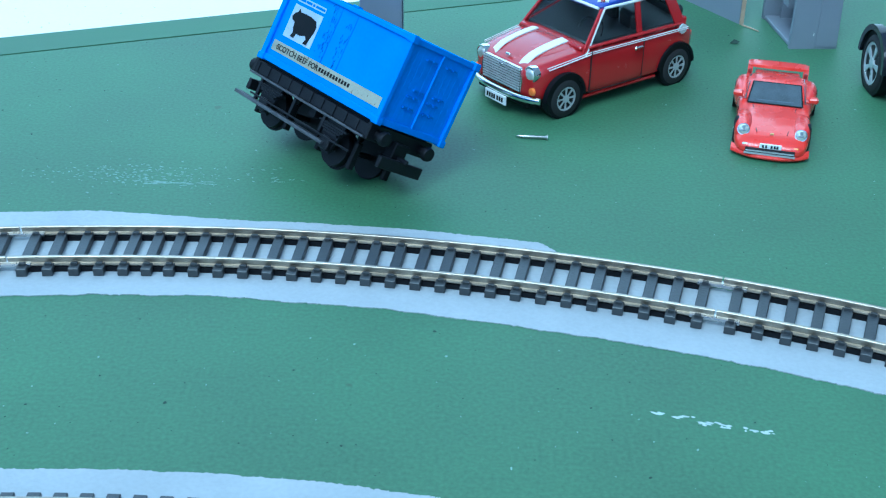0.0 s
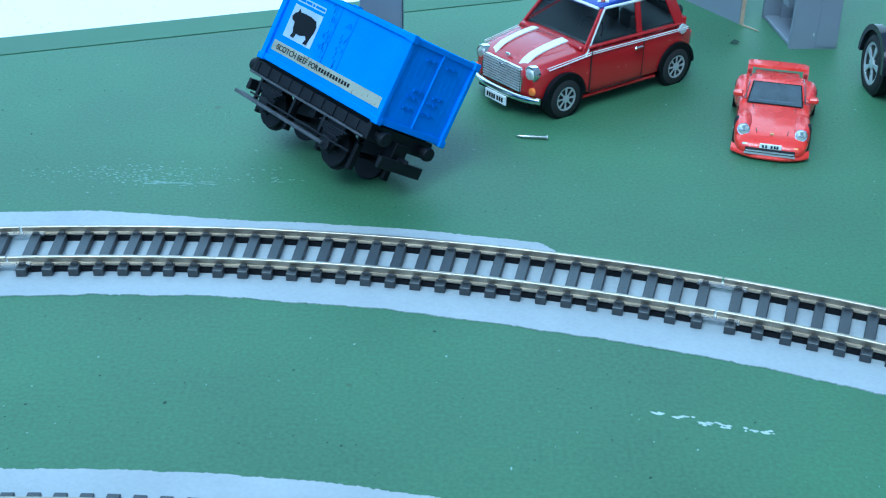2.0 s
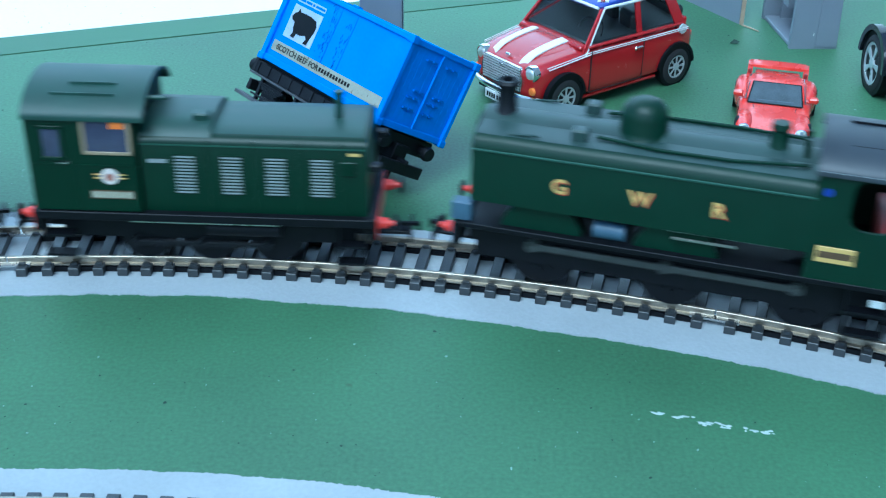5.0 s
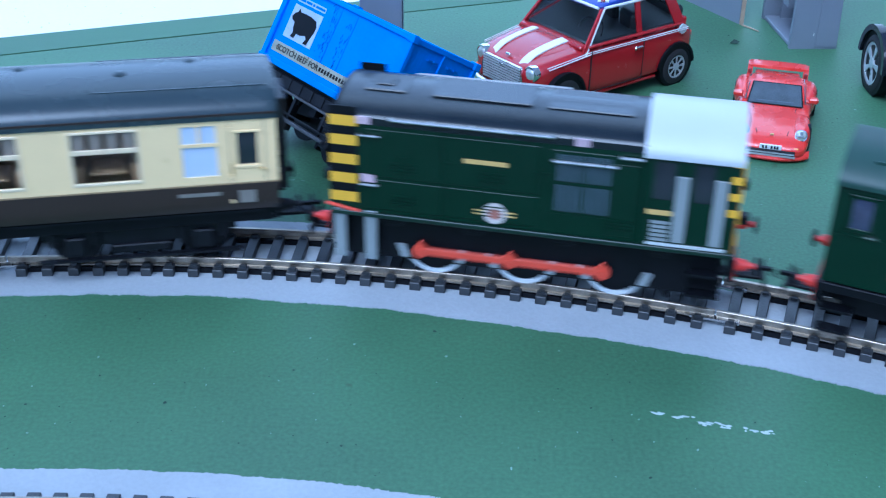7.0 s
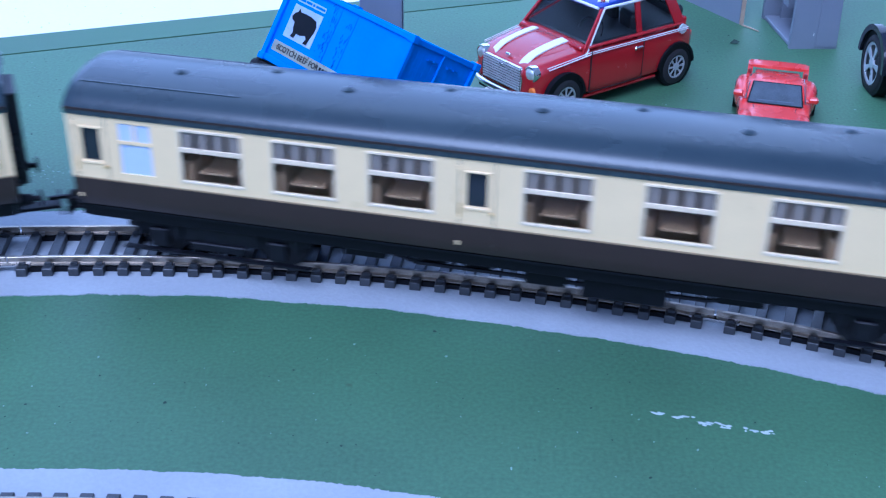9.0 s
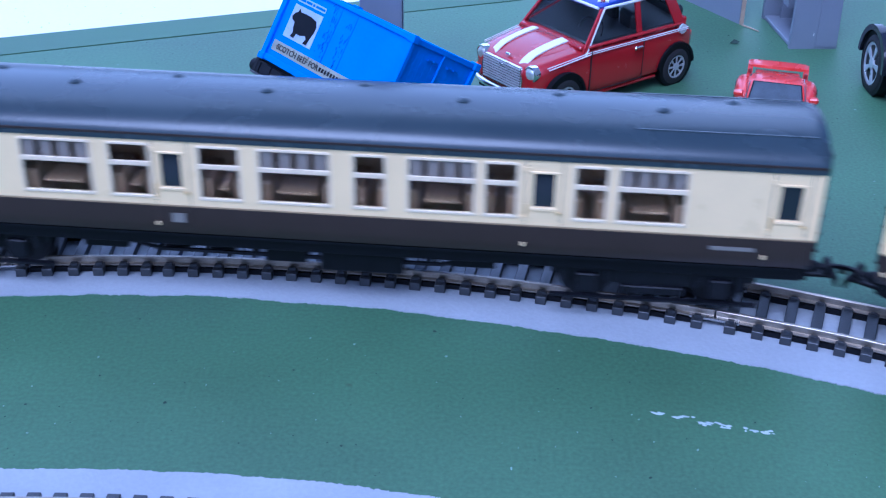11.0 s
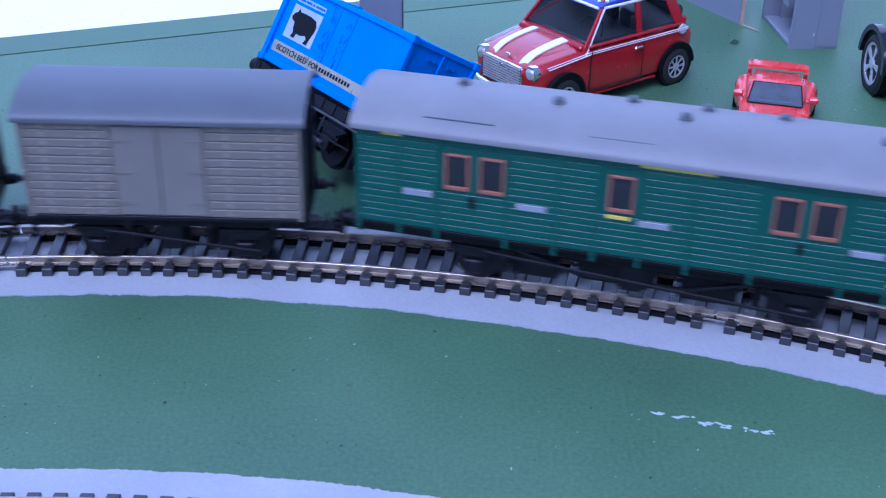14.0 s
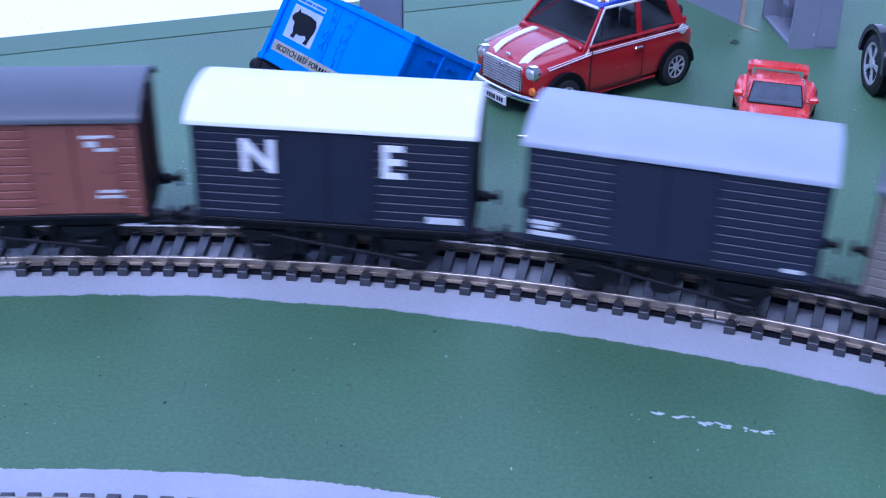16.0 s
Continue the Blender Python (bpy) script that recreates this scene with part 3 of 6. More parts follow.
def coach(label, windows, doors, frosted, plates):
    """A bogie coach in cream over brown; windows: (x, half width, with a barred ventilator)."""
    half, w = 131.0, 17.8
    z_low, z_mid, z_top = 16.4, 24.8, 43.6
    ob = thing("railway_coach", label, "railway coach", group="coaches")
    wz0, wz1, dz0, dz1 = 27.2, 41.6, 30.0, 39.2
    holes = sorted([(x - h, x + h, wz0, wz1) for x, h, v in windows] + [(x - 4.4, x + 4.4, wz0, wz1) for x in frosted] + [(x - 2.6, x + 2.6, dz0, dz1) for x in doors])
    for s in (-1, 1):
        y0, y1 = sorted((s * (w - 1.1), s * w))
        lower = prism(bmesh.new(), [(s * w, z_mid), (s * w, 20), (s * (w - 0.25), 18), (s * (w - 0.9), z_low), (s * (w - 2), z_low), (s * (w - 1.1), z_mid)], -half, half)
        part("lower_panel", lower, M_CHOC, ob, "chocolate brown lower side panel")
        upper, x = bmesh.new(), -half
        for a, b, z0, z1 in holes:
            box(upper, x, a, y0, y1, z_mid, z_top)
            box(upper, a, b, y0, y1, z_mid, z0)
            box(upper, a, b, y0, y1, z1, z_top)
            x = b
        box(upper, x, half, y0, y1, z_mid, z_top)
        bmesh.ops.remove_doubles(upper, verts=upper.verts, dist=0.001)
        part("upper_panel", upper, M_CREAM, ob, "cream upper side panel", smooth=0)
        part("waist_line", boxes((-half, half, *sorted((s * (w - 0.12), s * (w + 0.12))), z_mid - 0.3, z_mid + 0.15)), M_GOLDLINE, ob)
        part("cant_line", boxes((-half, half, s * (w - 0.3) - 0.5, s * (w - 0.3) + 0.5, z_top, z_top + 1.1)), M_CHOC, ob)
        for x, h, barred in windows:
            def frame_bm():
                bm = bmesh.new()
                box(bm, -h, h, -0.3, 0.25, wz0 + 8.4, wz0 + 9.7, bevel=0.1)
                box(bm, -h - 0.5, h + 0.5, -0.3, 0.3, wz0 - 0.5, wz0 + 0.25, bevel=0.1)
                box(bm, -h - 0.4, -h + 0.3, -0.3, 0.3, wz0, wz1, bevel=0.1)
                box(bm, h - 0.3, h + 0.4, -0.3, 0.3, wz0, wz1, bevel=0.1)
                box(bm, -h, h, -0.3, 0.3, wz1 - 0.3, wz1 + 0.4, bevel=0.1)
                return bm
            win = piece(("window", M_WINFRAME, h), frame_bm, ob, mmpose(x, s * (w - 0.05), 0, 0, 0, 0))
            piece(("pane", M_PANE, h), lambda: boxes((-h, h, -0.1, 0.1, wz0, wz1)), win, mmpose(0, -s * 0.75, 0), "clear glazing").visible_shadow = False
            if barred:
                for k in range(4):
                    bx = -h + 2 * h * (k + 0.5) / 4
                    piece(("ventilator", M_VENTGREY), lambda: boxes((-1.45, 1.45, -0.12, 0.12, wz0 + 9.6, wz1 - 0.5)), win, mmpose(bx, -s * 0.35, 0), "grey sliding ventilator")
        for x in frosted:
            part("frosted_window", boxes((x - 4.4, x + 4.4, s * (w - 0.5) - 0.15, s * (w - 0.5) + 0.15, wz0, wz1)), M_FROST, ob, "milky white lavatory window")
            part("glazing_bar", boxes((x - 4.4, x + 4.4, s * (w - 0.1) - 0.2, s * (w - 0.1) + 0.2, wz0 + 8.6, wz0 + 9.5),
                                      (x - 0.4, x + 0.4, s * (w - 0.1) - 0.2, s * (w - 0.1) + 0.2, wz0 + 9.5, wz1)), M_CREAM, ob)
        for x in doors:
            door = part("door", boxes((x - 4.6, x - 4.45, *sorted((s * (w - 0.1), s * (w + 0.1))), 17.5, 43), (x + 4.45, x + 4.6, *sorted((s * (w - 0.1), s * (w + 0.1))), 17.5, 43)), M_CHOC, ob, "slam door outline")
            part("door_pane", boxes((x - 2.6, x + 2.6, s * (w - 0.7) - 0.1, s * (w - 0.7) + 0.1, dz0, dz1)), M_WINDOW, door, "dark door glazing")
            part("sill", boxes((x - 3.2, x + 3.2, *sorted((s * (w - 0.2), s * (w + 0.35))), dz0 - 0.9, dz0 - 0.1), (x - 3.2, x + 3.2, *sorted((s * (w - 0.2), s * (w + 0.3))), dz1 + 0.1, dz1 + 0.7), bevel=0.1), M_CREAM, door)
            part("handle", boxes((x + 3.4, x + 4.2, *sorted((s * (w - 0.2), s * (w + 0.7))), 28.2, 28.9), (x - 4.4, x - 4.0, *sorted((s * (w - 0.2), s * (w + 0.5))), 27, 31), bevel=0.1), M_GOLD, door)
            part("hinge", boxes(*[(x - 5.0, x - 4.2, *sorted((s * (w - 0.2), s * (w + 0.4))), z, z + 1.0) for z in (19, 26.5, 40)]), M_CREAM, door)
        for x, z, wid, hei, mat in plates:
            part("plate", boxes((x - wid / 2, x + wid / 2, *sorted((s * (w - 0.12), s * (w + 0.16))), z - hei / 2, z + hei / 2)), mat, ob)
        part("solebar", boxes((-half + 1.6, half - 1.6, s * 14.6 - 0.7, s * 14.6 + 0.7, 11.8, 15.5), bevel=0.15), M_BLACK, ob, "black solebar under the body side")
        part("step_board", boxes((-half + 4, half - 4, s * (w - 2) - 1, s * (w - 2) + 0.3, 15.2, 16.0)), M_BLACK, ob)
    # roof with rain strips and vents, rounded ends
    out = roof_outline(18.2, 44.0, 51.6, 1.0, 30, 0.85)
    mid = (0, 43.5)
    secs = []
    for x, k in ((-half - 0.6, 0.90), (-half + 0.4, 0.975), (-half + 2.5, 1.0), (half - 2.5, 1.0), (half - 0.4, 0.975), (half + 0.6, 0.90)):
        secs.append([(x, mid[0] + (p[0] - mid[0]) * (1 - (1 - k) * 0.3), mid[1] + (p[1] - mid[1]) * k) for p in out])
    roof = part("roof", loft(bmesh.new(), secs), M_COACHROOF, ob, "dark grey curved coach roof", smooth=30)
    for s in (-1, 1):
        for x0, x1 in ((-half + 2, -half + 46), (half - 46, half - 2)):
            part("rain_strip", boxes((x0, x1, s * 11.5 - 0.2, s * 11.5 + 0.2, 48.8, 49.95)), M_COACHROOF, roof)
        part("gutter", boxes((-half, half, s * 18.0 - 0.25, s * 18.0 + 0.25, 44.3, 44.9)), M_CHOC, roof)
    for k, x in enumerate((-104, -80, -58, -33, -8, 16, 42, 66, 92, 110)):
        y = 4 if k % 2 else -3
        part("roof_vent", turned(bmesh.new(), "z", x, y, 51.6 - y * y / 45 - 0.3, [(0, 0), (1.6, 0), (1.6, 0.5), (0.9, 1.0), (0, 1.1)], 14), M_COACHROOF, roof)
    # ends, floor, interior
    for sx in (-1, 1):
        part("end_wall", prism(bmesh.new(), roof_outline(17.4, 43.8, 50.9, 0.1, 12)[:13] + [(17.4, z_low), (-17.4, z_low)], *sorted((sx * (half - 0.3), sx * (half - 1.5)))), M_ENDBLACK, ob, "near-black coach end")
        gang = part("gangway", boxes((*sorted((sx * half, sx * (half + 3.2))), -7.5, -6, 17, 43), (*sorted((sx * half, sx * (half + 3.2))), 6, 7.5, 17, 43),
                                     (*sorted((sx * half, sx * (half + 3.2))), -7.5, 7.5, 42, 44), (*sorted((sx * half, sx * (half + 1))), -6, 6, 17, 42), bevel=0.3), M_ENDBLACK, ob)
        part("end_step", boxes(*[(*sorted((sx * half, sx * (half + 1.6))), -14.5, -11.5, z, z + 0.6) for z in (20, 25, 30, 35)]), M_BLACK, ob)
        buffers(ob, sx * half, sx, M_BLACK, z=14.0, length=6)
        part("headstock", boxes((*sorted((sx * (half - 1.5), sx * half)), -15, 15, 12, 16.4)), M_BLACK, ob)
        coupling(ob, sx * (half + 1), sx)
    part("floor_pan", boxes((-half + 1, half - 1, -16.4, 16.4, 15.6, 17.2)), M_BLACK, ob)
    inside = bmesh.new()
    box(inside, -half + 14, half - 14, -1, 0, 17.2, 43)
    part("partition", inside, M_INTERIOR, ob, "brown corridor partition")
    seats = bmesh.new()
    for x, h, barred in windows:
        for dx in (-h, h):
            box(seats, x + dx - 2.2, x + dx + 2.2, -15, -2, 17.2, 31.5, bevel=0.6)
            box(seats, x + dx - 2.2, x + dx + 2.2, 1, 15, 17.2, 31.5, bevel=0.6)
        box(seats, x - h + 4, x + h - 4, -15, -6, 28.4, 29.0)
    part("seats", seats, M_INTERIOR, ob, "brown moulded seats")
    # bogies and underframe
    part("battery_box", boxes((6, 28, -13.5, -7, 5.5, 15.6), (6, 28, 7, 13.5, 5.5, 15.6), bevel=0.4), M_BLACK, ob)
    part("vacuum_cylinder", rod(rod(bmesh.new(), "z", -22, -6, 11, 4.2, 8, 18), "z", -34, -6, 11, 4.2, 8, 18), M_BLACK, ob)
    for s in (-1, 1):
        part("truss_rod", tube([(x, s * 11, z) for x, z in ((-62, 15), (-38, 8), (38, 8), (62, 15))], 0.6), M_BLACK, ob)
        for x in (-38, -12, 36):
            part("queen_post", boxes((x - 0.6, x + 0.6, s * 11 - 0.5, s * 11 + 0.5, 8, 15.6)), M_BLACK, ob)
    # black blocks added between the bogies to make the underside shade darker
    part("underfloor_shade", boxes((-60, 60, -5, 5, 9.5, 12), (-9, 2, -12, -6, 6.5, 15), (40, 52, -12, -7, 8, 15), (-58, -46, -12, -7, 8, 15), bevel=0.3), M_BLACK, ob)
    for x in (-93, 93):
        bogie = part("bogie", boxes((x - 7, x + 7, -11, 11, 9, 14), (x - 24, x + 24, -2, 2, 10, 12), bevel=0.3), M_BLACK, ob)
        for s in (-1, 1):
            bm = bmesh.new()
            prism(bm, [(x - 26, 9), (x - 26, 12), (x - 6, 12.5), (x + 6, 12.5), (x + 26, 12), (x + 26, 9), (x + 7, 6.5), (x - 7, 6.5)], s * 12.2 - 0.8, s * 12.2 + 0.8, "xz")
            for ax in (x - 17, x + 17):
                box(bm, ax - 2.6, ax + 2.6, s * 13 - 1.3, s * 13 + 1.3, 4.0, 9.6, bevel=0.4)
                for k in (-5.5, 5.5):
                    rod(bm, "z", ax + k, s * 13, 9.2, 1.3, 4, 10)
            box(bm, x - 8, x + 8, s * 13.2 - 0.8, s * 13.2 + 0.8, 4.2, 6.6, bevel=0.3)
            box(bm, x - 27, x + 27, s * 14.2 - 0.8, s * 14.2 + 0.8, 2.8, 3.4)
            part("side_frame", bm, M_SOOT, bogie)
        for ax in (x - 17, x + 17):
            wheelset(ob, ax, 6.8)
    return ob


M_TAGGREY = paint("worn_paper_label", (0.27, 0.29, 0.33), 0.6, vary=0.25, scale=900)
M_FRAME = paint("orange_brown_frame", (0.30, 0.11, 0.07), 0.5, vary=0.1, scale=700)
M_LEMON = paint("yellow_marking", (0.62, 0.52, 0.07), 0.5, vary=0.1, scale=900)
M_GOLDLINE = paint("waist_line_paint", (0.35, 0.24, 0.12), 0.45, vary=0.1, scale=900)
M_VENTGREY = paint("ventilator_grey", (0.25, 0.21, 0.17), 0.3, vary=0.08, scale=700)
M_FROST = paint("milky_glazing", (0.58, 0.64, 0.78), 0.2, vary=0.04, scale=700)
M_WINFRAME = paint("window_frame_white", (0.82, 0.66, 0.42), 0.35, vary=0.05, scale=700)
M_ENDBLACK = paint("coach_end_black", (0.012, 0.012, 0.015), 0.5, vary=0.2, scale=600)
M_PLATEGREY = paint("worn_grey_plate", (0.22, 0.20, 0.17), 0.5, vary=0.15, scale=900)

parcels = parcels_van()
coach_open = coach("cream and brown railway coach with dark roof and white lavatory windows",
                   [(87, 8.4, True), (57.5, 8.4, True), (28.3, 8.4, True), (-1, 8.4, True), (-40.5, 8.4, True), (-66, 8.4, True), (-91, 8.4, True)],
                   [123.2, -21, -124.6], [110.8, -112], [(122.5, 20.7, 4.4, 3.6, M_PLATEGREY), (110, 22.0, 11, 1.0, M_PLATEGREY)])
coach_mixed = coach("cream and chocolate brown coach with paired narrow windows beside its doors",
                    [(90, 8.4, True), (75, 4.0, False), (52.8, 4.0, False), (38, 8.4, True), (20, 4.0, False), (1, 9, True), (-18, 5.2, False), (-41, 5.2, False), (-60, 9, True), (-88.5, 9, True)],
                    [123.5, 63.5, -30.4, -125], [], [(-124.5, 19.8, 3.4, 2.6, M_PLATEGREY), (-29.5, 21.3, 3.4, 2.6, M_PLATEGREY), (111, 21.4, 11, 1.0, M_PLATEGREY)])


# ---- locomotives ----
def coupled_wheels(ob, axles, r, rod_mat, throw, rod_z_half, first, white_rim=None, spokes=0, rod_y=11.2):
    for x in axles:
        wheelset(ob, x, r, M_BLACK, spokes=spokes, rim=white_rim, first=first)
    for s in (-1, 1):
        def build():
            bm = bmesh.new()
            x0 = axles[0]
            for a, b in zip(axles, axles[1:]):
                box(bm, a - x0, b - x0, -0.45, 0.45, -rod_z_half, rod_z_half, bevel=0.12)
            for a in axles:
                rod(bm, "y", a - x0, 0, 0, rod_z_half * 1.9, 1.1, 18)
                rod(bm, "y", a - x0, -0.1, 0, rod_z_half * 0.8, 2.0, 12)
                box(bm, a - x0 - 0.5, a - x0 + 0.5, -0.4, 0.4, rod_z_half * 1.4, rod_z_half * 2.6, bevel=0.1)
            return bm
        o = piece(("coupling_rod", rod_mat, axles[0], s), build, ob, mmpose(axles[0], s * rod_y, r - throw))
        RODS.append((o, axles[0], s * rod_y, r, throw, r, first + (0 if s < 0 else 90)))


def crest(ob, x, y, z, size=2.6):
    """A round emblem with a bar to each side, plain shapes."""
    c = part("emblem", rod(bmesh.new(), "y", x, y, z, size, 0.25, 24), M_CREST, ob, "round pale emblem")
    part("emblem_bar", boxes(*[(x + e * size * 1.4 - size * 0.4, x + e * size * 1.4 + size * 0.4, y - 0.1, y + 0.1, z + dz - 0.18, z + dz + 0.18) for e in (-1, 1) for dz in (-0.5, 0.5)]), M_GOLD, c)
    part("emblem_centre", rod(bmesh.new(), "y", x, y - 0.1 if y < 0 else y + 0.1, z - 0.2, size * 0.5, 0.25, 16), M_EMBLEMRED, c, "reddish emblem centre")


def diesel_shunter():
    ob = thing("diesel_shunter", "dark green diesel shunter with white cab roof and yellow-striped nose", "locomotive")
    w, z0, zt = 15.4, 19.6, 46.4
    x0, xc, x1 = -52.8, 26.8, 50.2
    hood = roof_outline(w, zt, 50.6, 0.1, 16)[:17]
    # hood sides and the dark top
    part("hood", boxes((x0 + 0.6, xc, -w, w, z0, zt), bevel=0.25), M_BRGREEN, ob, "dark green engine casing")
    top = prism(bmesh.new(), hood + [(w + 0.05, 44.6), (-w - 0.05, 44.6)], x0 + 0.3, xc + 0.2)
    roof = part("hood_top", top, M_ROOFBLACK, ob, "sooty black casing top", smooth=30)
    part("exhaust", boxes((x0 + 6, x0 + 17, -6, 5, 49.6, 50.7), (x0 + 8.5, x0 + 13, -3, 2, 50.6, 51.1), bevel=0.3), M_ROOFBLACK, roof)
    part("hatch", boxes((x0 + 24, x0 + 50, -6.5, 6.5, 49.9, 50.7), (x0 + 54, xc - 4, -6.5, 6.5, 49.9, 50.5), bevel=0.2), M_ROOFBLACK, roof)
    # striped nose end
    nose = part("nose", prism(bmesh.new(), hood + [(w, z0), (-w, z0)], x0 - 0.6, x0 + 0.6), M_BLACK, ob, "black nose end")
    for k in range(5):
        z = 22.2 + 5.4 * k
        for s in (-1, 1):
            part("stripe", boxes((x0 - 1.0, x0 + 6.4, *sorted((s * (w - 0.15), s * (w + 0.15))), z, z + 2.9)), M_YELLOW, nose, "yellow warning stripe")
            part("stripe", boxes((x0 - 1.0, x0 + 6.4, *sorted((s * (w - 0.14), s * (w + 0.14))), z + 2.9, z + 5.4)), M_BLACK, nose, "black warning stripe")
        part("stripe", boxes((x0 - 1.1, x0 - 0.4, -w + 0.2, w - 0.2, z, z + 2.9)), M_YELLOW, nose, "yellow warning stripe")
    # cab
    cab = part("cab", boxes((xc, x1, -w - 0.3, w + 0.3, z0, 45.6), bevel=0.3), M_BRGREEN, ob, "dark green cab")
    part("cab_gable", prism(bmesh.new(), roof_outline(w, 45.2, 51.6, 0.1, 16)[:17] + [(w, 45), (-w, 45)], xc + 0.4, x1 - 0.2), M_STRIPEEND, cab)
    part("cab_roof", prism(bmesh.new(), roof_outline(w + 0.9, 44.8, 52.6, 0.9, 22), xc - 0.3, x1 + 0.3), M_ROOFWHITE, ob, "pale grey-white cab roof", smooth=30)
    part("cab_end", boxes((x1 - 0.1, x1 + 0.5, -w, w, z0, 45.5)), M_STRIPEEND, cab, "brown and yellow cab end")
    for k in range(4):
        for ya, yb in ((-w, -w + 6), (w - 6, w)):
            part("stripe", boxes((x1 + 0.4, x1 + 0.8, ya, yb, 22 + 6 * k, 25 + 6 * k)), M_YELLOW, cab)
        part("stripe", boxes((x1 - 2.2, x1 + 0.6, -w - 0.5, -w - 0.2, 30 + 4.5 * k, 32 + 4.5 * k)), M_YELLOW, cab)
    for s in (-1, 1):
        y = s * (w + 0.35)
        for xa, xb, za, zb in ((29.5, 34.5, 33.0, 43.0), (39.2, 44.1, 33, 43)):
            part("cab_window", boxes((xa, xb, *sorted((y - s * 0.15, y + s * 0.15)), za, zb)), M_WINDOW, cab, "dark cab window")
        for xa, xb in ((34.9, 38.2), (44.3, 47.4)):
            part("handrail_panel", boxes((xa, xb, *sorted((y - s * 0.3, y + s * 0.5)), 21.4, 39.6), bevel=0.15), M_PALEGREY, cab, "pale grey flat grab rail")
        part("number_plate", boxes((28.3, 34.6, *sorted((y - s * 0.2, y + s * 0.2)), 28.6, 29.9)), M_GOLD, cab)
        for k in range(5):
            part("slat", boxes((29.6, 34.2, *sorted((y - s * 0.1, y + s * 0.35)), 21.4 + 1.2 * k, 22.1 + 1.2 * k)), M_PALEGREY, cab)
        part("door_sill", boxes((29, 48.5, *sorted((y - s * 0.2, y + s * 0.4)), 20.1, 20.8)), M_DULLWHITE, cab)
        # casing fittings
        yb = s * w
        def rail_at(xa, xb, z, r=0.38):
            bm = bmesh.new()
            bar(bm, (xa, yb + s * 0.9, z), (xb, yb + s * 0.9, z), r, 8)
            for k in range(5 if xb - xa > 20 else 2):
                xk = xa + (xb - xa) * k / (4 if xb - xa > 20 else 1)
                bar(bm, (xk, yb - s * 0.2, z), (xk, yb + s * 0.9, z), r, 6)
            part("handrail", bm, M_STEEL, ob, "polished white metal handrail")
        rail_at(-37.5, 4.2, 46.8, 0.45)
        rail_at(4.4, 20.2, 40.4, 0.45)
        rail_at(21, 26.4, 43.1, 0.45)
        rail_at(-45.8, -40.5, 41.9)
        rail_at(-45.4, -41, 28.0)
        for xa, xb, za, zb in ((-44, -24, 30.4, 43.6), (-23, 1, 30.4, 43.6), (-44, -24, 21, 29.4), (-23, 1, 21, 29.4), (18.6, 25.6, 21, 41)):
            d = part("casing_door", boxes((xa, xb, *sorted((yb - s * 0.25, yb + s * 0.25)), za, zb), bevel=0.12), M_BRGREEN, ob)
            part("louvre", boxes(*[((xa + xb) / 2 - 3.2, (xa + xb) / 2 + 3.2, *sorted((yb - s * 0.2, yb + s * 0.5)), za + 1.5 + 0.9 * k, za + 1.9 + 0.9 * k) for k in range(4)]), M_BRGREEN, d)
        for k in range(4):
            part("casing_clip", boxes((-36 + 12 * k, -33 + 12 * k, *sorted((yb - s * 0.1, yb + s * 0.42)), 36.3, 36.7)), M_BRGREEN, ob)
        part("radiator_frame", boxes((4.0, 20.2, *sorted((yb - s * 0.2, yb + s * 0.2)), 25.5, 43.2), bevel=0.15), M_BRGREEN, ob)
        for xa in (5.4, 12.6):
            for za in (26.6, 35.0):
                part("grille", boxes(*[(xa + 0.95 * k, xa + 0.95 * k + 0.5, *sorted((yb - s * 0.1, yb + s * 0.5)), za, za + 7.2) for k in range(7)]), M_GRILLE, ob, "blue-grey radiator grille")
        part("name_plate", boxes((-18.4, -7.0, *sorted((yb - s * 0.2, yb + s * 0.45)), 37.0, 38.2)), M_GOLD, ob, "brass nameplate with unreadable writing")
        crest(ob, -9.9, yb + s * 0.35, 23.6, 3.0)
        for xa, za in ((-46.5, 47.2), (9.4, 48.4), (-45.4, 29.6)):
            part("data_panel", boxes((xa, xa + 3.6, yb + s * 0.05 - 0.25, yb + s * 0.05 + 0.25, za - 1.1, za + 1.1) if za < 46 else (xa, xa + 3.6, s * 15.2 - 0.5, s * 15.2 + 0.5, 44.8, 46.8)), M_PINKWHITE, ob, "small pale data panel")
        part("running_board", boxes((x0 - 1, x1 + 0.6, s * 13 - 3.2, s * 13 + 3.6, 18.4, 19.7), bevel=0.2), M_RUNBOARD, ob, "green-edged running board")
        for xa in (-53, -44.6):
            part("step_plate", boxes((xa, xa + 3.2, s * 15.2 - 0.5, s * 15.2 + 0.5, 5.4, 20.0), bevel=0.15), M_PALEGREY, ob, "pale grey vertical step plate")
        part("orange_bar", bar(bmesh.new(), (-55, s * 15.6, 21.2), (-46, s * 15.6, 19.6), 0.5, 8), M_ORANGE, ob, "orange painted guard bar")
        part("frame_plate", boxes((x0 + 2, x1 - 2, s * 11 - 0.5, s * 11 + 0.5, 4.6, 18.6)), M_BLACK, ob)
        for xw in (-26.8, -2.5, 21.9):
            for e in (-1, 1):
                xe = xw + e * 8.6
                block = prism(bmesh.new(), [(xe - 1.2, 9.4), (xe + 1.2, 9.4), (xe + 1.2 - e * 1.3, 5.8), (xe - 1.2 - e * 1.3, 5.8)], s * 12.4 - 0.5, s * 12.4 + 0.5, "xz")
                part("brake_block", block, M_PALEGREY, ob, "pale grey brake block", smooth=0)
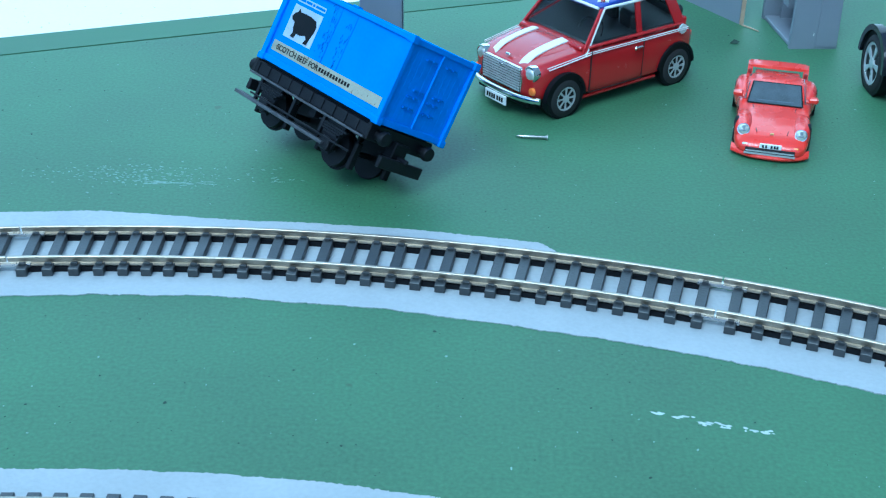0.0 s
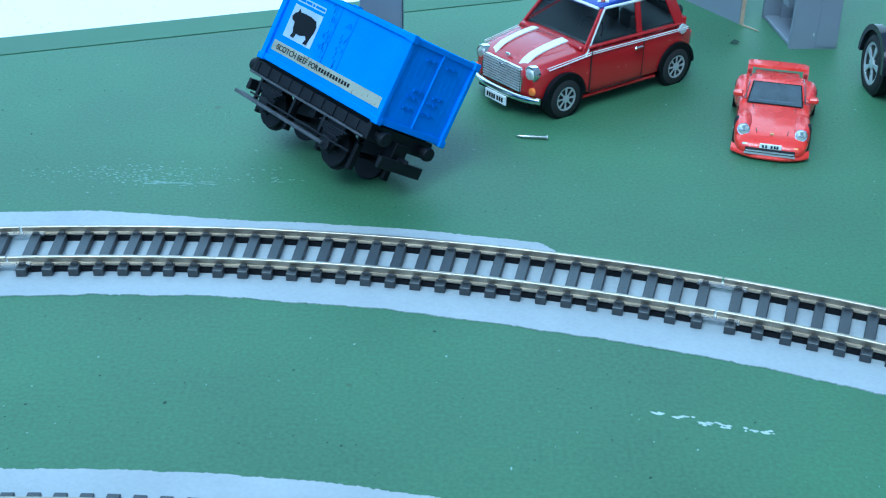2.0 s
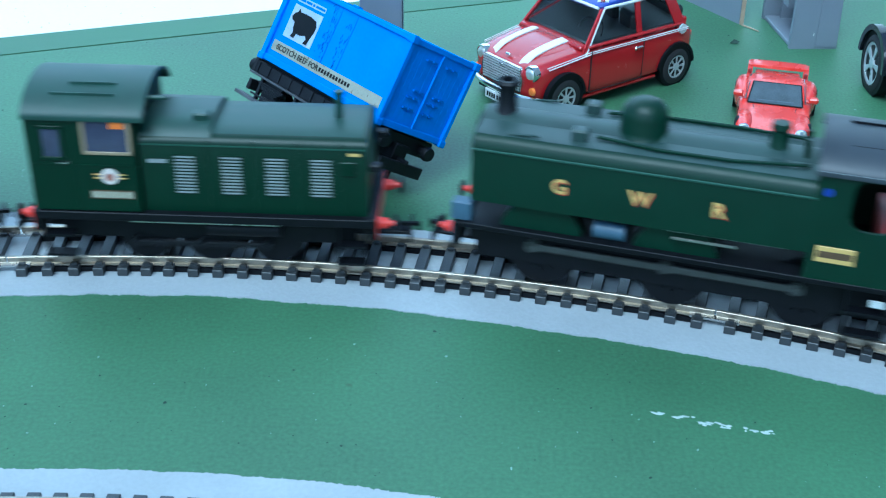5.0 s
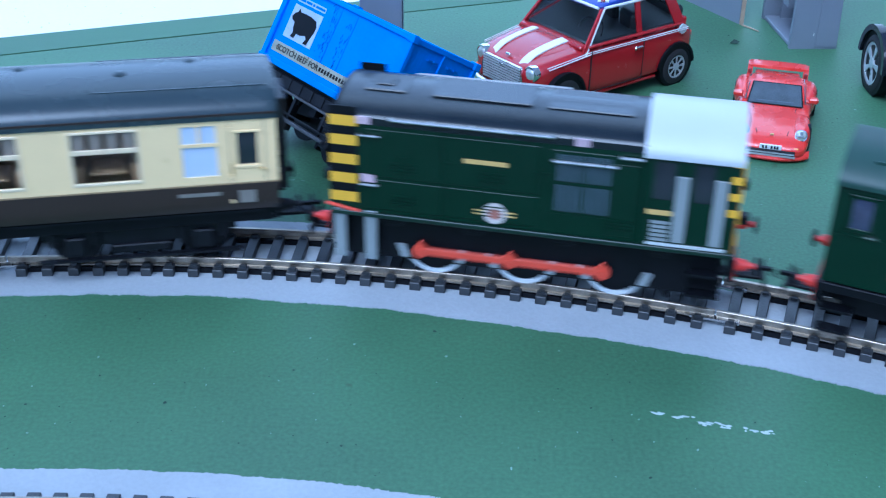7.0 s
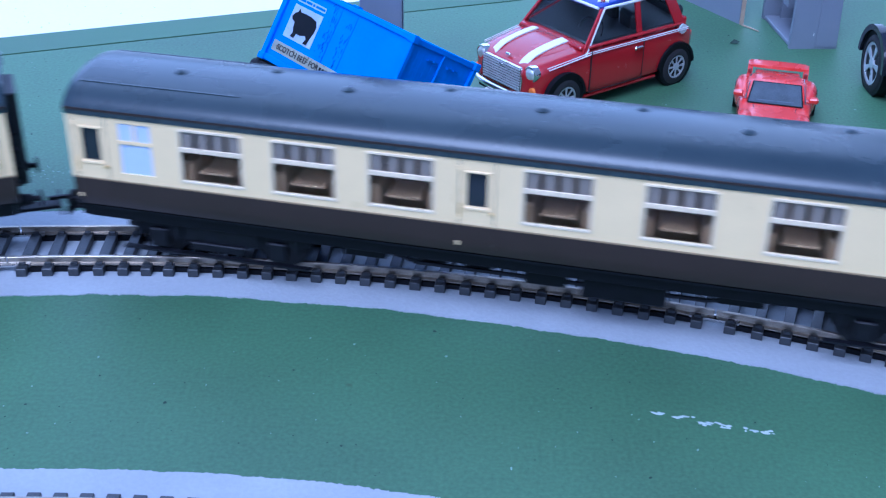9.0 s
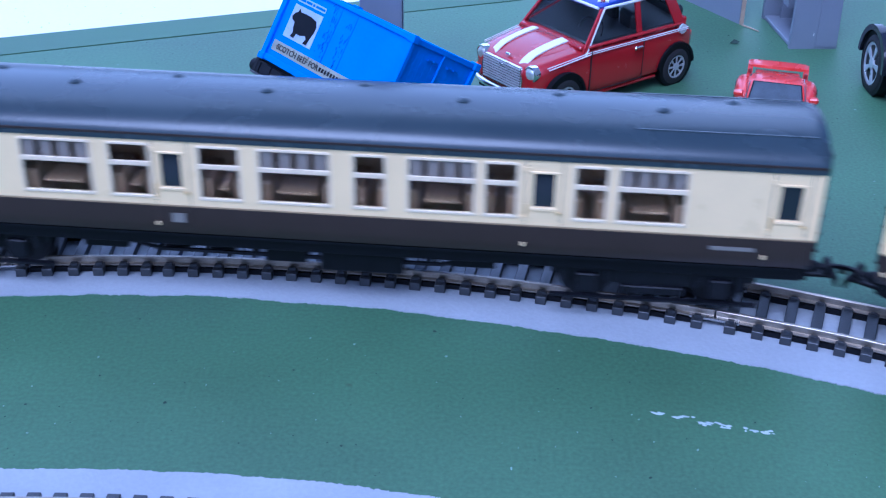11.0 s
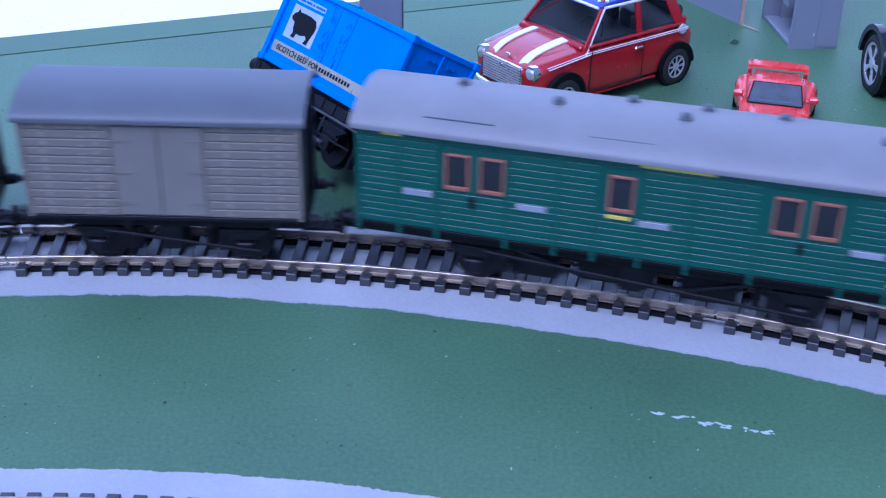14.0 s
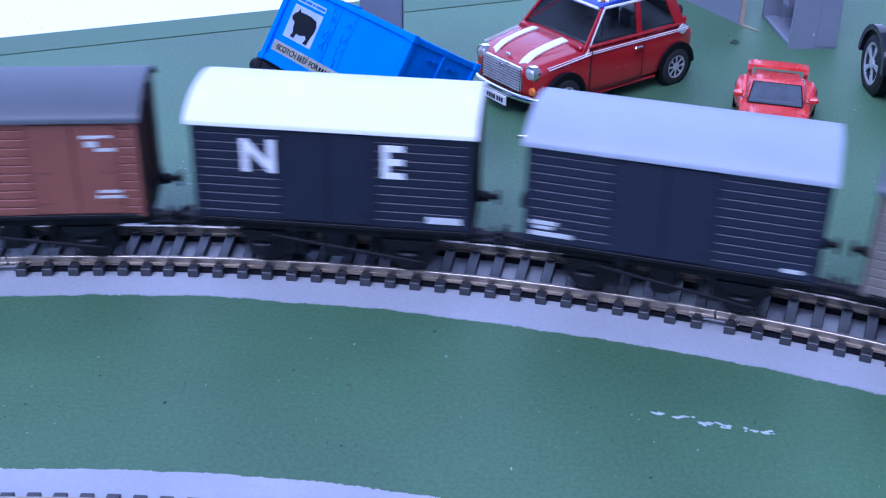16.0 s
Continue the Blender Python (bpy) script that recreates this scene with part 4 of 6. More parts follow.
        for xa in (-38, -16, 8, 33):
            part("spring", boxes(*[(xa - 5 + 0.9 * k, xa + 5 - 0.9 * k, s * 12 - 0.8, s * 12 + 0.8, 16.8 - 0.7 * k, 17.4 - 0.7 * k) for k in range(4)]), M_SOOT, ob)
        part("cab_step", boxes((40, 48.6, s * 14 - 2, s * 14 + 1.5, 6.0, 6.8), (40, 48.6, s * 14 - 2, s * 14 + 1.5, 12, 12.8), (40, 40.8, s * 14 - 0.5, s * 14 + 0.5, 6, 18.4), (47.8, 48.6, s * 14 - 0.5, s * 14 + 0.5, 6, 18.4)), M_BLACK, ob)
        part("sand_pipe", bar(bmesh.new(), (30, s * 11, 12), (36, s * 9.5, 1.5), 0.6, 6), M_BLACK, ob)
    part("underframe", boxes((x0 + 1, x1 - 1, -9, 9, 12, 19.5)), M_BLACK, ob)
    for sx, x in ((-1, x0 - 0.8), (1, x1 + 0.6)):
        buffer_beam(ob, x, sx, 11.5, 18.2, M_RED)
        buffers(ob, x, sx, M_RED, z=14.8, length=7.0, spread=11.5)
        coupling(ob, x, sx)
        part("lamp_bracket", boxes((*sorted((x, x + sx * 3)), -11.5, -8.5, 26, 28.6), (*sorted((x, x + sx * 3)), 8.5, 11.5, 26, 28.6), bevel=0.3), M_BLACK, ob)
    coupled_wheels(ob, (-26.8, -2.5, 21.9), 8.8, M_ORANGE, 3.6, 1.1, 128.0, white_rim=M_WHITE, spokes=0, rod_y=12.8)
    return ob


def small_shunter():
    ob = thing("small_diesel_shunter", "small dark green diesel shunter with amber-framed cab windows", "locomotive")
    w = 15.3
    cab = part("cab", boxes((-45.0, -16.4, -w, w, 17.0, 45.0), bevel=0.3), M_BRGREEN, ob, "dark green cab")
    part("cab_gable", prism(bmesh.new(), roof_outline(w - 0.2, 44.4, 49.8, 0.1, 16)[:17] + [(w - 0.2, 44), (-w + 0.2, 44)], -44.2, -16), M_BRGREEN, cab)
    roof = part("cab_roof", prism(bmesh.new(), roof_outline(w + 0.8, 44.2, 50.9, 0.9, 22), -45.2, -13.6), M_BRGREENTOP, ob, "paler green cab roof", smooth=30)
    part("rain_strip", boxes((-38, -22, -11.2, -10.8, 48.0, 49.1), (-34, -22, -7.2, -6.8, 49.6, 50.6)), M_BRGREENTOP, roof)
    part("horn", boxes((-14, -8.5, -8.7, -7.3, 46.6, 47.7), bevel=0.3), M_BRGREENTOP, roof)
    hood = [(-13.6, 17), (-13.6, 36.6), (-13.0, 38.0), (-11, 38.8), (-5, 39.3), (0, 39.5), (5, 39.3), (11, 38.8), (13.0, 38.0), (13.6, 36.6), (13.6, 17)]
    part("hood", prism(bmesh.new(), hood, -16, 43.6), M_BRGREEN, ob, "dark green engine casing", smooth=50)
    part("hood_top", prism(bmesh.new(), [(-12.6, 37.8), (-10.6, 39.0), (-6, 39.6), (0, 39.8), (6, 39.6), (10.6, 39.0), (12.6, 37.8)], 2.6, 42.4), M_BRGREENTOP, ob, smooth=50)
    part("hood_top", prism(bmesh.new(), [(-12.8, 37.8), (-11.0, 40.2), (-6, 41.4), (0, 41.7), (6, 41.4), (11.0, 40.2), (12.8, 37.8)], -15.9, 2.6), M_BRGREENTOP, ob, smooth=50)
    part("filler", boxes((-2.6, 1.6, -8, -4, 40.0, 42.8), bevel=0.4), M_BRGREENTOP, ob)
    part("exhaust", rod(rod(bmesh.new(), "z", 35, 0, 43.2, 1.1, 8, 16), "z", 35, 0, 46.7, 1.4, 0.8, 16), M_BRGREENTOP, ob, "green exhaust stack")
    for s in (-1, 1):
        y = s * w
        for xa, xb, za, zb, fr in ((-30.2, -17.2, 33.8, 44.2, M_AMBER), (-41.6, -35.0, 32.0, 41.6, M_BRGREEN)):
            win = part("cab_window", boxes((xa, xa + 1, *sorted((y - s * 0.2, y + s * 0.45)), za, zb), (xb - 1, xb, *sorted((y - s * 0.2, y + s * 0.45)), za, zb), (xa, xb, *sorted((y - s * 0.2, y + s * 0.45)), za, za + 0.9),
                                           (xa, xb, *sorted((y - s * 0.2, y + s * 0.45)), zb - 0.9, zb), bevel=0.1), fr, cab, "window frame")
            part("pane", boxes((xa + 0.9, xb - 0.9, *sorted((y - s * 0.1, y + s * 0.15)), za + 0.8, zb - 0.8)), M_CABPANE, win, "bluish cab glazing")
            if fr is M_AMBER:
                part("cab_lamp", boxes((xb - 5.4, xb - 1.6, *sorted((y - s * 0.1, y + s * 0.25)), zb - 3.0, zb - 1.2)), M_INDICATOR, win, "orange object behind the cab glass")
        part("door_line", boxes((-33.4, -33.1, *sorted((y - s * 0.1, y + s * 0.12)), 18, 44), (-44, -16, *sorted((y - s * 0.1, y + s * 0.2)), 30.4, 30.8)), M_BRGREEN, cab)
        part("door_handle", boxes((-37, -34, *sorted((y - s * 0.1, y + s * 0.6)), 31.0, 31.5)), M_STEEL, cab)
        crest(cab, -23.9, y + s * 0.2, 27.6, 2.3)
        panel = part("number_panel", boxes((-29.4, -18.0, *sorted((y - s * 0.1, y + s * 0.15)), 21.0, 23.4)), M_SOOTBROWN, cab, "dark number panel with pale bars")
        for k in range(5):
            part("number_bar", boxes((-29.1 + 2.2 * k, -27.3 + 2.2 * k, *sorted((y, y + s * 0.22)), 21.3, 23.1)), M_PALEGOLD, panel)
        yh = s * 13.6
        for x in (-4.3, 7.9, 19.6, 31.5):
            g = part("grille", boxes((x - 3.0, x + 3.0, *sorted((yh - s * 0.15, yh + s * 0.15)), 22.2, 33.8)), M_BRGREEN, ob)
            for k in range(12):
                piece(("slat", M_PALEGREY), lambda: box(bmesh.new(), -2.6, 2.6, -0.3, 0.3, -0.17, 0.17), g, mmpose(x, yh + s * 0.15, 22.9 + 0.93 * k))
        part("casing_line", boxes((-15.8, 43.6, *sorted((yh - s * 0.1, yh + s * 0.22)), 36.2, 36.6)), M_LINEGREEN, ob, "thin pale line along the casing")
        for xa in (1.6, 13.7, 25.4, 37):
            part("casing_seam", boxes((xa - 0.15, xa + 0.15, *sorted((yh - s * 0.1, yh + s * 0.15)), 18, 38)), M_BRGREEN, ob)
        part("maker_plate", boxes((-14, -9, *sorted((yh - s * 0.1, yh + s * 0.25)), 31.2, 32.2)), M_PALEGREY, ob)
        part("lamp_panel", boxes((38.6, 41.8, *sorted((yh - s * 0.1, yh + s * 0.25)), 34.6, 35.4)), M_GOLD, ob)
        part("side_box", boxes((36.5, 40.5, *sorted((yh - s * 0.2, yh + s * 0.7)), 29, 33), bevel=0.2), M_BRGREEN, ob)
        part("running_plate", boxes((-45, 45, s * 13 - 3, s * 13 + 2.8, 14.6, 17.0), bevel=0.2), M_BLACK, ob, "black running plate")
        part("step_edge", boxes((-19.5, 20, s * 15.7 - 0.2, s * 15.7 + 0.25, 14.4, 15.0)), M_STEEL, ob)
        part("air_tank", rod(bmesh.new(), "x", 10, s * 12, 11.5, 2.2, 20, 16), M_BLACK, ob)
        part("step", boxes((35, 43, s * 13.5 - 2, s * 13.5 + 1.6, 2.8, 3.5), (35, 43, s * 13.5 - 2, s * 13.5 + 1.6, 8, 8.7), (35, 35.7, s * 13.5 - 1, s * 13.5 + 1, 3, 14.6), (42.3, 43, s * 13.5 - 1, s * 13.5 + 1, 3, 14.6)), M_BLACK, ob)
        part("step", boxes((-44, -36, s * 13.5 - 2, s * 13.5 + 1.6, 3, 3.7), (-44, -36, s * 13.5 - 2, s * 13.5 + 1.6, 9, 9.7), (-44, -43.3, s * 13.5 - 1, s * 13.5 + 1, 3, 14.6)), M_BLACK, ob)
        part("frame_plate", boxes((-40, 40, s * 10 - 0.5, s * 10 + 0.5, 7, 14.6)), M_BLACK, ob)
    part("underframe", boxes((-44, 44, -9.5, 9.5, 9.5, 16.9)), M_BLACK, ob)
    for sx in (-1, 1):
        x = sx * 45.0
        buffer_beam(ob, x, sx, 10.8, 17.2, M_RED)
        buffers(ob, x, sx, M_RED, z=14.2, length=6.5, spread=11.5)
        coupling(ob, x, sx)
    part("head_lamp", boxes((44.0, 47, -12.5, -9.5, 29.5, 31.5), (44.0, 47, 9.5, 12.5, 29.5, 31.5), bevel=0.3), M_SOOT, ob)
    coupled_wheels(ob, (-18, 0, 18), 6.8, M_SOOT, 2.6, 0.8, 120.0)
    return ob


def tank_engine():
    ob = thing("pannier_tank_engine", "dusty dark green steam tank engine with copper-coloured lettering", "steam locomotive")
    w = 15.2
    side = [(-w, 24.8), (-w, 39.0), (-w + 0.5, 41.6), (-w + 2.0, 43.0), (-w + 4, 43.4), (-3.5, 43.6), (-3.5, 24.8)]
    for s in (-1, 1):
        tank = part("side_tank", prism(bmesh.new(), [(p[0] * -s, p[1]) for p in side], -60.5, 24.5), M_GWGREEN, ob, "dark green side tank", smooth=40)
        part("tank_top", prism(bmesh.new(), [(-s * p, z) for p, z in ((-w + 2.2, 43.1), (-w + 4, 43.5), (-3.6, 43.7), (-3.6, 43.2), (-w + 4, 43.0))], -60.2, 24.4), M_GWTOP, tank, "pale grey-green tank top")
        # paler green bar: the highlight on the tank's upper edge, put into colour
        part("edge_highlight", bar(bmesh.new(), (-60.5, s * (w + 0.05), 39.4), (24.5, s * (w + 0.05), 39.4), 0.35, 6), M_LINEGREEN, tank)
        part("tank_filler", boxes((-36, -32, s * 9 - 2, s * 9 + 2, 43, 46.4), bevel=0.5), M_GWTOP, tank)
        part("pipe", bar(bar(bar(bmesh.new(), (-30, s * 8, 44.2), (-14, s * 10.5, 44.0), 0.5, 6), (-14, s * 10.5, 44), (4, s * 10.5, 44), 0.5, 6), (4, s * 10.5, 44), (22, s * 8, 44.3), 0.5, 6), M_GWGREEN, tank)
        part("lifting_ring", bar(bmesh.new(), (-52, s * 12, 43.3), (-44, s * 12, 43.9), 0.35, 6), M_GWTOP, tank)
        part("running_plate", boxes((-63, 59, s * 12.5 - 2.8, s * 12.5 + 3.0, 16.4, 17.8), bevel=0.15), M_BLACK, ob, "black running plate")
        part("splasher", prism(bmesh.new(), [(x + 0.0, z) for x, z in arc(-42, 15.5, 11, 170, 10, 14)], s * 11 - 2, s * 11 + 2, "xz"), M_GWGREEN, ob)
        part("splasher", prism(bmesh.new(), [(x + 0.0, z) for x, z in arc(-7, 15.5, 11, 170, 10, 14)], s * 11 - 2, s * 11 + 2, "xz"), M_GWGREEN, ob)
        part("reservoir", rod(bmesh.new(), "x", -24, s * 12, 20.5, 2.4, 8, 16), M_BLUEGREY, ob, "blue-grey reservoir")
        part("fire_iron", bar(bar(bmesh.new(), (-10, s * 14, 24.5), (20, s * 14, 24.5), 0.4, 6), (-8, s * 14.4, 22.5), (8, s * 14.4, 22.5), 0.4, 6), M_STEEL, ob)
        part("frame_plate", boxes((-60, 56, s * 9.6 - 0.5, s * 9.6 + 0.5, 6, 16.6)), M_BLACK, ob)
        part("cab_step", boxes((36, 46, s * 13.5 - 1.5, s * 13.5 + 1.6, 3.2, 4.0), (36, 46, s * 13.5 - 1.5, s * 13.5 + 1.6, 9.4, 10.2), (36, 36.8, s * 13.5 - 1, s * 13.5 + 1, 3.2, 16.5), (45.2, 46, s * 13.5 - 1, s * 13.5 + 1, 3.2, 16.5)), M_BLACK, ob)
        part("step_edge", boxes((41.4, 45, s * 15 - 0.2, s * 15 + 0.25, 12.4, 14.2)), M_DULLWHITE, ob)
        for x, ch in ((-37.3, "G"), (-16.8, "W"), (2.5, "R")):
            if s < 0:
                letters("lettering", ch, 5.6, mmpose(x + 0.3, -w - 0.04, 31.9), M_RED, ob, "red shade of the lettering", depth=0.04, bold=0.12)
                letters("lettering", ch, 5.6, mmpose(x, -w - 0.12, 32.2), M_GOLD, ob, "gold letter " + ch, depth=0.06, bold=0.12)
        # cab side with its rounded doorway
        y0, y1 = sorted((s * w, s * (w - 1.0)))
        cab = part("cab_side", boxes((24.5, 32.8, y0, y1, 17.8, 46.6), (43.6, 50.5, y0, y1, 17.8, 46.6), (32.8, 43.6, y0, y1, 17.8, 32.2), (32.8, 43.6, y0, y1, 45.4, 46.6)), M_GWGREEN, ob, "dark green cab side", smooth=0)
        corner = bmesh.new()
        for cx, sx in ((32.8, 1), (43.6, -1)):
            prism(corner, [(cx, 32.2)] + [(cx + sx * (4 - 4 * math.sin(radians(a))), 32.2 + 4 - 4 * math.cos(radians(a))) for a in range(0, 91, 15)], y0, y1, "xz")
            prism(corner, [(cx, 45.4)] + [(cx + sx * (3 - 3 * math.sin(radians(a))), 45.4 - 3 + 3 * math.cos(radians(a))) for a in range(0, 91, 15)], y0, y1, "xz")
        part("doorway_corner", corner, M_GWGREEN, cab)
        part("number_plate", boxes((26.6, 35.8, *sorted((s * (w - 0.2), s * (w + 0.3))), 22.9, 27.2), bevel=0.1), M_GOLD, cab, "brass number plate")
        part("number_plate_field", boxes((27.1, 35.3, s * (w + 0.15) - 0.2, s * (w + 0.15) + 0.2, 24.2, 26.0)), M_SOOTBROWN, cab)
        part("route_disc", rod(bmesh.new(), "y", 27.0, s * w, 41.5, 1.1, 0.5, 16), M_FLAGBLUE, cab, "small blue disc")
        part("bunker_rail", boxes((50, 56, *sorted((s * (w - 0.2), s * (w + 0.4))), 37.4, 37.8), (50, 53, *sorted((s * (w - 0.2), s * (w + 0.4))), 31, 31.4), (51, 54, *sorted((s * (w - 0.2), s * (w + 0.4))), 26, 26.4)), M_LINEGREEN, ob)
        part("gutter", boxes((24, 51, s * (w + 0.4) - 0.3, s * (w + 0.4) + 0.3, 46.4, 47.0)), M_PALEGREY, ob)
    part("bunker", boxes((48.8, 58.6, -w, w, 17.8, 40.4), (46, 50, -w, w, 17.8, 32), bevel=0.2), M_GWGREEN, ob, "dark green bunker")
    coal = bmesh.new()
    for k in range(120):
        x, y, r = random.uniform(50, 58), random.uniform(-14, 14), random.uniform(0.7, 1.6)
        bmesh.ops.create_icosphere(coal, subdivisions=1, radius=r, matrix=Matrix.Translation((x, y, 40.2 + random.uniform(-0.3, 0.4))) @ pose(0, 0, 0, 40 * k, 25 * k, 0))
    part("coal", coal, M_COAL, ob, "grey-black coal load", smooth=0)
    part("cab_front", boxes((24.5, 25.5, -w + 0.5, w - 0.5, 28, 47)), M_GWGREEN, ob)
    part("cab_back", boxes((49.5, 50.5, -w + 0.5, w - 0.5, 28, 47)), M_GWGREEN, ob)
    part("cab_floor", boxes((25, 50, -w + 1, w - 1, 16.5, 20)), M_BLACK, ob)
    part("backhead", boxes((25.5, 29, -9, 9, 20, 40), (40.5, 49, -12, 12, 20, 31), bevel=0.5), M_CABRED, ob, "dark red cab fitting")
    part("cab_gable", prism(bmesh.new(), roof_outline(w - 0.1, 46.4, 52.4, 0.1, 16)[:17] + [(w - 0.1, 46), (-w + 0.1, 46)], 24.6, 25.8), M_GWGREEN, ob)
    part("cab_gable", prism(bmesh.new(), roof_outline(w - 0.1, 46.4, 52.4, 0.1, 16)[:17] + [(w - 0.1, 46), (-w + 0.1, 46)], 49.2, 50.4), M_GWGREEN, ob)
    roof = part("cab_roof", prism(bmesh.new(), roof_outline(w + 0.8, 46.6, 53.2, 0.8, 22), 23.8, 50.6), M_ROOFDARKBLUE, ob, "dark grey cab roof", smooth=30)
    part("rain_strip", boxes((31, 45, -9.2, -8.8, 50.4, 51.6), (30, 46, 0.8, 1.2, 52.8, 53.7)), M_BLACK, roof)
    part("boiler", rod(bmesh.new(), "x", -18, 0, 35, 10.0, 86, 32), M_GWTOP, ob, "pale grey-green boiler between the tanks")
    part("smokebox", turned(bmesh.new(), "x", -62, 0, 34, [(0, -2.4), (3, -2.0), (7, -0.8), (9.4, 0), (10.2, 0.5), (10.2, 9)], 32), M_SOOT, ob, "sooty black smokebox")
    part("chimney", turned(bmesh.new(), "z", -55.5, 0, 43.4, [(0, 0), (4.2, 0), (3.6, 0.6), (2.7, 1.8), (2.5, 6), (2.7, 8.2), (3.3, 8.4), (3.4, 9.2), (2.8, 9.9), (2.0, 9.9), (1.8, 7), (0, 7)], 28), M_SOOT, ob, "black chimney")
    part("dome", turned(bmesh.new(), "z", -19.5, 0, 43.2, [(0, 0), (7.2, 0), (6.6, 0.7), (6.2, 2), (6.1, 5.2), (5.6, 7.2), (4.4, 8.8), (2.4, 9.8), (0, 10.1)], 32), M_GWGREEN, ob, "rounded green dome", smooth=60)
    part("safety_valve", turned(bmesh.new(), "z", 14, 0, 43.2, [(0, 0), (3.2, 0), (2.4, 1.0), (2.1, 6), (2.5, 6.6), (2.2, 8), (0, 8.2)], 20), M_GWGREEN, ob, "green safety valve cover")
    part("whistle", rod(rod(bmesh.new(), "z", 21, -3, 46, 0.8, 6, 10), "z", 21, 3, 46, 0.8, 6, 10), M_GWGREEN, ob)
    part("front_step", boxes((-66, -60.5, -14, -10, 17.5, 23), (-66, -60.5, 10, 14, 17.5, 23), bevel=0.4), M_BLUEGREY, ob, "blue-grey front sandbox")
    part("underframe", boxes((-62, 58, -9, 9, 10, 16.8)), M_BLACK, ob)
    for sx, x in ((-1, -64.2), (1, 59.4)):
        buffer_beam(ob, x, sx, 10.8, 17.6, M_RED if sx > 0 else M_BLUEGREY)
        buffers(ob, x, sx, M_RED, z=14.0, length=6.5, spread=11.5)
        coupling(ob, x, sx)
    part("rear_lamp", boxes((58.4, 61, -12, -9.6, 26, 28.4), (58.4, 61, 9.6, 12, 26, 28.4), bevel=0.3), M_SOOT, ob)
    coupled_wheels(ob, (-42, -7, 26), 9.0, M_RODSTEEL, 3.4, 0.9, 200.0, spokes=12)
    return ob


M_CREST = paint("emblem_cream", (0.66, 0.58, 0.54), 0.4, vary=0.15, scale=1500)
M_EMBLEMRED = paint("emblem_red", (0.36, 0.14, 0.10), 0.4, vary=0.4, scale=1800)
M_STRIPEEND = paint("cab_end_ochre", (0.30, 0.15, 0.03), 0.5, vary=0.4, scale=600)
M_ROOFWHITE = paint("cab_roof_white", (0.52, 0.53, 0.54), 0.4, vary=0.04, scale=300)
M_PALEGREY = paint("pale_grey_paint", (0.27, 0.29, 0.29), 0.5, vary=0.08, scale=700)
M_GRILLE = paint("radiator_blue_grey", (0.075, 0.10, 0.125), 0.45, vary=0.15, scale=900)
M_PINKWHITE = paint("data_panel_pink", (0.55, 0.40, 0.44), 0.5, vary=0.2, scale=1500)
M_RUNBOARD = paint("running_board_green", (0.006, 0.022, 0.012), 0.45, vary=0.15, scale=700)
M_AMBER = paint("amber_window_frame", (0.30, 0.23, 0.14), 0.4, vary=0.1, scale=700)
M_CABPANE = paint("blue_grey_glazing", (0.045, 0.05, 0.085), 0.08, vary=0.25, scale=900)
M_PALEGOLD = paint("pale_number_panel", (0.42, 0.40, 0.30), 0.5, vary=0.25, scale=2500)
M_LINEGREEN = paint("pale_green_edge", (0.030, 0.075, 0.050), 0.35, vary=0.1, scale=700)
M_BLUEGREY = paint("blue_grey_metal", (0.06, 0.10, 0.15), 0.5, vary=0.2, scale=700)
M_SOOTBROWN = paint("brown_black_plate", (0.10, 0.06, 0.03), 0.5, vary=0.3, scale=2000)
M_COAL = paint("coal", (0.06, 0.065, 0.075), 0.5, vary=0.4, scale=900)
M_CABRED = paint("cab_red", (0.22, 0.02, 0.02), 0.5, vary=0.15, scale=700)
M_ROOFDARKBLUE = paint("blue_black_roof", (0.030, 0.036, 0.045), 0.45, vary=0.2, scale=400)
M_RODSTEEL = paint("dull_steel_rod", (0.10, 0.10, 0.10), 0.45, metal=0.7, vary=0.25, scale=900)

shunter_large, shunter_small, engine = diesel_shunter(), small_shunter(), tank_engine()

# vehicle, its degrees on the curve behind the reference point, distance between its pivots
TRAIN = [(engine, -43.3, 50), (shunter_small, -58.6, 36), (shunter_large, -72.3, 46), (coach_open, -95.6, 186), (coach_mixed, -128.0, 186),
         (parcels, -153.7, 84), (van_grey, -168.2, 40), (van_dark, -178.05, 40), (van_letter, -188.25, 40), (van_brown, -198.4, 40)]


# ---- toy road vehicles and the tipped wagon ----
def ring(x, half, z0, z1, power=4.0, n=28):
    """A rounded cross-section at x."""
    pts, cz, hz = [], (z0 + z1) / 2, (z1 - z0) / 2
    for i in range(n):
        a = 2 * math.pi * i / n
        c, s = math.cos(a), math.sin(a)
        pts.append((x, half * math.copysign(abs(c) ** (2 / power), c), cz + hz * math.copysign(abs(s) ** (2 / power), s)))
    return pts


def shell(rows, power=4.0, n=28):
    return loft(bmesh.new(), [ring(*r[:4], r[4] if len(r) > 4 else power, n) for r in rows])


def smoothed(ob, levels=1):
    m = ob.modifiers.new("smooth", "SUBSURF")
    m.levels = m.render_levels = levels
    return ob


def quad_panel(a, b, c, d, thick, out):
    """A flat panel with four corners, pushed out by thick along out."""
    bm = bmesh.new()
    o = Vector(out).normalized() * thick
    lo = [bm.verts.new(Vector(p)) for p in (a, b, c, d)]
    hi = [bm.verts.new(Vector(p) + o) for p in (a, b, c, d)]
    bm.faces.new(lo), bm.faces.new(hi)
    for i in range(4):
        bm.faces.new((lo[i], lo[(i + 1) % 4], hi[(i + 1) % 4], hi[i]))
    bmesh.ops.recalc_face_normals(bm, faces=bm.faces)
    return bm


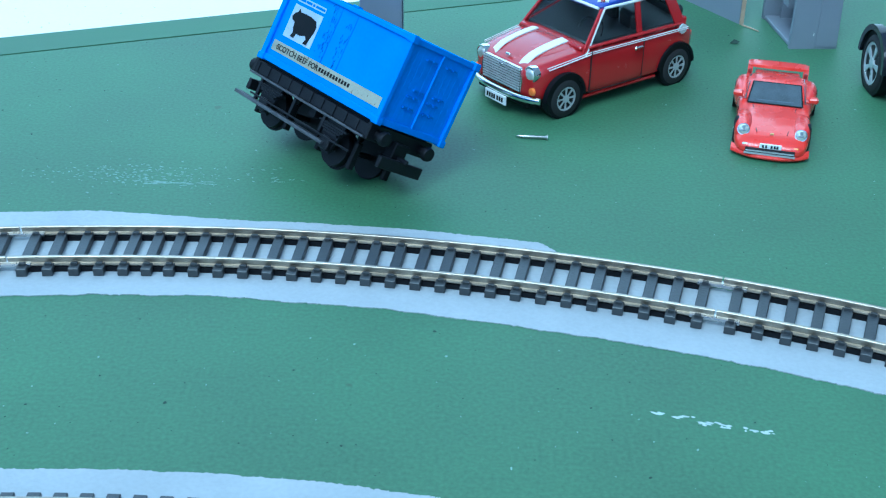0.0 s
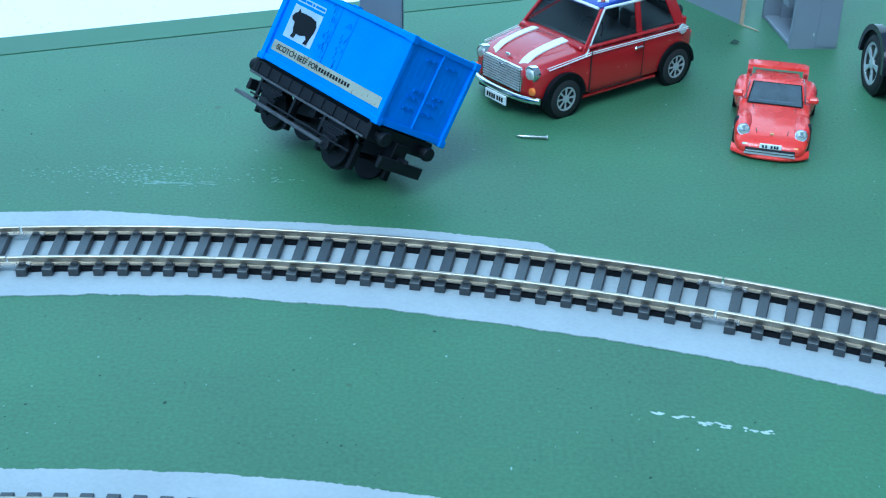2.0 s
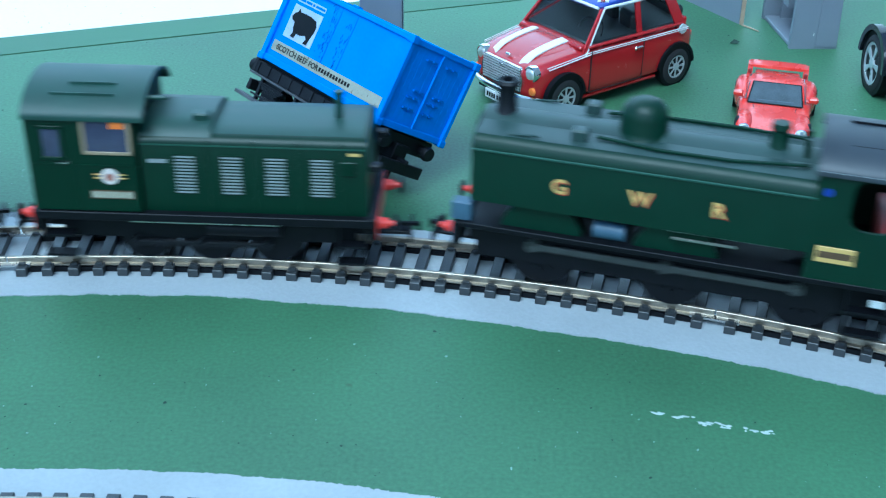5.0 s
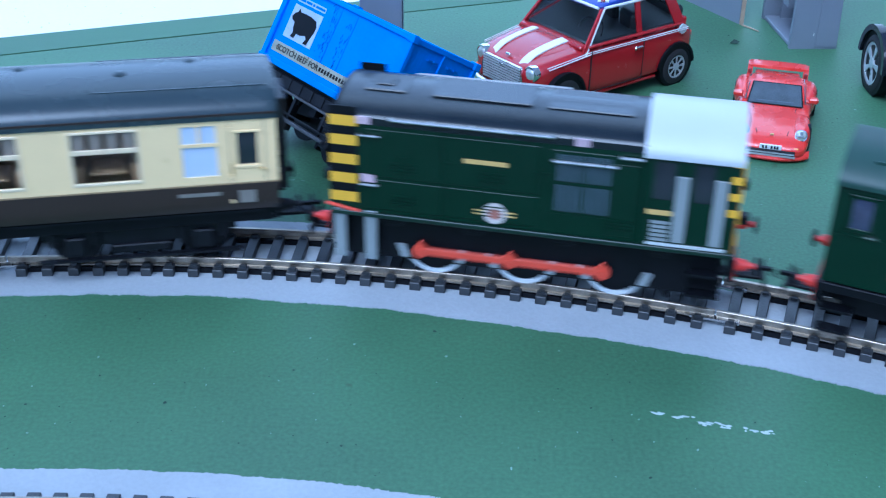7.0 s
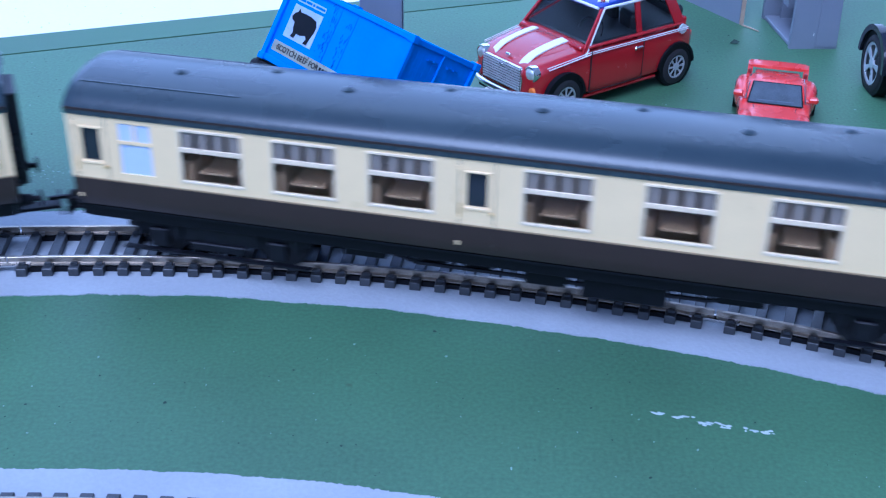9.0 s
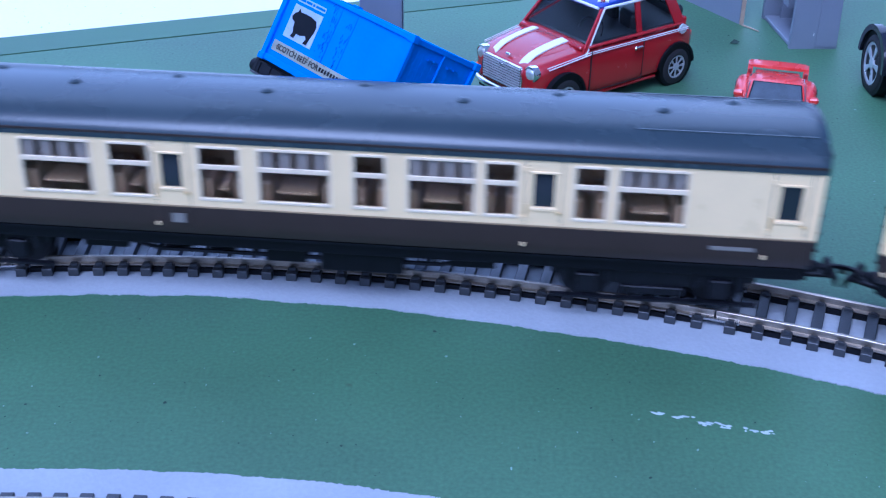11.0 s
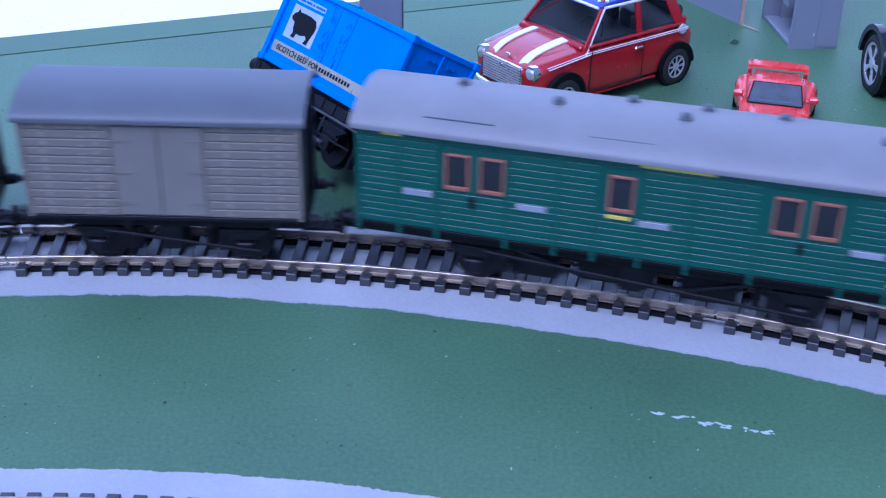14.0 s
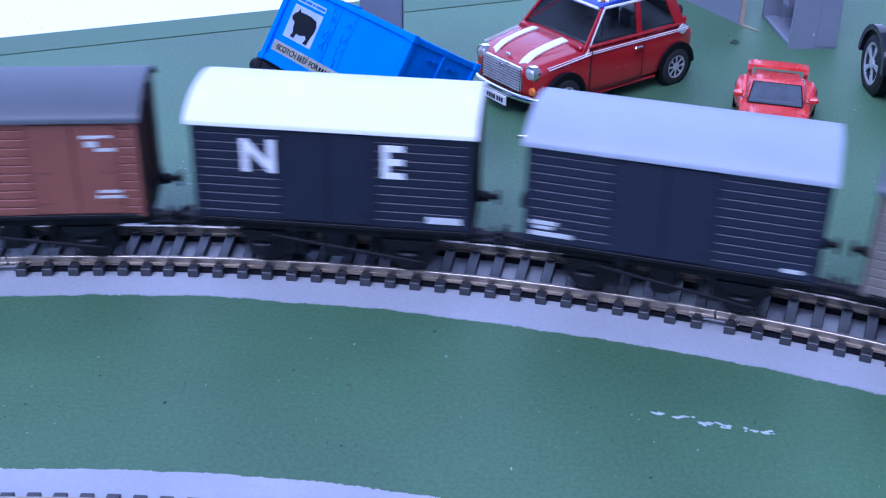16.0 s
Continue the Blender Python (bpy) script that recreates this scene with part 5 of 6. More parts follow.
def road_wheel(parent, x, y, r, width, rim_mat, spokes, hub=0.62):
    """A rubber tyre with a spoked rim; its outer face looks away from the car."""
    s = 1 if y > 0 else -1
    tyre = part("wheel", turned(bmesh.new(), "y", x, y, r, [(0, -width / 2), (r * 0.8, -width / 2), (r * 0.95, -width * 0.42), (r, -width * 0.28), (r, width * 0.28), (r * 0.95, width * 0.42),
                                                            (r * 0.8, width / 2), (r * hub, width / 2), (r * hub * 0.95, width * 0.28), (0, width * 0.28)] if s > 0 else
                                [(0, -width * 0.28), (r * hub * 0.95, -width * 0.28), (r * hub, -width / 2), (r * 0.8, -width / 2), (r * 0.95, -width * 0.42), (r, -width * 0.28), (r, width * 0.28),
                                 (r * 0.95, width * 0.42), (r * 0.8, width / 2), (0, width / 2)], 36), M_TYRE, parent, "black rubber tyre")
    bm = bmesh.new()
    yo = y + s * width * 0.42
    turned(bm, "y", x, yo, r, [(r * hub * 0.86, -0.3), (r * hub, -0.3), (r * hub, 0.35), (r * hub * 0.86, 0.35), (r * hub * 0.86, -0.3)], 32)
    rod(bm, "y", x, yo, r, r * 0.2, 0.9, 16)
    for k in range(spokes):
        a = 2 * math.pi * k / spokes
        wd = math.pi / spokes * 0.42
        inner, outer = r * 0.16, r * hub * 0.9
        prism(bm, [(x + inner * math.cos(a - wd), r + inner * math.sin(a - wd)), (x + outer * math.cos(a - wd * 0.7), r + outer * math.sin(a - wd * 0.7)),
                   (x + outer * math.cos(a + wd * 0.7), r + outer * math.sin(a + wd * 0.7)), (x + inner * math.cos(a + wd), r + inner * math.sin(a + wd))], yo - 0.25, yo + 0.25, "xz")
    part("rim", bm, rim_mat, tyre, "silver spoked rim")
    return tyre


def arch_flare(x, y, z, r, s, depth, wide=1.3):
    pts = arc(x, z, r, 178, 2, 20) + list(reversed(arc(x, z, r - wide, 178, 2, 20)))
    y0, y1 = sorted((y - s * 1.0, y + s * depth))
    return prism(bmesh.new(), pts, y0, y1, "xz")


def small_car():
    """A small hatch-backed saloon of the sixties, at 1:36."""
    ob = thing("toy_small_car", "red toy small car with white bonnet stripes and flag roof", "toy car", mmpose(53.2, 438.0, 0, 0, 0, 217.5))
    body = shell([(-40.0, 12, 8, 17, 3), (-39.2, 16, 6.5, 20.5, 4), (-37, 18, 5.2, 22.4, 5), (-32, 18.9, 4.8, 23.2, 6), (-20, 19.2, 4.6, 23.4, 6), (0, 19.3, 4.6, 23.6, 6), (12, 19.2, 4.6, 24.0, 6),
                  (20, 18.9, 4.8, 23.4, 5.5), (30, 18.4, 5.2, 22.2, 5), (37, 17.6, 6.0, 20.6, 4.6), (40.4, 16.4, 7.0, 18.8, 4.4), (41.6, 15.0, 8.4, 17.4, 4)], n=40)
    smoothed(part("body", body, M_CARRED, ob, "red enamelled body", smooth=60))
    bonnet = shell([(17.0, 15.6, 18, 24.3, 2.6), (21, 15.2, 18, 24.2, 2.6), (28, 14.2, 17, 23.5, 2.6), (35, 12.8, 16, 21.9, 2.6), (39.4, 11.2, 15, 19.4, 2.6)], n=32)
    smoothed(part("bonnet", bonnet, M_CARRED, ob, "red bonnet with a dull patch", smooth=60))
    for s in (-1, 1):
        st = bmesh.new()
        rows = [(19.6, 25.15), (21, 25.05), (24, 24.75), (28, 24.2), (32, 23.4), (35, 22.5), (37.5, 21.3), (39.6, 19.6), (40.6, 18.2)]
        secs = []
        for x, z in rows:
            y0, y1 = s * 6.4, s * 9.8
            drop = 0.35 if x < 37 else 0.5
            secs.append([(x, y0, z - 0.45), (x, y1, z - 0.5 - drop), (x, y1, z - 1.4), (x, y0, z - 1.0)])
        part("bonnet_stripe", loft(st, secs), M_WHITE, ob, "white bonnet stripe")
        # round headlamps, side lamps, indicators
        lamp = part("headlamp", turned(bmesh.new(), "x", 38.0, s * 13.6, 17.0, [(0, 0), (3.1, 0), (3.2, 2.0), (3.0, 2.6), (2.5, 2.6)], 28), M_CHROME, ob, "chrome headlamp ring")
        part("lens", turned(bmesh.new(), "x", 40.2, s * 13.6, 17.0, [(0, 0), (2.5, 0), (2.0, 0.7), (1.1, 1.1), (0, 1.2)], 24), M_LENS, lamp, "clear ribbed headlamp lens")
        part("indicator", turned(bmesh.new(), "x", 40.4, s * 15.6, 11.4, [(0, 0), (1.5, 0), (1.3, 0.9), (0, 1.3)], 16), M_INDICATOR, ob, "orange indicator lamp")
        # wheel arches and side trim
        for x in (28.2, -28.2):
            part("wheel_arch", rod(bmesh.new(), "y", x, s * 18.4, 8.0, 8.6, 2.6, 32), M_BLACK, ob, "black wheel arch hollow")
            part("arch_flare", arch_flare(x, s * 18.9, 7.4, 9.5, s, 1.1, 1.2), M_BLACK, ob, "black wheel arch flare")
            road_wheel(ob, x, s * 16.9, 7.3, 6.6, M_SILVERGREY, 8)
        part("coachline", boxes((-33, 16, s * 19.3 - 0.2, s * 19.3 + 0.2, 21.3, 21.5), (-33, 16, s * 19.3 - 0.2, s * 19.3 + 0.2, 22.0, 22.2)), M_WHITE, ob, "thin white coachline")
        part("coachline", bar(bar(bmesh.new(), (16.6, s * 19.15, 21.3), (35.5, s * 18.1, 18.9), 0.22, 6), (16.6, s * 19.15, 22.1), (36, s * 17.75, 19.6), 0.16, 6), M_WHITE, ob, "thin white coachline")
        part("door_gap", boxes((16.2, 16.6, s * 19.1 - 0.25, s * 19.1 + 0.25, 7.2, 22.5), (-10.2, -9.9, s * 19.2 - 0.2, s * 19.2 + 0.15, 7, 22.5), (-10, 16.4, s * 19.05 - 0.2, s * 19.05 + 0.2, 6.6, 6.9)), M_SEAM, ob, "dark door gap")
        part("door_handle", boxes((-9.0, -4.8, s * 19.2 - 0.2, s * 19.2 + 1.1, 18.6, 19.8), bevel=0.35), M_CHROME, ob, "chrome door handle")
        part("fuel_roundel" if s > 0 else "roundel", rod(bmesh.new(), "y", -30.6, s * 18.9, 21.6, 1.9, 0.7, 24), M_DULLWHITE, ob, "white round badge")
        part("sill", boxes((-19, 19, s * 18.0 - 0.6, s * 18.0 + 0.4, 4.6, 5.6), bevel=0.2), M_CARRED, ob)
    # glazed cabin: sloped panels between red pillars
    b0, b1, t0, t1, wb, wt, zb, zt = -33.5, 18.6, -26.5, 8.0, 17.6, 14.4, 23.2, 35.2
    core = loft(bmesh.new(), [[(b0, -wb, zb - 1), (b1, -wb, zb - 1), (b1, wb, zb - 1), (b0, wb, zb - 1)], [(t0, -wt, zt), (t1, -wt, zt), (t1, wt, zt), (t0, wt, zt)]], close=False)
    glazing = part("glazing", core, M_CARGLASS, ob, "clear tinted cabin glazing", smooth=0)
    glazing.visible_shadow = False
    seats = bmesh.new()
    for y in (-8, 8):
        box(seats, -8, 1, y - 6, y + 6, 8, 20, bevel=1.2)
        box(seats, -10.5, -7, y - 6, y + 6, 16, 30, bevel=1.2)
    box(seats, -32, -22, -15, 15, 8, 20, bevel=1.2)
    box(seats, -35, -31, -15, 15, 16, 29, bevel=1.2)
    box(seats, 10, 15, -15, 15, 18, 23.4, bevel=0.8)
    box(seats, -31, 15.5, -16.6, 16.6, 20, 24.3, bevel=0.6)
    part("seats", seats, M_CABINDARK, ob, "dark moulded seats")
    wheel_ring = turned(bmesh.new(), "x", 7, 8, 25, [(3.9, -0.3), (4.4, 0), (3.9, 0.3), (3.5, 0), (3.9, -0.3)], 24)
    bmesh.ops.rotate(wheel_ring, cent=(7, 8, 25), matrix=Matrix.Rotation(radians(-25), 3, "Y"), verts=wheel_ring.verts)
    part("steering_wheel", wheel_ring, M_BLACK, ob)
    for s in (-1, 1):
        def pillar(xb, xt, wide, name="pillar", top=0.0):
            return part(name, loft(bmesh.new(), [[(xb - wide / 2, s * (wb - 0.5), zb - 1.2), (xb + wide / 2, s * (wb - 0.5), zb - 1.2), (xb + wide / 2, s * (wb + 0.45), zb - 1.2), (xb - wide / 2, s * (wb + 0.45), zb - 1.2)],
                                                 [(xt - wide / 2, s * (wt - 0.5), zt + top), (xt + wide / 2, s * (wt - 0.5), zt + top), (xt + wide / 2, s * (wt + 0.45), zt + top), (xt - wide / 2, s * (wt + 0.45), zt + top)]]), M_CARRED, ob, "red window pillar")
        pillar(b1 + 0.2, t1 + 0.2, 1.7)
        pillar(-9.0, -9.0, 2.4)
        pillar(b0 + 2.6, t0 + 1.4, 5.0)
        seam = loft(bmesh.new(), [[(b1 - 0.6, s * (wb + 0.35), zb - 2.5), (b1 + 0.2, s * (wb + 0.35), zb - 2.5), (b1 + 0.2, s * (wb + 0.75), zb - 2.5), (b1 - 0.6, s * (wb + 0.75), zb - 2.5)],
                                  [(t1 - 0.6, s * (wt + 0.35), zt), (t1 + 0.2, s * (wt + 0.35), zt), (t1 + 0.2, s * (wt + 0.75), zt), (t1 - 0.6, s * (wt + 0.75), zt)]])
        part("pillar_seam", seam, M_WHITE, ob, "white pillar seam")
        part("window_sill", boxes((-31, 17, s * wb - 0.6, s * wb + 0.9, 23.0, 24.0), bevel=0.3), M_CARRED, ob)
    part("windscreen_frame", boxes((b1 - 1.5, b1 + 1.6, -wb + 0.6, wb - 0.6, zb - 0.8, zb + 0.9), bevel=0.5), M_CARRED, ob)
    part("rear_frame", boxes((b0 - 1.2, b0 + 2, -wb + 0.6, wb - 0.6, zb - 0.8, zb + 2), bevel=0.5), M_CARRED, ob)
    # roof with crossed flag stripes in shallow relief
    roof = shell([(t0 - 1.6, 11.5, 33.8, 35.8, 3), (t0 + 0.8, 13.8, 34.4, 37.0, 4), (-17.5, 14.6, 34.8, 37.9, 4), (-7.5, 14.8, 35.0, 38.2, 4), (0.5, 14.6, 34.9, 37.8, 4), (t1 - 0.6, 14.0, 34.4, 36.7, 4), (t1 + 1.2, 12.4, 33.9, 35.4, 3)], n=32)
    roof_ob = smoothed(part("roof", roof, M_FLAGBLUE, ob, "blue roof painted with a red and white cross flag", smooth=60))
    def strip(pts, half, lift, mat, label):
        bm = bmesh.new()
        secs = []
        n = 14
        for i in range(n + 1):
            k = i / n
            x, y = pts[0][0] + (pts[1][0] - pts[0][0]) * k, pts[0][1] + (pts[1][1] - pts[0][1]) * k
            d = Vector((pts[1][0] - pts[0][0], pts[1][1] - pts[0][1])).normalized()
            nx, ny = -d.y * half, d.x * half
            sec = []
            for sx in (-1, 1):
                px, py = x + sx * nx, y + sx * ny
                ux, uy = abs(px + 9.2) / 18.2, abs(py) / 14.8
                z = 36.55 + 1.65 * max(0.0, 1 - max(ux, 0) ** 4) ** 0.5 * max(0.0, 1 - uy ** 4) ** 0.5 - 0.55 * ux * ux
                sec.append((px, py, z))
            secs.append([(*sec[0][:2], sec[0][2] + lift), (*sec[1][:2], sec[1][2] + lift), (*sec[1][:2], sec[1][2] - 0.9), (*sec[0][:2], sec[0][2] - 0.9)])
        part("flag_stripe", loft(bm, secs), mat, roof_ob, label)
    for (a, b) in (((-25.0, 0), (7.1, 0)), ((-9.2, -13.4), (-9.2, 13.4))):
        strip((a, b), 3.6, 0.22, M_WHITE, "white flag stripe")
        strip((a, b), 2.1, 0.34, M_CARRED, "red flag stripe")
    for (a, b) in (((-23.5, -11.8), (5.7, 11.8)), ((-23.5, 11.8), (5.7, -11.8))):
        strip((a, b), 2.0, 0.14, M_WHITE, "white flag stripe")
        strip((a, b), 0.8, 0.18, M_CARRED, "red flag stripe")
    edge = bmesh.new()
    for s in (-1, 1):
        bar(edge, (t0 + 1, s * 14.7, 35.4), (t1 - 0.8, s * 14.6, 35.4), 0.55, 8)
    bar(edge, (t1 + 0.9, -13.0, 35.2), (t1 + 0.9, 13.0, 35.2), 0.55, 8)
    part("roof_gutter", edge, M_WHITE, roof_ob, "white roof gutter")
    # grille, bumpers, plate, badge
    grille = part("grille", prism(bmesh.new(), [(-11.4, 14.6), (-9.6, 18.6), (9.6, 18.6), (11.4, 14.6), (10.6, 9.6), (-10.6, 9.6)], 40.8, 42.0), M_CHROME, ob, "chrome grille surround")
    for k in range(9):
        piece(("slat", M_SILVERGREY), lambda: box(bmesh.new(), -0.35, 0.35, -10.2, 10.2, -0.28, 0.28, bevel=0.1), grille, mmpose(42.2, 0, 10.4 + 0.95 * k))
    part("grille_back", boxes((41.9, 42.1, -10.3, 10.3, 9.9, 18.4)), M_CABINDARK, grille)
    part("badge", boxes((42.3, 42.9, -1.0, 1.0, 17.2, 18.0), (38.8, 39.8, -1.2, 1.2, 20.2, 20.9), bevel=0.2), M_CHROME, ob)
    for sx in (-1, 1):
        bump = []
        for i in range(13):
            y = -18.4 + 36.8 * i / 12
            x = sx * ((44.2 if sx > 0 else 42.4) - 4.2 * (abs(y) / 18.4) ** 3.2)
            bump.append([(x - sx * 0.9, y, 6.9), (x, y, 7.2), (x + sx * 0.35, y, 8.1), (x, y, 9.0), (x - sx * 0.9, y, 9.3)])
        part("bumper", loft(bmesh.new(), bump), M_CHROME, ob, "chrome bumper", smooth=60)
        part("tail_lamp" if sx < 0 else "front_valance", boxes((*sorted((sx * 39.5, sx * 41.3)), -14, 14, 4.6, 7.4), bevel=0.4), M_BLACK if sx > 0 else M_CARRED, ob)
    plate = part("registration_plate", boxes((44.0, 44.7, -5.8, 5.8, 3.6, 7.0), bevel=0.15), M_WHITE, ob, "white plate with unreadable bars")
    for y in (-4.2, -2.9, -1.6, -0.4, 1.4, 2.7, 4.0):
        piece(("plate_bar", M_BLACK), lambda: boxes((-0.1, 0.15, -0.42, 0.42, -0.85, 0.85)), plate, mmpose(44.7, y, 5.3))
    part("tail_light", boxes((-39.9, -38.4, 13.2, 15.6, 13, 18.4), (-39.9, -38.4, -15.6, -13.2, 13, 18.4), bevel=0.4), M_RED, ob)
    part("underside", boxes((-36, 36, -15, 15, 3.6, 6.0), bevel=0.4), M_BLACK, ob)
    return ob


def sports_car():
    """A rear-winged sports coupe at about 1:72."""
    ob = thing("toy_sports_car", "bright red toy sports coupe with tall rear wing", "toy car", mmpose(116.3, 400.4, 0, 0, 0, 255.5))
    body = shell([(-29.5, 8, 3.0, 8.0, 3), (-28, 11.6, 2.2, 9.6, 3.5), (-22, 13.4, 1.6, 10.6, 4), (-15, 13.9, 1.4, 10.4, 4.5), (-8, 13.2, 1.3, 9.8, 5), (2, 12.4, 1.3, 9.5, 5), (9, 12.2, 1.3, 9.4, 5),
                  (15, 12.7, 1.3, 9.0, 4.5), (20, 12.6, 1.3, 8.4, 4), (25, 12.2, 1.3, 7.2, 3.6), (28.4, 10.8, 1.4, 5.6, 3.2), (29.6, 8.5, 1.6, 4.4, 3)], n=40)
    smoothed(part("body", body, M_PORSCHE, ob, "bright red enamelled body", smooth=60))
    for s in (-1, 1):
        smoothed(part("front_wing", shell([(3, 2.0, 3, 8.4, 2.6), (10, 3.0, 3, 9.6, 2.6), (16, 3.2, 3, 10.0, 2.6), (21, 3.0, 3, 9.4, 2.6), (25.4, 2.2, 3, 7.6, 2.4)], n=20), M_PORSCHE, ob, "rounded red front wing", smooth=60)).location = (0, s * 9.7 * MM, 0)
        smoothed(part("rear_wing_arch", shell([(-27, 1.6, 3, 8.8, 2.6), (-22, 3.2, 2.4, 10.8, 2.6), (-16, 3.6, 2.2, 11.4, 2.6), (-10, 3.0, 2.2, 10.6, 2.6), (-4, 1.4, 3, 8.6, 2.6)], n=20), M_PORSCHE, ob, "flared red rear wheel arch", smooth=60)).location = (0, s * 11.3 * MM, 0)
        lamp = part("headlamp", turned(bmesh.new(), "x", 0, 0, 0, [(0, -0.6), (2.1, -0.6), (2.1, 0.2), (1.8, 0.3)], 24), M_CHROME, ob, "chrome headlamp ring")
        lamp.matrix_basis = mmpose(23.6, s * 9.5, 7.9, 0, -38, 0)
        lens = part("lens", turned(bmesh.new(), "x", 0, 0, 0, [(0, 0.1), (1.85, 0.15), (1.4, 0.6), (0.7, 0.9), (0, 1.0)], 20), M_LENS, lamp, "clear headlamp lens")
        part("lens_mark", boxes((1.0, 1.25, -0.5, 0.5, -0.2, 1.0), (1.0, 1.2, -0.9, 0.9, -0.9, -0.4)), M_GRILLE, lamp)
        part("mirror", boxes((-3.4, -0.9, s * 13.0 - 1.7, s * 13.0 + 1.7, 9.8, 11.8), (-2.8, -1.4, s * 11.4 - 1, s * 11.4 + 1, 9.4, 10.4), bevel=0.55), M_PORSCHE, ob, "red door mirror")
        for x in (16.5, -16.5):
            part("wheel_arch", rod(bmesh.new(), "y", x, s * (11.6 if x > 0 else 13.6), 4.6, 4.8, 1.9, 28), M_BLACK, ob, "black wheel arch hollow")
            road_wheel(ob, x, s * (10.9 if x > 0 else 12.6), 4.4, 4.0, M_SILVERGREY, 5)
        part("indicator", boxes((27.0, 28.6, s * 7.2 - 2.2, s * 7.2 + 2.2, 4.2, 5.2), bevel=0.3), M_INDICATOR if s > 0 else M_SILVERGREY, ob, "front indicator lamp")
        part("door_gap", boxes((5.2, 5.5, s * 12.25 - 0.2, s * 12.25 + 0.15, 3, 8.6)), M_SEAM, ob)
        strut = prism(bmesh.new(), [(-28.0, 9.4), (-23.5, 9.4), (-25, 13.6), (-29.2, 13.6)], s * 10.0 - 0.9, s * 10.0 + 0.9, "xz")
        part("wing_strut", strut, M_PORSCHE, ob, "red wing end plate")
        part("intake", boxes((-24.2, -23.0, s * 10.0 - 0.6, s * 10.0 + 0.6, 10.6, 12.4), bevel=0.3), M_CABRED, ob)
        part("bonnet_seam", bar(bmesh.new(), (4.0, s * 7.4, 9.5), (24.0, s * 5.0, 7.6), 0.14, 6), M_SEAM, ob)
        part("wiper", bar(bmesh.new(), (2.2, s * 1.2, 9.9), (0.6, s * 1.2 - 5.2, 10.6), 0.18, 6), M_BLACK, ob)
    cabin = shell([(-28, 6.5, 8.6, 10.2, 3), (-22, 9.0, 8.6, 12.4, 3), (-15, 10.2, 8.6, 14.2, 3.4), (-10, 10.5, 8.6, 14.6, 3.6), (-6.2, 10.4, 8.6, 14.0, 3.6), (-3.6, 10.3, 8.4, 12.4, 3.6), (2.4, 10.2, 8.0, 9.4, 3.4)], n=36)
    smoothed(part("cabin", cabin, M_PORSCHE, ob, "red cabin roof", smooth=60))
    part("windscreen", quad_panel((2.6, -9.2, 9.6), (2.6, 9.2, 9.6), (-5.6, 8.0, 14.2), (-5.6, -8.0, 14.2), 0.35, (0.5, 0, 0.87)), M_CARGLASSDARK, ob, "dark tinted windscreen")
    part("windscreen_trim", bar(bar(bar(bar(bmesh.new(), (2.8, -9.4, 9.7), (2.8, 9.4, 9.7), 0.28, 6), (-5.6, -8.2, 14.4), (-5.6, 8.2, 14.4), 0.28, 6), (2.8, -9.4, 9.7), (-5.6, -8.2, 14.4), 0.28, 6), (2.8, 9.4, 9.7), (-5.6, 8.2, 14.4), 0.28, 6), M_BLACK, ob)
    part("dashboard", bar(bmesh.new(), (1.6, -6.5, 10.3), (1.6, 6.5, 10.3), 0.4, 8), M_GRILLE, ob)
    for s in (-1, 1):
        part("side_window", quad_panel((0, s * 10.2, 9.8), (-18, s * 10.2, 10.0), (-16, s * 9.2, 13.2), (-6, s * 9.4, 13.4), 0.3, (0, s, 0.3)), M_CARGLASSDARK, ob, "dark side window")
    part("wing_blade", shell([(-30.2, 10.2, 13.0, 13.8, 3), (-28.5, 10.5, 12.9, 14.4, 3), (-24.6, 10.4, 12.6, 13.8, 3)], n=20), M_PORSCHE, ob, "red rear wing blade")
    part("engine_lid", boxes((-27, -21, -8, 8, 10.4, 11.2), bevel=0.5), M_PORSCHE, ob)
    lip = []
    for i in range(13):
        y = -12.9 + 25.8 * i / 12
        x = 31.0 - 4.6 * (abs(y) / 12.9) ** 2.6
        lip.append([(x - 2.4, y, 1.0), (x, y, 1.0), (x + 0.2, y, 1.6), (x - 0.7, y, 2.3), (x - 2.4, y, 3.0)])
    part("front_spoiler", loft(bmesh.new(), lip), M_PORSCHE, ob, "red front lip spoiler", smooth=60)
    slot = part("air_intake", boxes((28.6, 30.0, -8.2, 8.2, 2.5, 4.2), bevel=0.3), M_BLACK, ob, "black front intake")
    part("slat", boxes((29.7, 30.6, -8.4, 8.4, 2.3, 2.75)), M_SILVERGREY, slot)
    part("slat", boxes((29.6, 30.4, -8.0, 8.0, 3.2, 3.6)), M_SILVERGREY, slot)
    plate = part("registration_plate", boxes((28.9, 29.6, -3.6, 3.6, 4.3, 5.9), bevel=0.1), M_WHITE, ob, "small white plate")
    for y in (-2.4, -1.4, 0.4, 1.4, 2.3):
        piece(("plate_bar", M_BLACK, 2), lambda: boxes((-0.1, 0.12, -0.33, 0.33, -0.5, 0.5)), plate, mmpose(29.6, y, 5.1))
    part("badge", boxes((24.3, 25.0, -0.6, 0.6, 7.5, 8.0), bevel=0.15), M_GOLD, ob)
    return ob


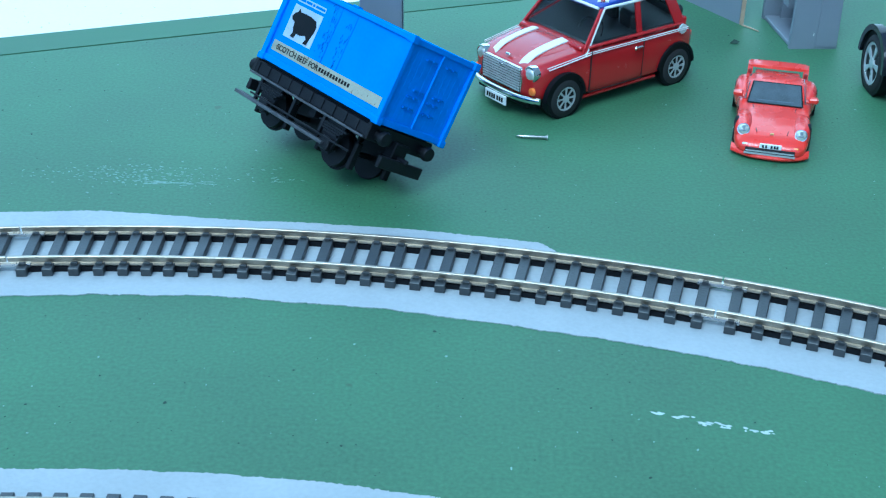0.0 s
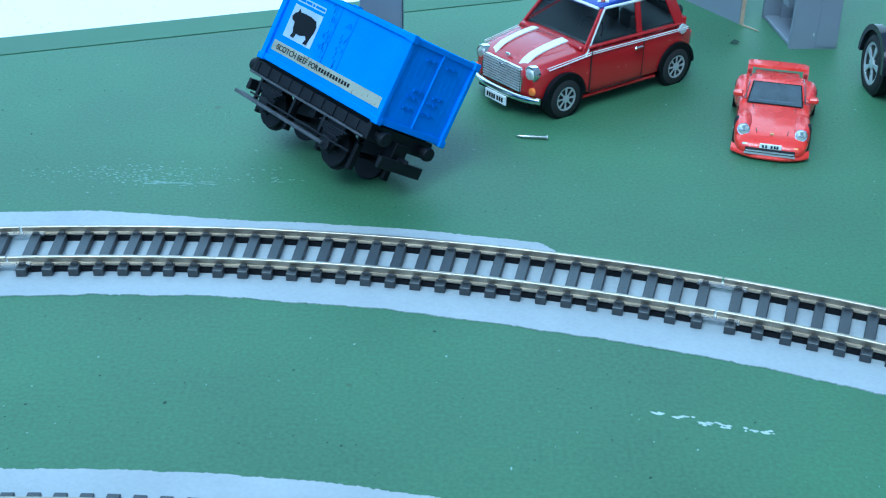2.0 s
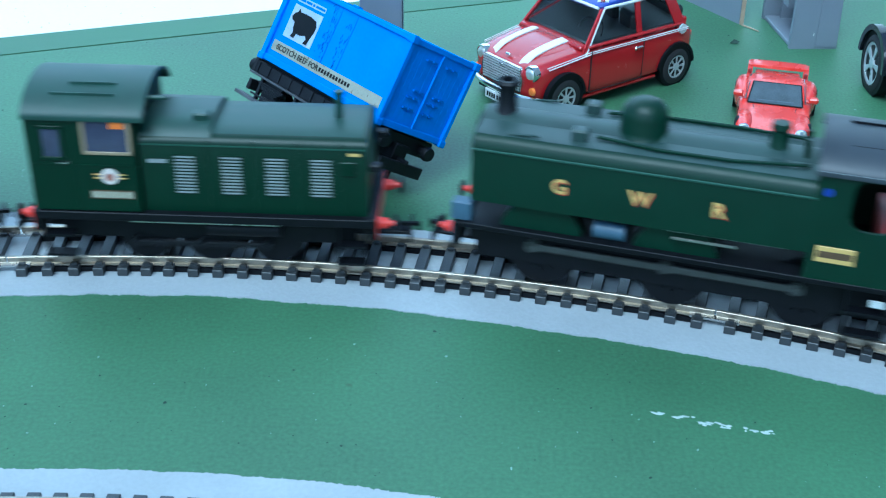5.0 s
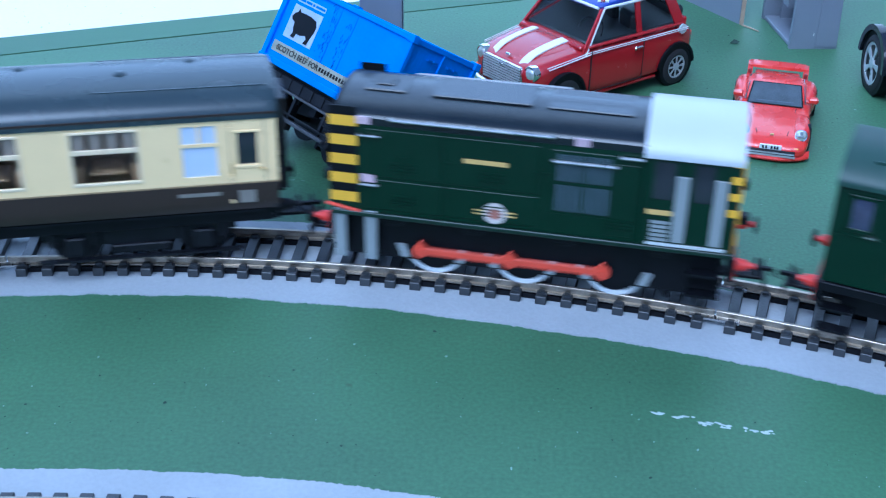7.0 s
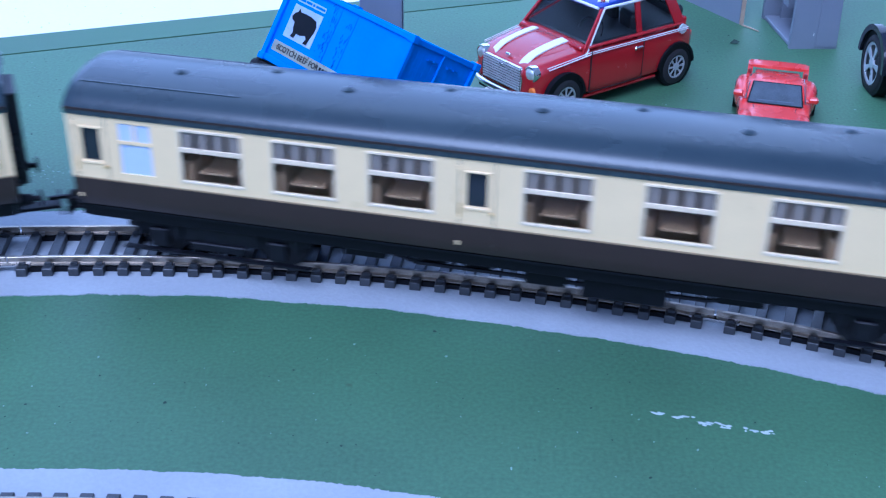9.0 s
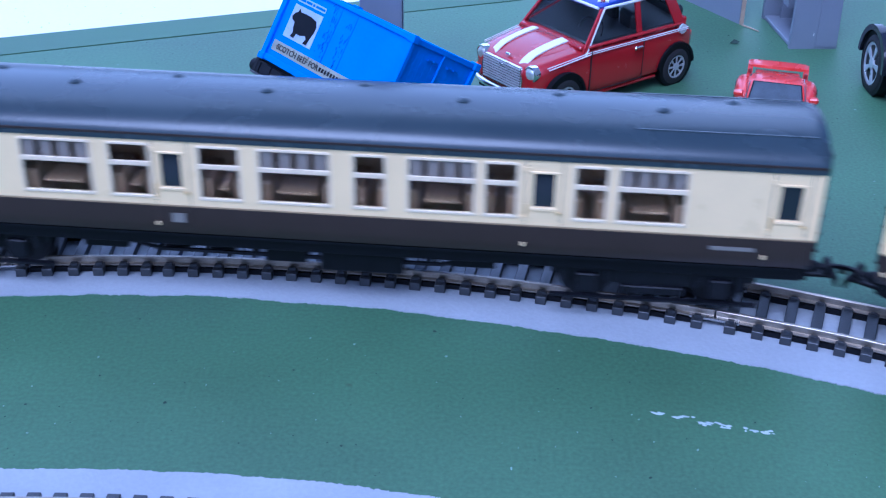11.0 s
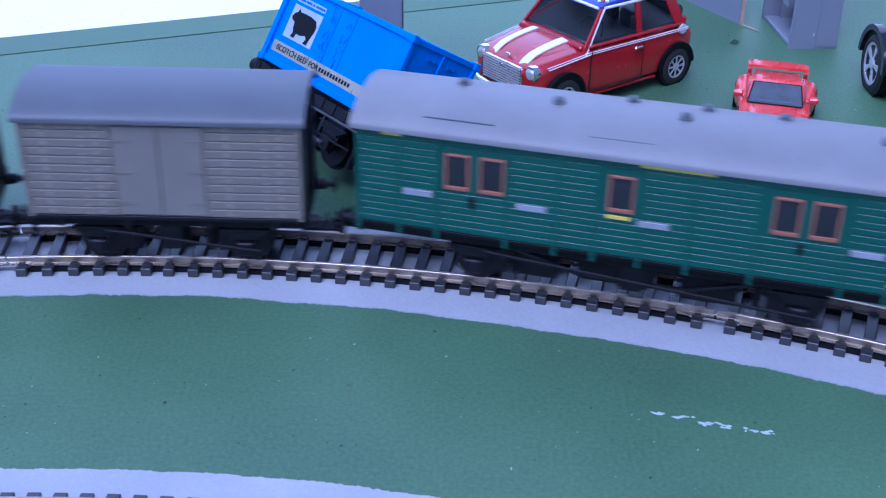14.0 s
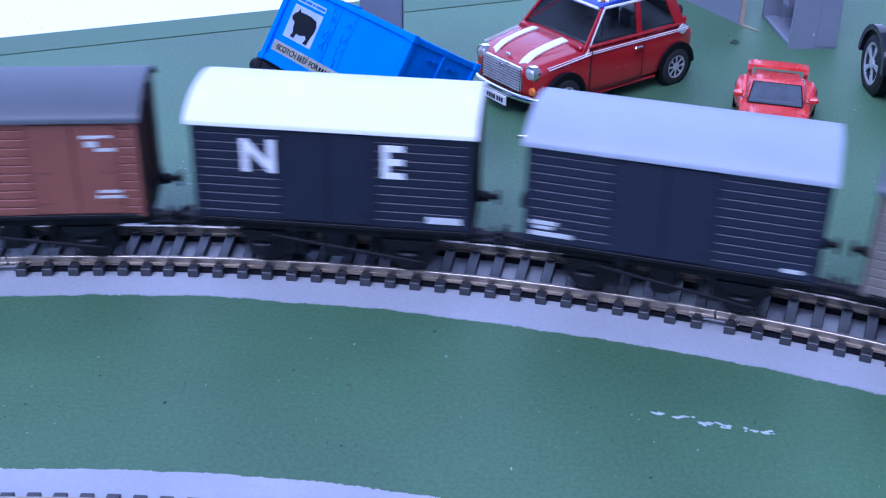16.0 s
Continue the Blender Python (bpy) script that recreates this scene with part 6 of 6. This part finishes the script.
def dark_car():
    """The rear quarter of a large dark toy car stands at the edge of view."""
    ob = thing("toy_dark_car", "large near-black toy car with silver alloy wheels", "toy car", mmpose(192.8, 392.0, 0, 0, 0, 271))
    body = shell([(-64, 16, 9, 18, 3), (-61, 24, 8, 22, 3), (-54, 29, 7, 26.5, 3), (-40, 30.5, 6.5, 30, 3), (0, 31, 6, 34, 4), (35, 30.5, 6.5, 35, 4), (55, 29, 7.5, 31, 3.6), (68, 24, 9, 26, 3), (72, 18, 12, 22, 3)], n=40)
    smoothed(part("body", body, M_CARDARK, ob, "near-black glossy body", smooth=60))
    smoothed(part("cabin", shell([(-40, 18, 26, 30, 3), (-26, 21, 26, 42, 3), (-8, 24, 30, 50, 3.4), (10, 25, 32, 50, 3.4), (30, 23, 32, 44, 3), (40, 21, 32, 36, 3)], n=36), M_CARGLASSDARK, ob, "dark tinted cabin", smooth=60))
    for s in (-1, 1):
        for x in (-45, 46):
            part("wheel_arch", rod(bmesh.new(), "y", x, s * 28.6, 11.8, 12.8, 4.4, 36), M_BLACK, ob, "black wheel arch hollow")
            part("arch_flare", arch_flare(x, s * 30.2, 11.4, 14.6, s, 2.0, 2.2), M_CARDARK, ob, "dark flared arch lip")
            road_wheel(ob, x, s * 27.2, 11.2, 9.0, M_ALLOY, 5, 0.74)
        part("tail_lamp", boxes((-62.5, -60, s * 20 - 3, s * 20 + 3, 15, 19), bevel=0.5), M_RED, ob, "red tail lamp")
    part("bumper", shell([(-67, 16, 8, 13, 3), (-64, 24, 7, 14, 3), (-58, 28, 7, 14, 3)], n=24), M_CARDARK, ob)
    return ob


def tipped_wagon():
    """A container wagon leaning on one side: x along it, z up from the container's floor."""
    ob = thing("container_wagon", "blue container wagon tipped over against a grey pier", "railway wagon", mmpose(-31.4, 365.4, 21.9, -30.5, 2.17, -48.95))
    L, W, H = 30.6, 14.7, 27.4
    box_part = part("container", boxes((-L, L, -W + 0.3, W - 0.3, 0.2, H - 0.2), bevel=0.3), M_BLUE, ob, "bright blue scuffed container")
    for x in (-L, L):
        for y in (-W, W):
            part("corner_post", boxes((x - 1.0, x + 1.0, y - 0.9, y + 0.9, -0.4, H + 0.3), bevel=0.25), M_BLUE, box_part)
            for za, zb in ((H - 1.9, H + 0.7), (-0.7, 1.6)):
                part("corner_casting", boxes((x - 1.5, x + 1.5, y - 1.3, y + 1.3, za, zb), bevel=0.3), M_BLUE, box_part)
    for s in (-1, 1):
        part("top_rail", boxes((-L, L, s * W - 0.7, s * W + 0.5, H - 1.4, H + 0.2), bevel=0.2), M_BLUE, box_part)
        part("bottom_rail", boxes((-L, L, s * W - 0.7, s * W + 0.5, -0.3, 1.7), bevel=0.2), M_BLUE, box_part)
        part("end_rail", boxes((s * L - 0.5, s * L + 0.7, -W, W, H - 1.6, H + 0.2), (s * L - 0.5, s * L + 0.7, -W, W, -0.3, 1.8), bevel=0.2), M_BLUE, box_part)
        for k in range(11):
            y = -12.4 + 2.48 * k
            piece(("rib", M_BLUE), lambda: box(bmesh.new(), -0.3, 0.3, -0.8, 0.8, 2.2, H - 2.4, bevel=0.25), box_part, mmpose(s * (L - 0.28), y, 0))
        part("locking_bar", bar(bmesh.new(), (s * (L + 0.3), 0, 0.8), (s * (L + 0.3), 0, H - 0.6), 0.4, 8), M_BLUE, box_part)
        for z in (7.0, 10.5, 12.8, 22.8):
            for y in (-6, -3.4, 3.2, 6):
                piece(("hinge", M_BLUEDARK), lambda: boxes((-0.3, 0.35, -1.0, 1.0, -0.28, 0.28)), box_part, mmpose(s * (L + 0.4), y + (0.8 if z > 11 else -0.6), z))
        for x in (-3.5, 4.5):
            part("panel_seam", boxes((x - 0.12, x + 0.12, s * W - 0.6, s * W - 0.12 * s, 1.9, H - 1.6) if s > 0 else (x - 0.12, x + 0.12, -W + 0.16, -W + 0.6, 7.4, H - 1.6)), M_BLUEDARK, box_part)
    # paper panels on the visible long side
    def panel(name, x0, x1, z0, z1, mat, label, lift=0.0, parent=None):
        return part(name, boxes((x0, x1, -W + 0.1 - lift, -W + 0.45 - lift, z0, z1)), mat, parent or box_part, label)
    poster = panel("poster", -25.8, -10.6, 9.4, 20.6, M_PAPER, "off-white poster with a black bull")
    bull = bmesh.new()
    outline = [(-25.8 + 15.2 * u, 20.6 - 11.2 * v) for u, v in ((0.07, 0.38), (0.12, 0.25), (0.2, 0.2), (0.22, 0.09), (0.29, 0.17), (0.46, 0.15), (0.66, 0.16), (0.85, 0.21), (0.93, 0.36), (0.92, 0.55), (0.88, 0.72), (0.84, 0.95),
               (0.72, 0.95), (0.78, 0.8), (0.70, 0.72), (0.55, 0.79), (0.40, 0.78), (0.37, 0.93), (0.25, 0.92), (0.30, 0.78), (0.24, 0.66), (0.22, 0.50), (0.12, 0.46))]
    prism(bull, outline, -W - 0.12, -W + 0.2, "xz")
    part("bull", bull, M_BLACK, poster, "black bull shape", smooth=0)
    head = panel("header_strip", -25.6, -10.6, 21.6, 23.4, M_PAPER, "white strip with unreadable writing")
    for x0, x1 in ((-25, -21.5), (-21, -18), (-17.4, -16.4), (-15.8, -11)):
        panel("writing_bar", x0, x1, 22.1, 22.9, M_BLUEDARK, "", 0.12, head)
    band = panel("name_band", -28.6, 29.0, 3.6, 7.2, M_BAND, "dirty grey-yellow band with dark writing")
    letters("writing", "SCOTCH BEEF FOR", 2.7, mmpose(-14.4, -W - 0.05, 5.3), M_BLACK, band, "dark writing", depth=0.06)
    for k in range(11):
        panel("writing_bar", -2.6 + 1.5 * k, -1.7 + 1.5 * k, 4.7, 6.0, M_BLACK, "", 0.12, band)
    chips = bmesh.new()
    for k in range(70):
        line = random.choice((-7.2, -5.6, -4.4, 1.6, 3.2))
        x, z = line + random.gauss(0, 0.7), random.uniform(7.5, H - 1) if line < 0 else random.uniform(8, 22)
        a, b = random.uniform(0.05, 0.16), random.uniform(0.2, 0.9)
        prism(chips, [(x - a, z - b * 0.6), (x + a * 0.4, z - b), (x + a, z + b * 0.5), (x, z + b)], -W + 0.1, -W + 0.36, "xz")
    part("rust_chip", chips, M_RUST, box_part, "rusty chips and scratches in the blue paint", kind="stuff")
    # black chassis
    END = {-1: -33.2, 1: 28.0}
    for s in (-1, 1):
        part("solebar", boxes((-33, 27.5, s * 13 - 1.0, s * 13 + 1.0, -5.6, -1.6), bevel=0.25), M_SOOT, ob)
        part("solebar_rib", boxes(*[(x - 0.35, x + 0.35, s * 14 - 0.3, s * 14 + 0.3, -5.4, -1.8) for x in range(-31, 28, 6)]), M_SOOT, ob)
        # flange and footboard colour holds both dust and the highlights on their edges
        part("solebar_flange", boxes((-33.5, 28, s * 14.2 - 0.9, s * 14.2 + 0.9, -6.3, -5.6), bevel=0.15), M_DUSTGLINT, ob, "black flange, paled by dust and painted highlight")
        part("foot_board", boxes((-36, 13, s * 14.0 - 1.7, s * 14.0 + 1.2, -14.6, -13.5), bevel=0.15), M_DUSTGLINT, ob, "black footboard, paled by dust and painted highlight")
        part("brake_lever", boxes((-29, 25, s * 14.6 - 0.4, s * 14.6 + 0.4, -12.4, -11.8), bevel=0.1), M_SOOT, ob)
        for x in (-27, -8, 8):
            part("board_hanger", boxes((x - 0.6, x + 0.6, s * 13.4 - 0.5, s * 13.4 + 0.5, -13.8, -5.8)), M_SOOT, ob)
        for x in (-21.5, 13.0):
            bm = bmesh.new()
            prism(bm, [(x - 5.5, -5.5), (x + 5.5, -5.5), (x + 2, -16.5), (x - 2, -16.5)], s * 12.4 - 0.5, s * 12.4 + 0.5, "xz")
            box(bm, x - 2.2, x + 2.2, s * 13 - 1.6, s * 13 + 1.6, -15.8, -11.6, bevel=0.4)
            for k in range(4):
                box(bm, x - 7 + 1.2 * k, x + 7 - 1.2 * k, s * 13 - 0.8, s * 13 + 0.8, -8.2 - 0.8 * k, -7.6 - 0.8 * k)
            part("axle_guard", bm, M_SOOT, ob)
            part("brake_shoe", boxes((x - 9, x - 7.4, s * 8 - 1.3, s * 8 + 1.3, -18, -9), (x + 7.4, x + 9, s * 8 - 1.3, s * 8 + 1.3, -18, -9), bevel=0.3), M_BLACK, ob)
        for sx in (-1, 1):
            b = bmesh.new()
            rod(b, "x", END[sx] + sx * 2.0, s * 10, -4.0, 1.6, 4, 16)
            turned(b, "x", END[sx] + sx * 4.4, s * 10, -4.0, [(0, -1), (2.3, -1), (2.4, -0.2), (2.1, 0.8), (0, 1.0)], 22)
            part("buffer", b, M_SOOT, ob, "black buffer")
    part("floor_frame", boxes((-33, 28, -12, 12, -3.4, -0.3)), M_BLACK, ob)
    part("cross_beam", boxes((-1.5, 1.5, -12, 12, -9, -3.4), (-26, -24, -12, 12, -7, -3.4), (20, 22, -12, 12, -7, -3.4)), M_BLACK, ob)
    for sx in (-1, 1):
        part("headstock", boxes((END[sx] - 0.9, END[sx] + 0.9, -14.2, 14.2, -6.4, -0.9), bevel=0.25), M_SOOT, ob)
        c = boxes((*sorted((END[sx] - sx * 4, END[sx] + sx * 5.5)), -1.8, 1.8, -10.6, -9.4), (*sorted((END[sx] + sx * 4.2, END[sx] + sx * 5.8)), -9.6, 9.6, -12.6, -8.8), (*sorted((END[sx] + sx * 2.8, END[sx] + sx * 7.5)), -0.6, 0.6, -9, -7.6), bevel=0.25)
        part("coupling", c, M_SOOT, ob, "wide black coupling bar")
        part("coupling_mount", boxes((*sorted((END[sx] - sx, END[sx] + sx * 3)), -3, 3, -11, -4), bevel=0.3), M_BLACK, ob)
    for x in (-21.5, 13.0):
        wheels = bmesh.new()
        for s in (-1, 1):
            rod(wheels, "y", x, s * 8.2, -13.8, 6.2, 2.2, 32)
            rod(wheels, "y", x, s * 7.0, -13.8, 7.0, 0.6, 32)
            rod(wheels, "y", x, s * 9.4, -13.8, 1.6, 0.6, 14)
        rod(wheels, "y", x, 0, -13.8, 1.0, 24, 10)
        part("wheelset", wheels, M_BLACK, ob)
    return ob


# ---- grey bridge piers ----
def bridge_pier(m, width, depth, label):
    """A hollow moulded pier: tapered front and back panels joined by a web with shelves, open to one side."""
    ob = thing("bridge_pier", label, "model bridge pier", m, group="bridge piers")
    h = 95.0
    def tapered(y0, y1, name):
        return part(name, prism(bmesh.new(), [(-width / 2, 0), (width / 2, 0), (width / 2 - 2.5, h), (-width / 2 + 0.5, h)], y0, y1, "xz"), M_PIER, ob, "tapered grey panel", smooth=0)
    tapered(0, 2.2, "front_panel")
    tapered(depth - 2.2, depth, "back_panel")
    part("web", boxes((width / 2 - 5, width / 2 - 3, 2.2, depth - 2.2, 0, h)), M_PIER, ob)
    part("foot", boxes((-width / 2 + 0.6, width / 2 - 4, 2.2, depth - 2.2, 0, 1.8), bevel=0.3), M_PIER, ob)
    for z in (14.0, 38, 66):
        shelf = boxes((-width / 2 + 7.0, width / 2 - 4, 2.2, depth - 2.2, z - 1.0, z + 1.0), bevel=0.3)
        part("shelf", shelf, M_PIER, ob)
    for y in (2.2, depth - 6):
        part("gusset", prism(bmesh.new(), [(-width / 2 + 6.6, 1.8), (width / 2 - 4, 1.8), (width / 2 - 4, 13), (-width / 2 + 6.6, 13)], y + 0.05, y + 1.6, "xz"), M_PIER, ob)
    part("facing", prism(bmesh.new(), [(0.6, 1.2), (width / 2 - 0.4, 1.2), (width / 2 - 2.9, h), (1.4, h)], -0.5, 0.1, "xz"), M_PIER, ob, "raised strip on the front panel", smooth=0)
    for k in range(2):
        y = depth * (0.36 + 0.34 * k)
        z = 13 + 9 * k
        part("corbel", prism(bmesh.new(), [(-width / 2 + 2, z), (width / 2 - 4, z), (width / 2 - 4, z + 19), (width / 2 - 8, z + 15), (width / 2 - 12, z + 7), (-width / 2 + 2, z + 4)], y, y + depth * 0.16, "xz"), M_PIER, ob, "curved grey corbel", smooth=40)
    part("paint_chip", boxes((-0.7, -0.3, -0.12, 0.05, 5.6, 6.8)), M_DULLWHITE, ob, "white paint chip")
    return ob


def scatter(name, spots, material, label, category, kind="stuff"):
    bm = bmesh.new()
    for x, y, rx, ry, turn in spots:
        n = 9
        pts = []
        for i in range(n):
            a = 2 * math.pi * i / n
            k = random.uniform(0.55, 1.1)
            u, v = rx * k * math.cos(a), ry * k * math.sin(a)
            pts.append((x + u * math.cos(turn) - v * math.sin(turn), y + u * math.sin(turn) + v * math.cos(turn)))
        prism(bm, pts, 0.0, 0.06 + random.uniform(0, 0.03), "xy")
    return tagged(part(name, bm, material, smooth=0), label, category, kind=kind)


M_SCUFF = paint("thin_paint_scuff", (0.24, 0.34, 0.29), 0.7, vary=0.3, scale=900, bump=0.3)
# paler black: dust plus edge highlights painted into one colour
M_DUSTGLINT = paint("dust_and_highlight_edge", (0.055, 0.058, 0.066), 0.5, vary=0.5, scale=900, bump=0.3)
M_LENS = paint("lamp_lens", (0.70, 0.72, 0.66), 0.12, metal=0.6, vary=0.25, scale=1500)
M_SILVERGREY = paint("silver_grey_paint", (0.46, 0.47, 0.47), 0.35, metal=0.3, vary=0.12, scale=900)
M_ALLOY = paint("bright_alloy", (0.66, 0.68, 0.70), 0.3, metal=0.5, vary=0.15, scale=700)
M_SEAM = paint("dark_gap", (0.03, 0.006, 0.006), 0.7, vary=0.2, scale=900)
M_CABINDARK = paint("dark_cabin_plastic", (0.014, 0.016, 0.018), 0.5, vary=0.2, scale=600)
M_CARGLASS = glass("car_glazing", (0.72, 0.82, 0.84), 0.04, 1.4)
M_CARGLASSDARK = paint("dark_car_glazing", (0.085, 0.10, 0.11), 0.1, vary=0.3, scale=700)
M_BLUEDARK = paint("dark_blue_shade", (0.004, 0.135, 0.55), 0.5, vary=0.15, scale=700)
M_RUST = paint("rust_scratch", (0.02, 0.13, 0.45), 0.7, vary=0.5, scale=1500, speck=(0.10, 0.075, 0.09), speck_at=0.60)
M_PAPER = paint("scuffed_paper", (0.36, 0.43, 0.56), 0.6, vary=0.15, scale=500, speck=(0.25, 0.25, 0.28), speck_at=0.68)
M_BAND = paint("dirty_band", (0.30, 0.31, 0.25), 0.6, vary=0.2, scale=400, speck=(0.16, 0.13, 0.09), speck_at=0.62)
M_LEAF = paint("dry_leaf", (0.025, 0.05, 0.035), 0.8, vary=0.3, scale=900)
M_TWIG = paint("pale_straw", (0.40, 0.30, 0.20), 0.7, vary=0.2, scale=900)

small_car(), sports_car(), dark_car(), tipped_wagon()
bridge_pier(mmpose(151.9, 481.9, 0, 0, 0, 4), 20.0, 40.0, "grey moulded bridge pier open on one side")
bridge_pier(mmpose(-24.0, 430, 0, 0, 0, 180), 16.0, 18.0, "grey moulded bridge pier behind the tipped wagon")
far_plate = thing("model_bridge", "blue-grey flat side of a model bridge on edge", "model bridge")
part("plate", prism(bmesh.new(), [(127.2, 511.5), (128.6, 512.4), (97.6, 567), (96.2, 566.2)], 0, 80, "xy"), M_PIER, far_plate, smooth=0)
part("edge_strip", boxes((127.4, 129.0, 510.6, 512.2, 0, 80)), M_TWIG, far_plate, "thin brown edge")

screw = thing("screw", "small bright steel screw lying on the green board", "screw", mmpose(29.9, 385.8, 0.9, 0, 0, -4.7))
sb = turned(bmesh.new(), "x", 0, 0, 0, [(0, -5.6), (0.35, -4.6), (0.5, -3.4), (0.5, 4.6), (0.9, 5.2), (0.95, 5.6), (0, 5.7)], 14)
part("shank", sb, M_STEEL, screw)
for k in range(9):
    piece(("thread", M_STEEL), lambda: turned(bmesh.new(), "x", 0, 0, 0, [(0.45, -0.14), (0.78, 0), (0.45, 0.14)], 12), screw, mmpose(-1.6 + 0.66 * k, 0, 0, 0, 8, 0))

leaf = tagged(part("leaf", loft(bmesh.new(), [[(118.6, 487, 0.05), (120, 488.4, 0.9), (121.8, 488, 0.4), (120.6, 486.2, 0.2)], [(118.4, 486.6, 0.3), (120.2, 487.6, 1.6), (122.6, 487.2, 0.8), (121.0, 485.2, 0.4)]]), M_LEAF, smooth=0),
              "small dark curled leaf scrap on the board", "leaf")
straw = tagged(part("straw", bar(bar(bmesh.new(), (128.0, 509, 0.5), (131.4, 505.2, 0.4), 0.35, 6), (131.4, 505.2, 0.4), (133.6, 501.5, 0.4), 0.3, 6), M_TWIG), "thin pale straw lying beside the pier", "straw")

# scratches and specks in the green paint
spots = []
for cx, cy, rx, ry, n in ((51.6, 230.9, 1.6, 0.4, 7), (57.5, 229.6, 2.2, 0.35, 6), (64.5, 226.9, 4.0, 0.7, 16), (74.0, 224.4, 3.2, 0.5, 10), (68.5, 225.8, 3, 0.3, 4)):
    for k in range(n):
        spots.append((cx + random.uniform(-rx, rx), cy + random.uniform(-ry, ry), random.uniform(0.3, 1.3), random.uniform(0.12, 0.4), random.uniform(-0.45, -0.1)))
scatter("scratch", spots, M_CHIP, "pale scratches in the green paint near the track", "paint scratch")
spots = []
for k in range(230):
    t = random.random()
    spots.append((random.gauss(-97, 17), random.gauss(352, 4.2), random.uniform(0.15, 0.8), random.uniform(0.1, 0.28), random.uniform(-0.5, 0.2)))
for k in range(26):
    spots.append((random.gauss(-86, 6), random.gauss(346.6, 0.6), random.uniform(0.8, 2.4), random.uniform(0.12, 0.3), random.uniform(-0.15, 0.1)))
for k in range(10):
    spots.append((random.gauss(-53, 4), random.gauss(351, 1.5), random.uniform(0.3, 1.2), random.uniform(0.1, 0.2), random.uniform(0.2, 1.0)))
scatter("scuff", spots, M_SCUFF, "pale scuffed patch in the green paint beside the wagon", "paint scuff")
pale, dark = [], []
for k in range(1100):
    x, y = random.uniform(-190, 230), random.uniform(185, 520)
    r = random.uniform(0.1, 0.3) * (2.0 if random.random() < 0.1 else 1)
    if 478 < math.hypot(x - CX, y - CY) < 532:
        continue
    (pale if random.random() < 0.4 else dark).append((x, y, r, r * random.uniform(0.5, 1), random.uniform(0, 3)))
scatter("paint_speck", pale, M_SCUFF, "tiny pale specks on the green board", "specks")
scatter("dirt_speck", dark, M_LEAF, "tiny dark specks on the green board", "specks")


# ---- what moves ----
# degrees that the train has gone along the curve, by seconds
GONE = [(0.0, 0.0), (3.0, 36.0), (5.5, 66.0), (6.0, 71.93), (6.5, 77.88), (7.0, 83.93), (7.5, 90.05), (8.0, 95.95), (8.5, 102.25), (9.0, 108.2), (9.5, 114.4), (10.0, 120.5),
        (12.5, 150.36), (13.0, 156.45), (13.5, 162.55), (14.0, 168.45), (14.5, 174.3), (15.0, 179.8), (15.5, 186.2), (16.0, 193.7)]


def gone(t):
    return float(np.interp(t, [g[0] for g in GONE], [g[1] for g in GONE]))


def curve_pose(deg, pivot):
    """The pose on the curve of a vehicle whose axles or bogies stand that far apart."""
    r = math.sqrt(RAD * RAD - (pivot / 2) ** 2)
    return mmpose(*polar(r, deg), RAIL, 0, 0, -deg)


def motions():
    for ob, deg, pivot in TRAIN:
        walk(ob, [(t, curve_pose(deg + gone(t), pivot)) for t in (0.5 * i for i in range(33))])
    # wheels turn and rods swing as far as the train has gone
    beats = [0.08 * i for i in range(201)]
    for ob, x, r, first in WHEELS:
        walk(ob, [(t, mmpose(x, 0, r, 0, first + gone(t) * RAD / r, 0)) for t in beats])
    for ob, x, y, z, throw, r, first in RODS:
        rows = []
        for t in beats:
            a = radians(first + gone(t) * RAD / r)
            rows.append((t, mmpose(x + throw * math.sin(a), y, z + throw * math.cos(a))))
        walk(ob, rows)


motions()
